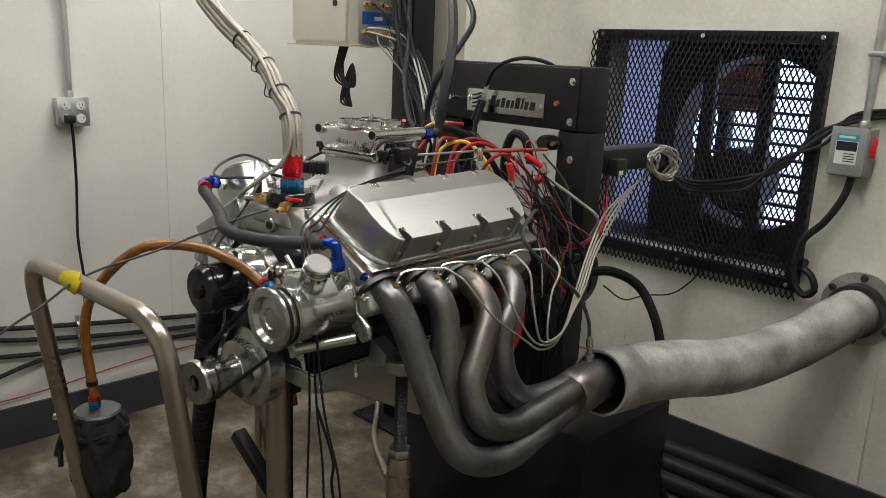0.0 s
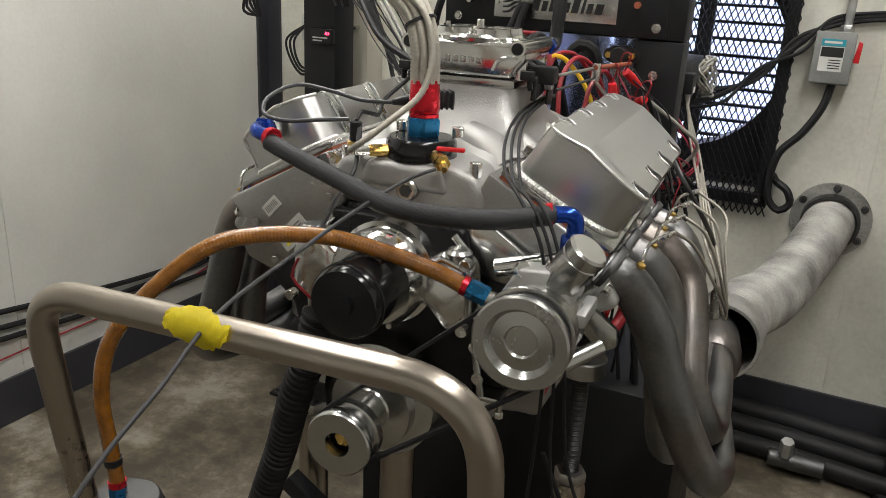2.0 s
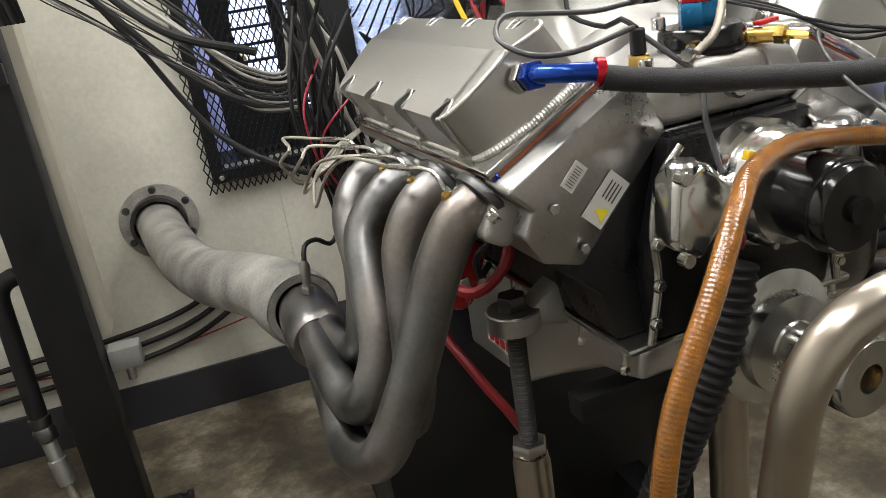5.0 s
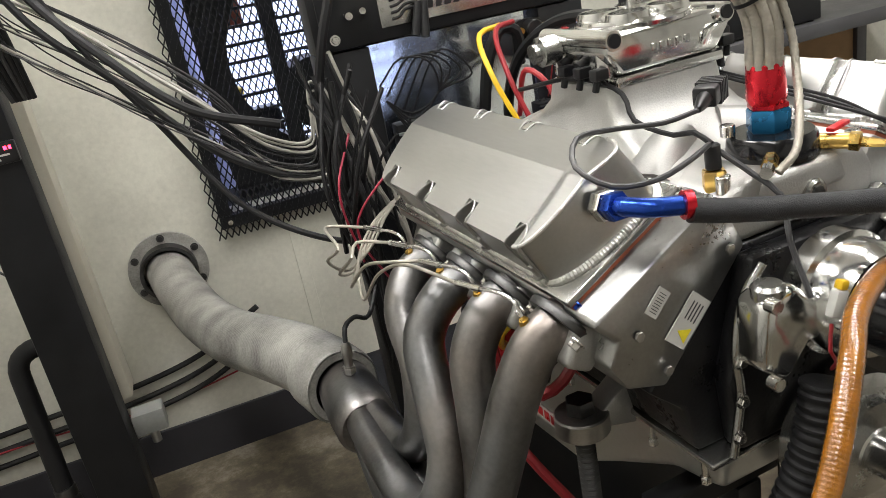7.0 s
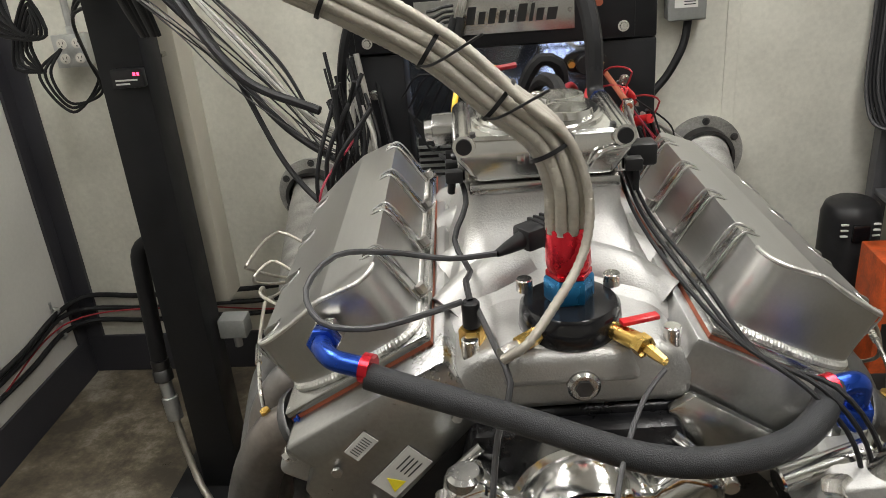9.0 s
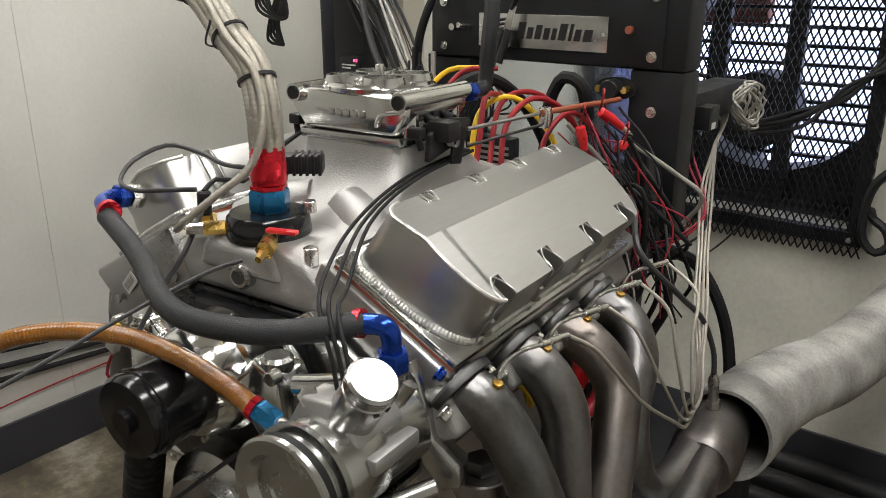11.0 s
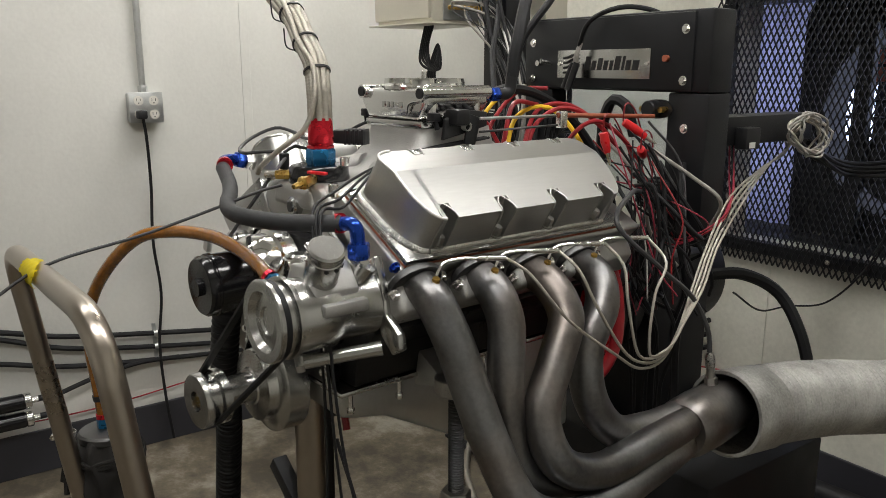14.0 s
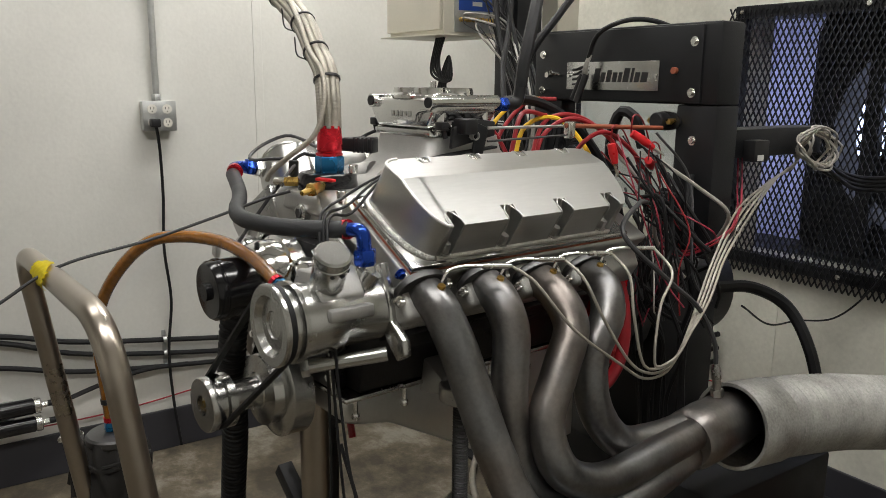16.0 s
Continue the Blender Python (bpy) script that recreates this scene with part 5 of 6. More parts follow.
# cables clipped along the walls
for k, (z, r) in enumerate(((0.445, 0.010), (0.392, 0.0095), (0.34, 0.0095))):
    y_ = [-1.9, -0.9, -0.35, -0.1, 0.22, 0.6, 1.1, 1.55, 1.80]
    sag = (0.20, 0.16, 0.12, 0.05, 0.0, -0.045, -0.09, -0.10, -0.085)
    pts = [(XL + 0.018, y, z + d * (1 + 0.2 * math.sin(k * 2.1 + y))) for y, d in zip(y_, sag)]
    pts += [(XL + 0.06, YB - 0.03, z - 0.10), (-1.45, YB - 0.018, z - 0.11), (-1.2, YB - 0.018, z - 0.10), (-1.0, YB - 0.018, z - 0.095), (-0.72, YB - 0.018, z - 0.05), (-0.5, YB - 0.03, z + 0.06)]
    cable("wall_cable", pts, r, M["black_rubber"], "thick black cable clipped along the wall", "cable", "wall cables")
    for y in (0.22, 1.78):
        c = thing("cable_clip", "small galvanised cable clip on the wall", "cable clip", pose(XL, y, z + (-0.088 if y > 1 else 0)), "cable clips")
        part("loop", lathe([(r + 0.0005, 0), (r + 0.003, 0), (r + 0.003, 1), (r + 0.0005, 1)], (0.018, -0.007, 0), (0.018, 0.007, 0), 14), M["galv"], c)
        part("tab", box(0, 0.004, -0.007, 0.007, 0.008, 0.034, 0.001), M["galv"], c)
cable("thin_wire", [(XL + 0.03, -0.6, 0.22), (XL + 0.02, 0.0, 0.2), (XL + 0.02, 0.5, 0.24), (XL + 0.02, 1.3, 0.25), (XL + 0.05, 1.8, 0.3), (-1.3, YB - 0.02, 0.28), (-0.9, YB - 0.02, 0.26), (-0.4, YB - 0.02, 0.33)], 0.003, M["red_wire"], "thin red wire along the wall foot", "wire")

# fuel pumps on the wall
for k, z in enumerate((0.30, 0.235)):
    p = thing("fuel_pump", "black inline fuel pump with silver ends on the wall", "fuel pump", pose(XL + 0.06, -0.30, z), "fuel pumps")
    part("body", rod((0, -0.10, 0), (0, 0.055, 0), 0.028, 24, chamfer=0.003), M["black_gloss"], p)
    part("end_cap", rod((0, 0.055, 0), (0, 0.078, 0), 0.0285, 24, chamfer=0.003), M["alu_pol"], p)
    part("fitting", hexnut((0, 0.078, 0), (0, 0.10, 0), 0.012), M["alu_pol"], p)
    part("hose_end", rod((0, 0.10, 0), (0, 0.15, 0), 0.011, 14), M["black_rubber"], p)
    part("bracket", box(-0.06, -0.02, -0.06, 0.0, -0.012, 0.012, 0.002), M["galv"], p)
cable("fuel_line", [(XL + 0.06, -0.14, 0.30), (XL + 0.045, 0.0, 0.33), (XL + 0.03, 0.15, 0.345), (XL + 0.022, 0.3, 0.335)], 0.009, M["black_rubber"], "black fuel line along the wall", "hose")

# ---- black column with cabinet ----
t = thing("steel_column", "black square steel column with base plate", "column")
part("tube", box(-1.025, -0.905, 1.235, 1.345, 0.012, ZC, 0.005), M["black_metal"], t)
part("base_plate", box(-1.12, -0.81, 1.14, 1.44, 0, 0.012, 0.002), M["black_metal"], t)
for x in (-1.095, -0.835):
    for y in (1.165, 1.415):
        bolt(t, (x, y, 0.012), (0, 0, 1), 0.012, 0.012, M["steel_dark"])
t = thing("cable_trunking", "tall narrow cream cable trunking behind the column", "trunking")
part("body", box(-0.97, -0.888, 1.40, 1.50, 0.57, ZC, 0.003), M["cream"], t)
part("handle", box(-0.945, -0.915, 1.36, 1.40, 1.30, 1.312, 0.003), M["chrome"], t)
part("handle_bar", rod((-0.93, 1.36, 1.28), (-0.93, 1.36, 1.335), 0.006, 10), M["steel_dark"], t)
t = thing("junction_box", "small grey junction box on the column", "junction box")
part("body", box(-0.90, -0.82, 1.30, 1.36, 0.50, 0.56, 0.004), M["box_grey"], t)
part("clip", rod((-0.86, 1.33, 0.46), (-0.86, 1.33, 0.50), 0.012, 12), M["galv"], t)
t = thing("controller", "small black controller with red light on the column", "controller")
part("body", box(-0.985, -0.905, 1.215, 1.2345, 1.26, 1.305, 0.002), M["black_plastic"], t)
part("led", box(-0.928, -0.922, 1.2135, 1.2149, 1.289, 1.297), M["led"], t, smooth=0)
part("led", box(-0.918, -0.913, 1.2135, 1.2149, 1.289, 1.297), M["led"], t, smooth=0)
for k in range(2):
    part("label_bar", box(-0.975, -0.94 + 0.02 * k, 1.2138, 1.2149, 1.268 + 0.009 * k, 1.272 + 0.009 * k), M["white"], t, smooth=0)
t = thing("control_cabinet", "cream enamelled steel cabinet with connector panel", "cabinet")
part("body", box(-1.33, -0.985, 0.99, 1.234, 1.567, 2.05, 0.004), M["cream"], t)
part("door", box(-1.33, -0.99, 0.976, 0.9895, 1.58, 2.05, 0.004), M["cream"], t)
part("drip_edge", box(-1.35, -0.98, 0.962, 1.234, 1.562, 1.5665, 0.001), M["cream"], t)
part("lock", rod((-1.05, 0.970, 1.715), (-1.05, 0.976, 1.715), 0.011, 16), M["black_plastic"], t)
cp = part("connector_panel", box(-0.9845, -0.979, 1.03, 1.21, 1.575, 1.80, 0.002), M["galv"], t)
part("blue_label", box(-0.9785, -0.977, 1.045, 1.195, 1.645, 1.69), M["label_blue"], cp, smooth=0)
part("mark", box(-0.9769, -0.9762, 1.10, 1.14, 1.660, 1.674), M["white"], cp, smooth=0)
part("yellow_module", box(-0.979, -0.95, 1.04, 1.20, 1.745, 1.79, 0.003), M["yellow_wire"], cp)
for z in (1.615, 1.715):
    for k in range(6):
        part("connector", rod((-0.979, 1.055 + k * 0.026, z), (-0.962, 1.055 + k * 0.026, z), 0.008, 12), M["brass"], cp)
# cords below the cabinet
for k in range(5):
    a = k * 0.012
    cable("test_lead", [(-1.08 - a, 1.06, 1.57), (-1.10 - a, 1.05, 1.49 - a), (-1.06 + a, 1.04, 1.42), (-1.04, 1.05, 1.45 + a), (-1.06 - a, 1.05, 1.40 - a), (-1.055, 1.06, 1.34)], 0.0045, M["black_rubber"], "black cords with plugs hanging under the cabinet", "cord", "cabinet cords")
# cables from the cabinet's connectors to the dyno
random.seed(5)
for k in range(19):
    z0, y0 = (1.615, 1.715)[k % 2], 1.055 + (k % 6) * 0.026
    dx, dz = random.uniform(-0.06, 0.06), random.uniform(-0.10, 0.09)
    m_ = (M["white_wire"], M["black_rubber"], M["grey_cable"], M["black_rubber"])[k % 4]
    cable("signal_cable", [(-0.965, y0, z0), (-0.93, y0 - 0.02, z0 - 0.01 + dz * 0.3), (-0.83 + dx, 1.13, 1.53 + dz), (-0.69 + dx, 1.08, 1.42 + dz), (-0.55 + dx, 1.0, 1.30 + dz * 0.8), (-0.42, 0.93 + dx * 0.4, 1.19 + dz * 0.5), (-0.345 + dx * 0.2, 0.88 + dz * 0.2, 1.18 + dz * 0.4), (-0.325, 0.895, 1.24 + dz), (-0.24, 0.93, 1.16 + dz * 0.5), (-0.12, 0.95, 1.05)], random.choice((0.0016, 0.0022, 0.0034)), m_, "signal cable from the cabinet to the dyno", "cable", "signal cables")
for k, (r, pts) in enumerate(((0.0075, [(-0.98, 1.15, 2.6), (-0.90, 1.12, 1.9), (-0.80, 1.08, 1.55), (-0.66, 1.05, 1.38), (-0.50, 0.98, 1.20), (-0.32, 0.90, 1.12), (-0.18, 0.88, 1.10)]), (0.0065, [(-0.95, 1.12, 2.6), (-0.86, 1.10, 1.9), (-0.74, 1.1, 1.52), (-0.62, 1.06, 1.30), (-0.50, 0.97, 1.10), (-0.36, 0.88, 1.01), (-0.25, 0.86, 0.98)]), (0.009, [(-0.92, 1.18, 2.6), (-0.86, 1.17, 1.75), (-0.78, 1.10, 1.58), (-0.68, 1.0, 1.45), (-0.55, 0.92, 1.32), (-0.40, 0.88, 1.26)]))):
    cable("power_cable", pts, r, M["black_rubber"], "thick black cable sagging to the dyno", "cable", "dyno power cables")
for k in range(6):
    cable("hanging_cable", [(-0.96 + 0.015 * k, 1.13, ZC), (-0.95 + 0.014 * k, 1.14, 2.3), (-0.945 + 0.012 * k, 1.15, 1.85), (-0.90 + 0.012 * k, 1.16, 1.5), (-0.875 + 0.008 * k, 1.20, 1.38)], 0.006, M["black_rubber"] if k % 3 else M["grey_cable"], "cable running down beside the column", "cable", "column cables")

# bent pipe beside the column
t = thing("drain_pipe", "black bent hose with steel fittings ending in a braided line", "pipe")
part("hose", sweep(fillet([(-0.98, 1.36, 0.80), (-1.10, 1.34, 0.80), (-1.10, 1.30, 0.44)], 0.06), 0.024, 18), M["black_rubber"], t)
part("clamp", lathe([(0, 0), (0.027, 0.05), (0.027, 0.4), (0.024, 0.45), (0.029, 0.55), (0.029, 0.95), (0, 1)], (-1.10, 1.30, 0.44), (-1.095, 1.29, 0.37), 20), M["steel_dark"], t)
part("coupling", lathe([(0, 0), (0.019, 0.02), (0.019, 0.4), (0.024, 0.42), (0.024, 0.95), (0, 1)], (-1.095, 1.29, 0.37), (-1.08, 1.27, 0.24), 18), M["galv"], t)
part("braided_line", sweep(curve_points([(-1.08, 1.27, 0.24), (-1.055, 1.24, 0.13), (-1.0, 1.18, 0.04), (-0.86, 1.05, 0.015), (-0.6, 0.9, 0.015)], 0.006), 0.0115, 12, rfun=lambda d: 1 + 0.06 * math.sin(d * 900)), M["braid"], t)

# ---- back wall: disconnect switch and cables ----
t = thing("disconnect_switch", "grey safety switch box with red handle and conduit", "switch box")
part("body", box(0.448, 0.558, 1.855, YB, 1.222, 1.375, 0.004), M["box_grey"], t)
part("cover", box(0.444, 0.555, 1.848, 1.8548, 1.226, 1.380, 0.003), M["box_grey"], t)
part("label_header", box(0.463, 0.530, 1.8465, 1.8479, 1.338, 1.358), M["label_teal"], t, smooth=0)
part("label", box(0.463, 0.530, 1.8465, 1.8479, 1.262, 1.336), M["white"], t, smooth=0)
part("label_band", box(0.465, 0.528, 1.8458, 1.8464, 1.305, 1.334), M["ink"], t, smooth=0)
for k in range(4):
    part("label_bar", box(0.490, 0.524, 1.8458, 1.8464, 1.270 + k * 0.008, 1.273 + k * 0.008), M["ink"], t, smooth=0)
part("label_bar", box(0.470, 0.520, 1.8458, 1.8464, 1.345, 1.352), M["white"], t, smooth=0)
part("handle", prism([(-0.006, -0.01), (0.012, -0.01), (0.014, 0.05), (0.002, 0.055)], 0.0, 0.012, "y", 0.002, m=Matrix.Translation((0.563, 1.87, 1.30))), M["red_plastic"], t)
part("conduit", rod((0.525, 1.90, 1.38), (0.525, 1.90, ZC), 0.0125, 14), M["galv"], t)
part("connector", hexnut((0.525, 1.90, 1.376), (0.525, 1.90, 1.40), 0.02), M["galv"], t)
part("strap", box(0.50, 0.55, 1.885, YB, 1.60, 1.616, 0.002), M["galv"], t)
cable("flex_conduit", [(0.513, 1.89, 1.222), (0.50, 1.88, 1.15), (0.455, 1.875, 1.06), (0.40, 1.87, 0.99), (0.385, 1.87, 0.90), (0.395, 1.87, 0.83), (0.43, 1.87, 0.80), (0.46, 1.87, 0.825), (0.445, 1.87, 0.87), (0.41, 1.885, 0.89), (0.39, 1.95, 0.90)], 0.0125, M["black_rubber"], "black ribbed flexible conduit from the switch box", "conduit")
random.seed(9)
for k in range(6):
    d, e = random.uniform(-0.02, 0.02), random.uniform(-0.02, 0.02)
    cable("wall_harness", [(0.20 + d, 1.22, 1.27 + e), (0.16 + d, 1.40, 1.20 + e), (0.13, 1.62, 1.155 + e), (0.20 + d, 1.80, 1.165 + e), (0.30, 1.84, 1.24 + d), (0.40 + d, 1.88, 1.335 + e), (0.47, 1.92, 1.40 + d * 0.6), (0.60, 1.92, 1.43 + d * 0.6), (1.0, 1.92, 1.44 + d * 0.6), (1.6, 1.92, 1.45 + d * 0.6)], 0.006, M["black_rubber"], "black cables looping from the dyno to the wall", "cable", "wall harness")
cable("thin_cable", [(0.0, 1.30, 0.83), (-0.10, 1.6, 0.70), (-0.15, 1.84, 0.66), (-0.05, 1.86, 0.69), (0.06, 1.87, 0.82), (0.12, 1.87, 0.98), (0.15, 1.87, 1.15)], 0.003, M["black_rubber"], "thin black cable hanging in front of the mesh", "cable")
cable("coolant_line", [(0.05, 1.10, 0.92), (0.08, 1.22, 0.91), (0.13, 1.30, 0.86), (0.19, 1.32, 0.76), (0.23, 1.32, 0.62), (0.25, 1.30, 0.30), (0.30, 1.40, 0.05)], 0.0155, M["black_rubber"], "thick black hose arching behind the dyno", "hose")
for k, (z, y) in enumerate(((0.05, 1.86), (0.045, 1.75), (0.04, 1.64))):
    cable("floor_hose", [(-0.25, y - 0.05, 0.045), (0.0, y, z), (0.5, y + 0.02, z), (1.0, y - 0.03, z), (1.8, y, z), (2.5, y, z)], 0.04 - 0.004 * k, M["black_rubber"], "thick black hose lying along the wall foot", "hose", "floor hoses", 0.03, 14)
t = thing("pipe_fitting", "threaded pipe tee with small valve on the floor hose", "pipe fitting")
part("tee", rod((0.55, 1.60, 0.05), (0.72, 1.60, 0.05), 0.03, 16, chamfer=0.004), M["steel_dark"], t)
part("valve", hexnut((0.60, 1.58, 0.08), (0.60, 1.56, 0.14), 0.022), M["galv"], t)

# ---- right side of the room ----
t = thing("work_bench", "dark grey steel work bench with a lower shelf", "bench")
BX0, BX1, BY0, BY1, BZ = 1.107, 2.1, 1.537, 1.90, 1.034
part("top", box(BX0, BX1, BY0, BY1, BZ - 0.05, BZ, 0.004), M["bench_grey"], t)
for x in (BX0, BX1 - 0.05):
    for y in (BY0, BY1 - 0.05):
        part("leg", box(x, x + 0.05, y, y + 0.05, 0, BZ - 0.0505, 0.003), M["bench_grey"], t)
part("shelf", box(BX0 + 0.006, BX1 - 0.006, BY0 + 0.012, BY1 - 0.051, 0.64, 0.66, 0.003), M["bench_grey"], t)
part("back_panel", box(BX0 + 0.051, BX1 - 0.051, BY1 - 0.03, BY1 - 0.026, 0.62, BZ - 0.06), M["card"], t, smooth=0)
t = thing("power_supply", "black vented bench power supply with red switch", "power supply")
part("case", box(1.19, 1.60, 1.58, 1.80, BZ + 0.006, BZ + 0.155, 0.004), M["black_metal"], t)
for k in range(9):
    part("vent_slot", box(1.1885, 1.1898, 1.61, 1.76, BZ + 0.03 + k * 0.011, BZ + 0.035 + k * 0.011), M["ink"], t, smooth=0)
part("switch", box(1.215, 1.23, 1.576, 1.5798, BZ + 0.10, BZ + 0.12, 0.001), M["led"], t)
part("mark", box(1.30, 1.36, 1.5785, 1.5797, BZ + 0.05, BZ + 0.075), M["white"], t, smooth=0)
for x in (1.22, 1.57):
    for y in (1.60, 1.77):
        part("foot", rod((x, y, BZ), (x, y, BZ + 0.0062), 0.012, 10), M["black_rubber"], t)
t = thing("car_battery", "black lead-acid battery with a blue printed label", "battery")
part("case", box(1.26, 1.52, 1.57, 1.74, 0.66, 0.84, 0.008), M["black_plastic"], t)
part("label", box(1.29, 1.49, 1.5675, 1.5698, 0.695, 0.785), M["label_blue"], t, smooth=0)
fc = bpy.data.curves.new("label_text", "FONT")
fc.body, fc.size, fc.extrude, fc.align_x, fc.align_y, fc.shear = "Commercial", 0.034, 0.0004, "CENTER", "CENTER", 0.2
fo = new("label_text", fc)
fo.data.materials.append(M["yellow"])
fo.parent = t
fo.matrix_local = pose(1.39, 1.5668, 0.735, 90)
for x in (1.30, 1.44):
    part("terminal", rod((x, 1.65, 0.84), (x, 1.65, 0.855), 0.01, 12), M["galv"], t)
part("clamp", box(1.285, 1.335, 1.58, 1.68, 0.855, 0.875, 0.004), M["red_plastic"], t)
for k in range(6):
    cable("bench_cable", [(1.06 + 0.008 * k, YB - 0.03, ZC), (1.065 + 0.008 * k, YB - 0.035, 1.8), (1.06 + 0.01 * k, YB - 0.04, 1.2), (1.05 + 0.012 * k, 1.85, 0.95), (1.07 + 0.02 * k, 1.80, 0.88 - 0.01 * k), (1.24, 1.70, 0.88)], 0.006, M["black_rubber"] if k % 3 else M["grey_cable"], "cable running down the wall to the bench", "cable", "bench cables")
for k in range(3):
    cable("supply_wire", [(1.19, 1.72, 1.12 + 0.01 * k), (1.15, 1.70, 1.11 + 0.015 * k), (1.13, 1.66, 1.06), (1.098, 1.62 + 0.02 * k, 1.03), (1.09, 1.62, 0.95), (1.20, 1.64, 0.88)], 0.0035, (M["red_wire"], M["black_rubber"], M["red_wire"])[k], "thin supply wire on the bench", "wire", "supply wires")
t = thing("space_heater", "black plastic tower heater standing on the floor", "heater")
part("body", lathe([(0, 0), (0.085, 0), (0.085, 0.94), (0.075, 0.985), (0.06, 1), (0, 1)], (0.97, 1.66, 0.03), (0.97, 1.66, 0.70), 28), M["black_plastic"], t)
part("base", rod((0.97, 1.66, 0), (0.97, 1.66, 0.03), 0.12, 28, chamfer=0.006), M["black_plastic"], t)
part("display", box(0.945, 0.995, 1.570, 1.578, 0.60, 0.655, 0.003), M["black_gloss"], t)
for k in range(3):
    for x in (0.915, 1.005):
        part("button", box(x, x + 0.02, 1.578, 1.586, 0.615 + k * 0.018, 0.619 + k * 0.018), M["white"], t, smooth=0)
t = thing("printed_box", "orange and black printed cardboard carton standing on end", "carton")
part("side", box(0.94, 1.10, 1.34, 1.50, 0.10, 0.64, 0.004), M["box_orange"], t)
part("lower_half", box(0.938, 1.102, 1.338, 1.502, 0.0, 0.30, 0.004), M["box_black"], t)
part("flap", box(0.95, 1.09, 1.30, 1.345, 0.60, 0.645, 0.003, m=Matrix()), M["white"], t)
for k in range(5):
    part("print_bar", box(1.01 + 0.013 * k, 1.018 + 0.013 * k, 1.3355, 1.3378, 0.14, 0.25), M["yellow"], t, smooth=0)
part("print_bar", box(0.955, 0.985, 1.337, 1.3398, 0.36, 0.46), M["ink"], t, smooth=0)
t = thing("cardboard_sheet", "torn brown cardboard on the floor beside the cartons", "cardboard")
part("sheet", box(0.92, 1.3, 1.08, 1.33, 0.0, 0.012, 0.002), M["card"], t)
part("folded_edge", box(0.98, 1.28, 1.06, 1.075, 0.0, 0.07, 0.002, m=Matrix()), M["card"], t)

# ---- wiring on and around the engine ----
def bundle(name, n, pts, r, spread, mats, label, group, seed):
    """Loosely parallel cables, each a thing."""
    rnd = random.Random(seed)
    for k in range(n):
        o = Vector((rnd.uniform(-spread, spread), rnd.uniform(-spread, spread), rnd.uniform(-spread, spread)))
        p = [Vector(q) + o * rnd.uniform(0.6, 1.2) for q in pts]
        cable(name, p, r, mats[k % len(mats)], label, "cable", group)


def el(*pts):
    return [E @ Vector(p) for p in pts]


# exhaust temperature probes: one to each primary tube, gathered at the dyno arm
for s in (1, -1):
    for k, yp in enumerate((0.075, 0.187, 0.300, 0.412)):
        y = yp + (0.037 if s < 0 else 0)
        z = 1.108 - 0.005 * k
        t = thing("exhaust_probe", "thin exhaust temperature probe with brass fitting", "probe", E, "exhaust probes")
        part("fitting", hexnut((s * 0.322, y, z + 0.012), (s * 0.326, y - 0.002, z + 0.026), 0.0062), M["brass"], t)
        part("stem", sweep(curve_points([(s * 0.326, y - 0.002, z + 0.03), (s * 0.329, y + 0.008, z + 0.046), (s * 0.335, y + 0.035, z + 0.050), (s * 0.342, y + 0.06, z + 0.048)], 0.006), 0.0025, 8), M["chrome"], t)
        part("sleeve", rod((s * 0.342, y + 0.06, z + 0.048), (s * 0.352, y + 0.105, z + 0.044), 0.0042, 12), M["chrome"], t)
        a = Vector((s * 0.352, y + 0.105, z + 0.044))
        w = (0.007 if s > 0 else 0.013) * (k - 1.5)
        if s > 0:
            mid = [(0.375 + 0.01 * k, 0.20 + 0.10 * k, 1.135 - 0.01 * k), (0.415, 0.25 + 0.07 * k, 1.06), (0.435, 0.34 + 0.03 * k, 0.99 - 0.008 * k), (0.435, 0.40 + 0.02 * k, 0.953 + 0.004 * k), (0.425, 0.475 + 0.01 * k, 0.945 + 0.008 * k), (0.41, 0.545 + w, 0.972 + 0.006 * k), (0.375 + w, 0.645, 1.03), (0.35 + w * 0.5, 0.72 + w, 1.087), (0.31 + w, 0.856, 1.156 - w), (0.27, 1.03 + w, 1.209), (0.235 + w * 0.5, 1.20, 1.253 + w), (0.16, 1.24, 1.30)]
        else:
            mid = [(-0.372 - 0.01 * k, max(y + 0.14, 0.34 + 0.02 * k), 1.145), (-0.405 - w, 0.44 + w, 1.13 + w), (-0.415 - w, 0.50, 1.085 + 2 * w), (-0.385, 0.555 + w, 1.07), (-0.34 + w * 0.5, 0.62, 1.08), (-0.28 + w * 0.5, 0.70, 1.095), (-0.20, 0.77, 1.11)]
        part("lead", sweep(curve_points([a] + mid, 0.012), 0.0025, 8), M["braid"], t)
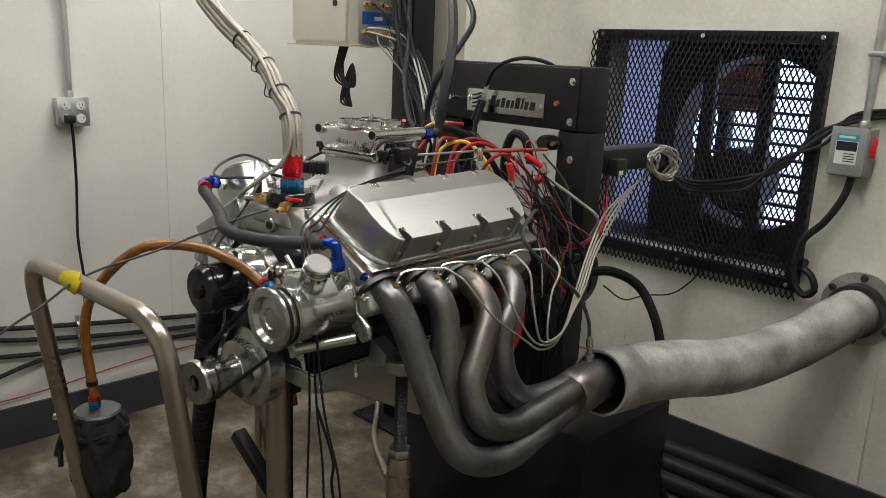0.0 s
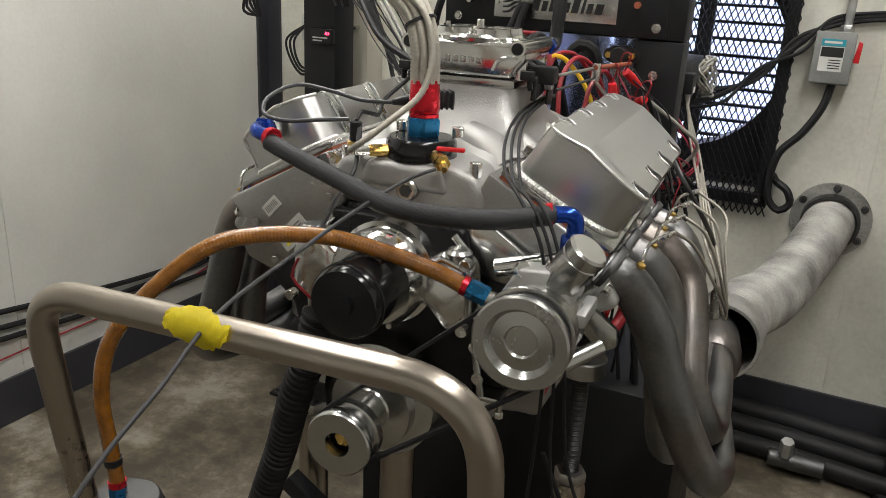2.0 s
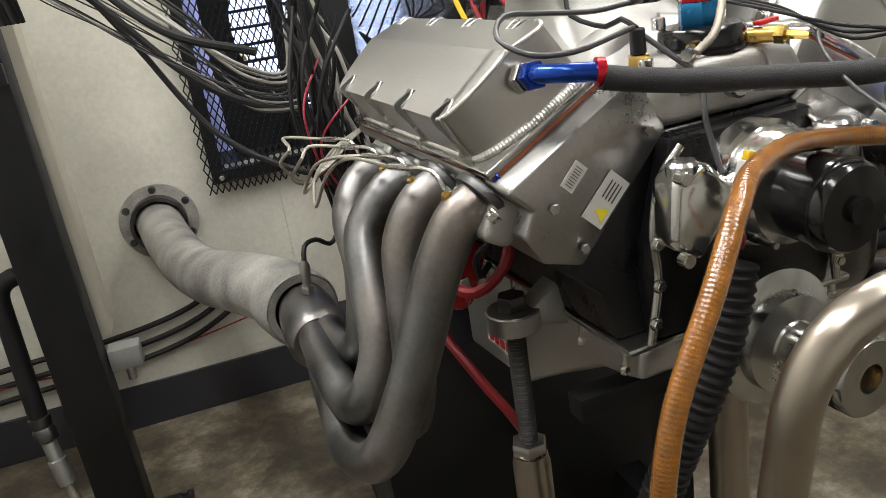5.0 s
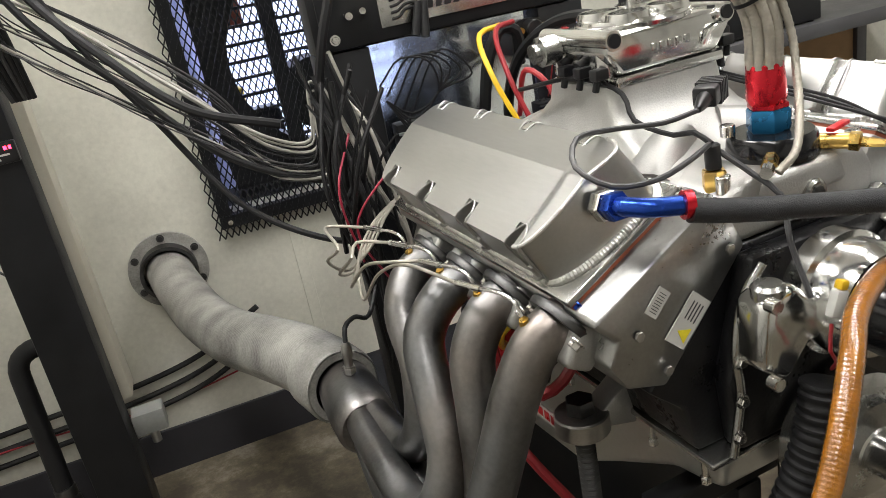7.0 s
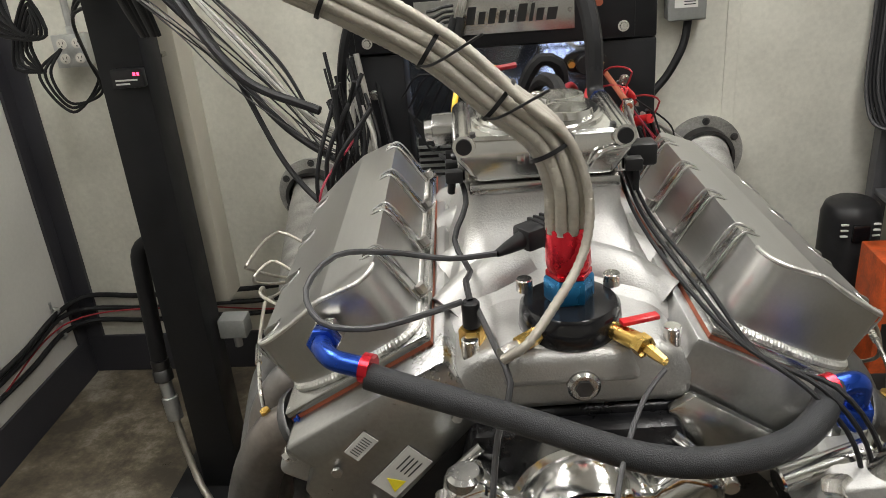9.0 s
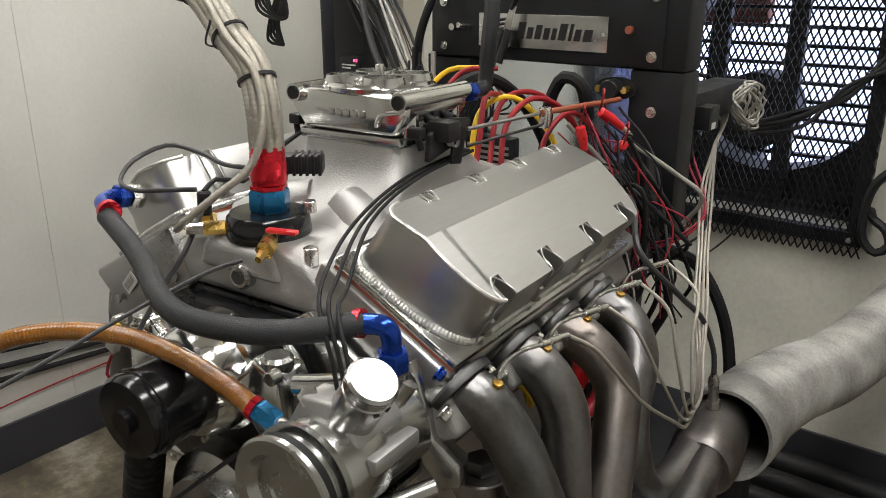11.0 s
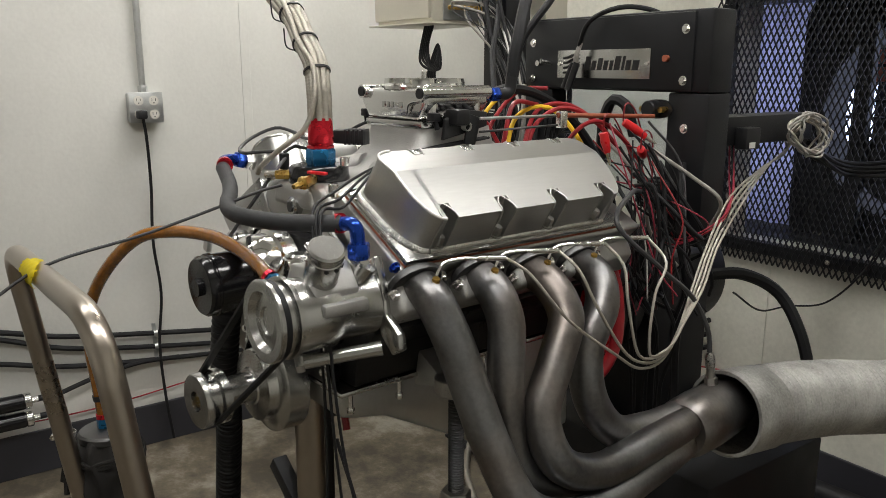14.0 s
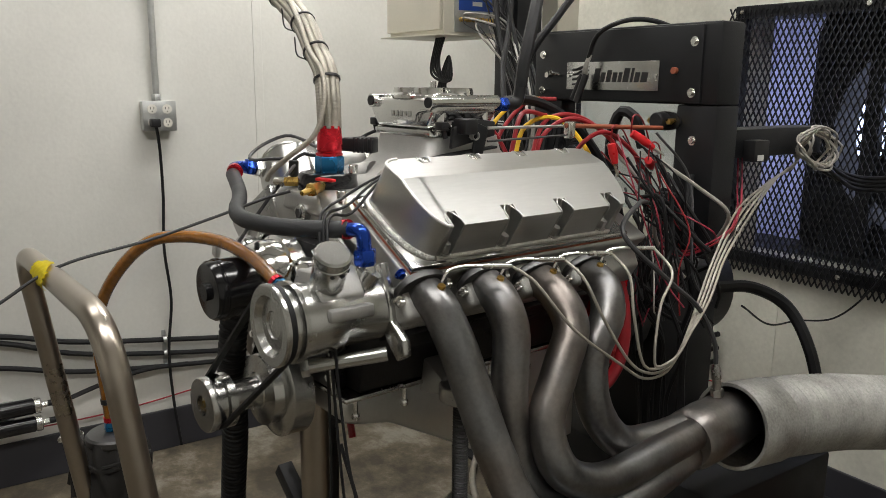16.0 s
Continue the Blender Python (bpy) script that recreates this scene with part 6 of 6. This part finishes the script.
# coil of cables on the arm
for k in range(8):
    c = Vector((0.235 + 0.004 * (k % 3), 1.165 + 0.004 * k, 1.275))
    cable("coiled_cable", [c + Vector((0.012 * math.sin(3 * a + k), (0.052 + 0.005 * (k % 4)) * math.cos(a), (0.036 + 0.006 * (k % 3)) * math.sin(a) - 0.25 * (0.05 * math.cos(a)))) for a in (radians(x) for x in range(20, 381, 30))], 0.0026, M["white_wire"] if k % 3 else M["braid"], "coiled sensor cable hung on the dyno arm", "cable", "coiled cables", 0.005)
bundle("sensor_lead", 5, [(0.20, 0.95, 1.27), (0.22, 0.93, 1.20), (0.27, 0.86, 1.16), (0.30, 0.78, 1.12), (0.24, 0.74, 1.08), (0.12, 0.78, 1.10)], 0.0019, 0.012, [M["pink_wire"], M["black_rubber"], M["red_wire"]], "thin wire looping at the dyno", "dyno wires", 3)
t = thing("relay", "small black relay on the dyno arm", "relay")
part("body", box(0.216, 0.245, 0.935, 0.985, 1.255, 1.30, 0.003), M["black_plastic"], t)
part("label", box(0.2455, 0.2465, 0.945, 0.965, 1.258, 1.27), M["white"], t, smooth=0)
# oxygen sensor leads
cable("oxygen_sensor_lead", el((0.408, 0.648, 0.912), (0.405, 0.645, 0.95), (0.39, 0.61, 1.02), (0.37, 0.54, 1.08), (0.33, 0.46, 1.165), (0.28, 0.56, 1.20), (0.20, 0.70, 1.18)), 0.0045, M["grey_cable"], "grey oxygen sensor lead", "cable")
cable("oxygen_sensor_lead", el((-0.408, 0.648, 0.912), (-0.40, 0.66, 0.935), (-0.37, 0.70, 0.93), (-0.33, 0.75, 0.90), (-0.28, 0.8, 0.95)), 0.0045, M["black_rubber"], "black oxygen sensor lead", "cable")
# red and yellow battery leads between engine and panel
for k, (r, m_, pts) in enumerate((
    (0.0045, "red_wire", [(0.10, 0.47, 1.22), (0.09, 0.50, 1.31), (0.10, 0.56, 1.345), (0.12, 0.64, 1.32), (0.14, 0.70, 1.25)]),
    (0.0045, "red_wire", [(0.07, 0.48, 1.22), (0.06, 0.54, 1.34), (0.08, 0.60, 1.35), (0.11, 0.68, 1.30), (0.15, 0.74, 1.20)]),
    (0.0045, "red_wire", [(0.13, 0.52, 1.20), (0.13, 0.56, 1.29), (0.14, 0.62, 1.32), (0.16, 0.70, 1.27), (0.17, 0.76, 1.18)]),
    (0.0045, "yellow_wire", [(0.05, 0.46, 1.22), (0.045, 0.50, 1.33), (0.07, 0.56, 1.345), (0.12, 0.60, 1.28), (0.14, 0.62, 1.20)]),
    (0.0045, "red_wire", [(0.08, 0.42, 1.22), (0.085, 0.43, 1.30), (0.075, 0.46, 1.355), (0.05, 0.55, 1.35)]),
    (0.0045, "yellow_wire", [(-0.08, 0.50, 1.23), (-0.10, 0.54, 1.32), (-0.08, 0.60, 1.375), (-0.03, 0.62, 1.38)]),
    (0.0045, "red_wire", [(-0.06, 0.50, 1.23), (-0.07, 0.54, 1.31), (-0.05, 0.60, 1.375), (0.0, 0.63, 1.38)]),
    (0.0045, "red_wire", [(-0.04, 0.44, 1.23), (-0.05, 0.46, 1.30), (-0.06, 0.50, 1.32), (-0.05, 0.56, 1.24)]),
)):
    cable("ignition_lead", el(*pts), r, M[m_], ("yellow" if "y" == m_[0] else "red") + " lead behind the throttle body", "cable", "battery leads")
for k, (a, b) in enumerate((((0.175, 0.66, 1.32), (0.20, 0.70, 1.29)), ((0.22, 0.66, 1.27), (0.19, 0.71, 1.25)), ((0.16, 0.62, 1.30), (0.165, 0.63, 1.26)))):
    t = thing("alligator_clip", "red-handled test clip on the wiring", "clip", E, "test clips")
    part("handle", lathe([(0, 0), (0.008, 0.05), (0.0095, 0.5), (0.006, 1), (0, 1)], a, b, 10), M["red_plastic"], t)
    d = (Vector(b) - Vector(a)).normalized()
    part("jaw", lathe([(0.005, 0), (0.0035, 0.6), (0.001, 1)], b, Vector(b) + d * 0.028, 8), M["chrome"], t)
    cable("clip_wire", el(a, Vector(a) + Vector((0.01, -0.01, 0.03)), Vector(a) + Vector((-0.02, 0.06, 0.02)), (0.15, 0.80, 1.20 - 0.04 * k)), 0.0016, M["red_wire"], "thin red clip wire", "wire", "clip wires")
t = thing("solenoid", "yellow-and-black solenoid on the guard sheet", "solenoid")
part("flange", lathe([(0, 0), (0.04, 0), (0.04, 1), (0, 1)], (0.11, 0.81, 1.337), (0.11, 0.82, 1.337), 20, squash=0.5), M["black_plastic"], t)
part("coil", rod((0.11, 0.78, 1.337), (0.11, 0.81, 1.337), 0.018, 16, chamfer=0.002), M["black_plastic"], t)
for x in (0.085, 0.135):
    part("terminal", hexnut((x, 0.79, 1.337), (x, 0.8095, 1.337), 0.007), M["brass"], t)
t = thing("ballast_resistor", "black finned ignition module", "ignition module")
part("body", box(0.10, 0.165, 0.79, 0.83, 1.13, 1.19, 0.003), M["black_metal"], t)
for k in range(8):
    part("fin", box(0.098, 0.167, 0.775, 0.7898, 1.134 + k * 0.007, 1.137 + k * 0.007), M["black_metal"], t, smooth=0)
t = thing("terminal_block", "black terminal block with brass screws", "terminal block")
part("body", box(-0.20, -0.10, 0.79, 0.83, 1.13, 1.22, 0.004), M["black_plastic"], t)
for k in range(6):
    part("fin", box(-0.20, -0.10, 0.785, 0.7898, 1.14 + k * 0.012, 1.145 + k * 0.012), M["galv"], t, smooth=0)
random.seed(12)
COL = [M["black_rubber"], M["black_rubber"], M["pink_wire"], M["black_rubber"], M["grey_cable"], M["black_rubber"], M["black_rubber"], M["black_rubber"], M["red_wire"], M["white_wire"], M["black_rubber"]]
for k in range(36):
    a = Vector((random.uniform(0.10, 0.23), random.uniform(0.62, 0.74), random.uniform(1.12, 1.32)))
    b = Vector((random.uniform(0.18, 0.32), random.uniform(0.66, 0.82), random.uniform(0.90, 1.12)))
    m1 = a.lerp(b, 0.3) + Vector((random.uniform(0, 0.06), random.uniform(-0.06, 0.03), random.uniform(-0.03, 0.05)))
    m2 = a.lerp(b, 0.7) + Vector((random.uniform(0, 0.07), random.uniform(-0.07, 0.03), random.uniform(-0.06, 0.03)))
    cable("harness_wire", el(a, m1, m2, b), 0.0015 if COL[k % 11] in (M["pink_wire"], M["red_wire"]) else random.choice((0.0016, 0.0026, 0.004)), COL[k % 11], "loose harness wire behind the engine", "wire", "harness wires")
for k in range(14):
    a = Vector((random.uniform(-0.31, -0.22), random.uniform(0.66, 0.80), random.uniform(1.15, 1.36)))
    b = Vector((random.uniform(-0.34, -0.26), random.uniform(0.70, 0.84), random.uniform(0.90, 1.10)))
    m1 = a.lerp(b, 0.4) + Vector((random.uniform(-0.08, 0.02), random.uniform(-0.06, 0.03), random.uniform(-0.03, 0.05)))
    cable("harness_wire", el(a, m1, b), random.choice((0.0025, 0.004, 0.005)) if k % 7 else 0.0022, M["pink_wire"] if k % 7 == 0 else M["black_rubber"], "loose harness wire behind the engine", "wire", "harness wires")
# plug boots and leads over the panel
cable("panel_cable", [(-0.10, 0.785, 1.47), (-0.065, 0.778, 1.52), (-0.01, 0.81, 1.548), (0.04, 0.86, 1.542), (0.08, 0.93, 1.50)], 0.0055, M["black_rubber"], "black cable hooked over the dyno panel", "cable")
t = thing("connector_plug", "black multi-pin plugs hanging on the panel", "connector")
part("shell", rod((-0.135, 0.775, 1.375), (-0.115, 0.785, 1.432), 0.008, 12), M["black_plastic"], t)
part("shell", rod((-0.118, 0.77, 1.37), (-0.105, 0.785, 1.432), 0.008, 12), M["black_plastic"], t)
for k in range(4):
    cable("pigtail", [(-0.115 + 0.004 * k, 0.785, 1.432), (-0.108 + 0.004 * k, 0.78, 1.45), (-0.10 + 0.003 * k, 0.785, 1.475)], 0.002, M["white_wire"], "thin pale pigtail wire", "wire", "pigtails")
cable("fuel_hose", [(-0.33, 0.87, 1.12), (-0.335, 0.80, 1.28), (-0.31, 0.765, 1.40), (-0.275, 0.77, 1.49), (-0.26, 0.84, 1.58), (-0.32, 0.95, 1.66), (-0.50, 1.05, 1.80), (-0.72, 1.10, 2.1), (-0.80, 1.12, ZC)], 0.009, M["black_rubber"], "thick black hose climbing past the side of the panel", "hose", "rear hoses")
cable("fuel_hose", el((0.090, 0.440, 1.405), (0.090, 0.445, 1.44), (0.080, 0.47, 1.50), (0.03, 0.54, 1.60), (-0.12, 0.68, 1.75), (-0.42, 0.88, 1.95), (-0.72, 1.05, 2.2), (-0.78, 1.08, ZC)), 0.012, M["black_rubber"], "thick black hose rising from the injection unit to the ceiling", "hose", "rear hoses")
cable("fuel_hose", el((0.045, 0.40, 1.36), (0.045, 0.46, 1.38), (0.035, 0.56, 1.37), (0.03, 0.68, 1.31), (0.04, 0.77, 1.20), (0.06, 0.80, 1.08)), 0.010, M["black_rubber"], "black fuel hose running back from the injection unit", "hose", "rear hoses")
cable("fuel_hose", [(-0.02, 0.79, 1.20), (0.0, 0.77, 1.31), (0.03, 0.765, 1.355), (0.06, 0.77, 1.345), (0.07, 0.79, 1.28)], 0.012, M["black_rubber"], "short thick hose loop under the panel", "hose", "rear hoses")

# dense black looms on both sides of the dyno
random.seed(31)
for k in range(9):
    x, y = random.uniform(0.13, 0.25), random.uniform(0.74, 0.80)
    cable("rear_loom", [(x * 0.8, y + 0.03, random.uniform(1.10, 1.24)), (x, y - 0.02, 1.08), (x + random.uniform(-0.03, 0.04), y - random.uniform(0, 0.05), 0.98), (x + random.uniform(-0.02, 0.05), y, 0.88), (x + random.uniform(-0.02, 0.02), y + 0.02, 0.74), (x, y + 0.02, 0.60)], random.choice((0.0035, 0.005, 0.0085)), M["black_rubber"], "black loom hanging down the side of the dyno", "cable", "dyno looms")
for k in range(13):
    x, y = random.uniform(-0.34, -0.25), random.uniform(0.70, 0.79)
    cable("rear_loom", [(x - 0.02, y + 0.05, random.uniform(1.26, 1.40)), (x, y + 0.02, 1.25), (x + random.uniform(-0.02, 0.03), y - random.uniform(0, 0.03), 1.14), (x + random.uniform(0, 0.05), y - 0.02, 1.03), (x + random.uniform(0, 0.04), y, 0.92), (x + 0.02, y + 0.02, 0.75)], random.choice((0.0025, 0.0035, 0.0055)), M["black_rubber"] if k % 6 else M["white_wire"], "black loom hanging down the side of the dyno", "cable", "dyno looms")
for k in range(5):
    cable("loop_wire", [(-0.22 + 0.01 * k, 0.78, 1.30 - 0.02 * k), (-0.18 + 0.02 * k, 0.75, 1.345), (-0.13 + 0.02 * k, 0.745, 1.33 - 0.01 * k), (-0.12, 0.75, 1.27), (-0.17, 0.77, 1.24 - 0.01 * k), (-0.21, 0.79, 1.27)], 0.002, M["black_rubber"], "thin black wire looping before the guard sheet", "wire", "panel loops")

# throttle cable
t = thing("throttle_cable", "dark red throttle rod with silver ends", "throttle cable", E)
part("rod", rod((0.15, 0.50, 1.336), (0.165, 0.77, 1.325), 0.0045, 10), M["gasket"], t)
part("clevis", box(0.143, 0.157, 0.503, 0.521, 1.312, 1.343, 0.002), M["chrome"], t)
# map sensor plug, sensor loop wires
t = thing("sensor_plug", "black multi-pin sensor connector on the manifold", "connector", E)
part("shell", box(-0.03, 0.03, -0.014, 0.014, -0.012, 0.012, 0.004, m=Matrix.Translation((-0.012, 0.155, 1.304)) @ Matrix.Rotation(radians(35), 4, "Z")), M["black_plastic"], t)
for k in range(5):
    part("rib", box(-0.008 + k * 0.008, -0.004 + k * 0.008, -0.0155, 0.0155, -0.0135, 0.0135, 0.001, m=Matrix.Translation((-0.012, 0.155, 1.304)) @ Matrix.Rotation(radians(35), 4, "Z")), M["black_plastic"], t)
part("tail", lathe([(0.010, 0), (0.007, 0.6), (0.004, 1)], (-0.034, 0.139, 1.303), (-0.062, 0.12, 1.298), 10), M["black_plastic"], t)
cable("sensor_wire", el((-0.062, 0.12, 1.298), (-0.11, 0.12, 1.296), (-0.17, 0.13, 1.303), (-0.225, 0.12, 1.308), (-0.252, 0.085, 1.29), (-0.235, 0.05, 1.272), (-0.19, 0.038, 1.268), (-0.14, 0.045, 1.274), (-0.10, 0.062, 1.277)), 0.0032, M["grey_cable"], "thin dark sensor wire looping over the valve cover", "wire")
cable("sensor_wire", el((-0.092, 0.067, 1.275), (-0.095, 0.09, 1.285), (-0.09, 0.13, 1.275), (-0.105, 0.18, 1.29), (-0.09, 0.22, 1.315), (-0.10, 0.30, 1.33), (-0.12, 0.42, 1.31)), 0.0032, M["black_rubber"], "black sensor wire beside the manifold", "wire")
cable("sensor_wire", el((-0.088, 0.07, 1.27), (-0.07, 0.03, 1.24), (-0.06, 0.005, 1.22), (-0.075, -0.02, 1.18), (-0.085, -0.055, 1.13)), 0.0032, M["grey_cable"], "thin wire down to the water pump plug", "wire")
t = thing("wire_connector", "white plastic two-pin connector on the pump wire", "connector", E)
part("shell", box(-0.008, 0.008, -0.005, 0.005, -0.014, 0.014, 0.002, m=Matrix.Translation((-0.085, -0.085, 1.135)) @ Matrix.Rotation(radians(20), 4, "Y")), M["white"], t)
part("pins", box(-0.005, 0.005, -0.005, 0.005, 0.0142, 0.024, 0.002, m=Matrix.Translation((-0.085, -0.085, 1.135)) @ Matrix.Rotation(radians(20), 4, "Y")), M["yellow_wire"], t)
cable("pump_wire", el((-0.092, -0.085, 1.115), (-0.10, -0.09, 1.09), (-0.085, -0.085, 1.07), (-0.075, -0.07, 1.05)), 0.002, M["red_wire"], "thin red pump wire", "wire")
for k in range(3):
    cable("front_wire", el((0.105 + 0.006 * k, 0.36, 1.30), (0.10 + 0.008 * k, 0.22, 1.285), (0.12 + 0.01 * k, 0.10, 1.262), (0.15 + 0.012 * k, 0.02, 1.24 - 0.01 * k), (0.19 + 0.012 * k, -0.04, 1.225), (0.225 + 0.01 * k, -0.062, 1.18), (0.243 + 0.012 * k, -0.066, 1.05), (0.24 + 0.022 * k, -0.06, 0.90), (0.235 + 0.045 * k, -0.06, 0.78), (0.24 + 0.05 * k, -0.07, 0.55), (0.26 + 0.03 * k, -0.1, 0.3)), 0.0023, M["black_rubber"], "black wire draped over the front of the engine to the floor", "wire", "front wires")
cable("small_wire", el((0.25, -0.05, 0.90), (0.285, -0.04, 0.80), (0.27, -0.03, 0.74), (0.29, -0.03, 0.66)), 0.003, M["black_rubber"], "thin curling wire under the pump", "wire")
# taped sensor line to the coolant outlet
cable("taped_cable", el((0.072, -0.026, 1.245), (0.05, -0.05, 1.236), (0.015, -0.12, 1.208), (-0.008, -0.22, 1.178), (-0.016, -0.33, 1.157), (-0.019, -0.374, 1.140), (-0.021, -0.42, 1.112), (-0.026, -0.50, 1.07), (-0.03, -0.62, 0.98), (-0.04, -0.80, 0.80), (-0.06, -1.0, 0.5), (-0.1, -1.2, 0.05)), 0.0024, M["grey_cable"], "grey cable taped to the guard tube", "cable")
# labels on the head
t = thing("warning_label", "white warning label with a yellow triangle on the head", "label", E)
RL = Matrix.Translation((-0.173, 0.0278, 1.106)) @ Matrix.Rotation(radians(-46), 4, "Y")
part("sheet", box(-0.030, 0.030, -0.0006, 0.0006, -0.0155, 0.0155, 0.0, m=RL), M["white"], t, smooth=0)
part("triangle", prism([(-0.024, -0.010), (-0.006, -0.010), (-0.015, 0.007)], -0.0012, -0.0007, "y", m=RL), M["yellow"], t, smooth=0)
for k in range(4):
    part("text_bar", box(0.0, 0.022, -0.0011, -0.0007, -0.009 + k * 0.005, -0.0075 + k * 0.005, m=RL), M["grey_cable"], t, smooth=0)
t = thing("barcode_label", "small white barcode label on the head", "label", E)
RL = Matrix.Translation((-0.210, 0.0278, 1.141)) @ Matrix.Rotation(radians(-46), 4, "Y")
part("sheet", box(-0.016, 0.016, -0.0006, 0.0006, -0.009, 0.009, 0.0, m=RL), M["white"], t, smooth=0)
for k in range(8):
    part("bar", box(-0.012 + k * 0.0032, -0.0112 + k * 0.0032, -0.0011, -0.0007, -0.005, 0.005, m=RL), M["grey_cable"], t, smooth=0)
# oil filter and starter low on the engine
t = thing("oil_filter", "red oil filter with printed label", "oil filter", E)
part("can", lathe([(0, 0), (0.035, 0), (0.046, 0.12), (0.048, 0.2), (0.048, 0.92), (0.044, 1), (0, 1)], (-0.262, 0.37, 0.885), (-0.215, 0.38, 0.98), 28), M["starter_red"], t)
part("label", rod((-0.238, 0.33, 0.91), (-0.24, 0.335, 0.93), 0.014, 12), M["white"], t)
cable("starter_cable", el((-0.20, 0.22, 1.04), (-0.225, 0.20, 0.99), (-0.262, 0.22, 0.955), (-0.285, 0.28, 0.965), (-0.27, 0.34, 1.02)), 0.008, M["red_wire"], "thick red spark lead under the header", "cable")
cable("starter_cable", el((-0.24, 0.42, 0.94), (-0.27, 0.38, 0.86), (-0.25, 0.30, 0.79), (-0.22, 0.25, 0.73), (-0.19, 0.24, 0.66)), 0.008, M["red_wire"], "thick red cable below the block", "cable")
t = thing("red_drum", "red plastic hose loop behind the header", "hose", E)
part("loop", sweep(curve_points([(0.23, 0.56, 1.08), (0.245, 0.58, 1.0), (0.25, 0.575, 0.90), (0.24, 0.54, 0.845), (0.22, 0.49, 0.84)], 0.01), 0.012, 14), M["red_wire"], t)
part("cover", prism([(0.50, 0.86), (0.61, 0.88), (0.62, 1.06), (0.56, 1.09)], 0.19, 0.225, "x", 0.008), M["starter_red"], t)
for s in (1, -1):
    for k in range(4):
        yp = (0.067, 0.183, 0.297, 0.413)[k] + (0.037 if s < 0 else 0)
        cable("spark_lead", el((s * 0.245, yp + 0.05, 1.055), (s * 0.275, yp + 0.06, 1.03), (s * 0.26, yp + 0.10, 0.985), (s * 0.22, yp + 0.16, 0.97)), 0.005, M["yellow_wire"] if k == 1 else M["black_rubber"], "spark plug lead with boot under the port", "cable", "spark leads")
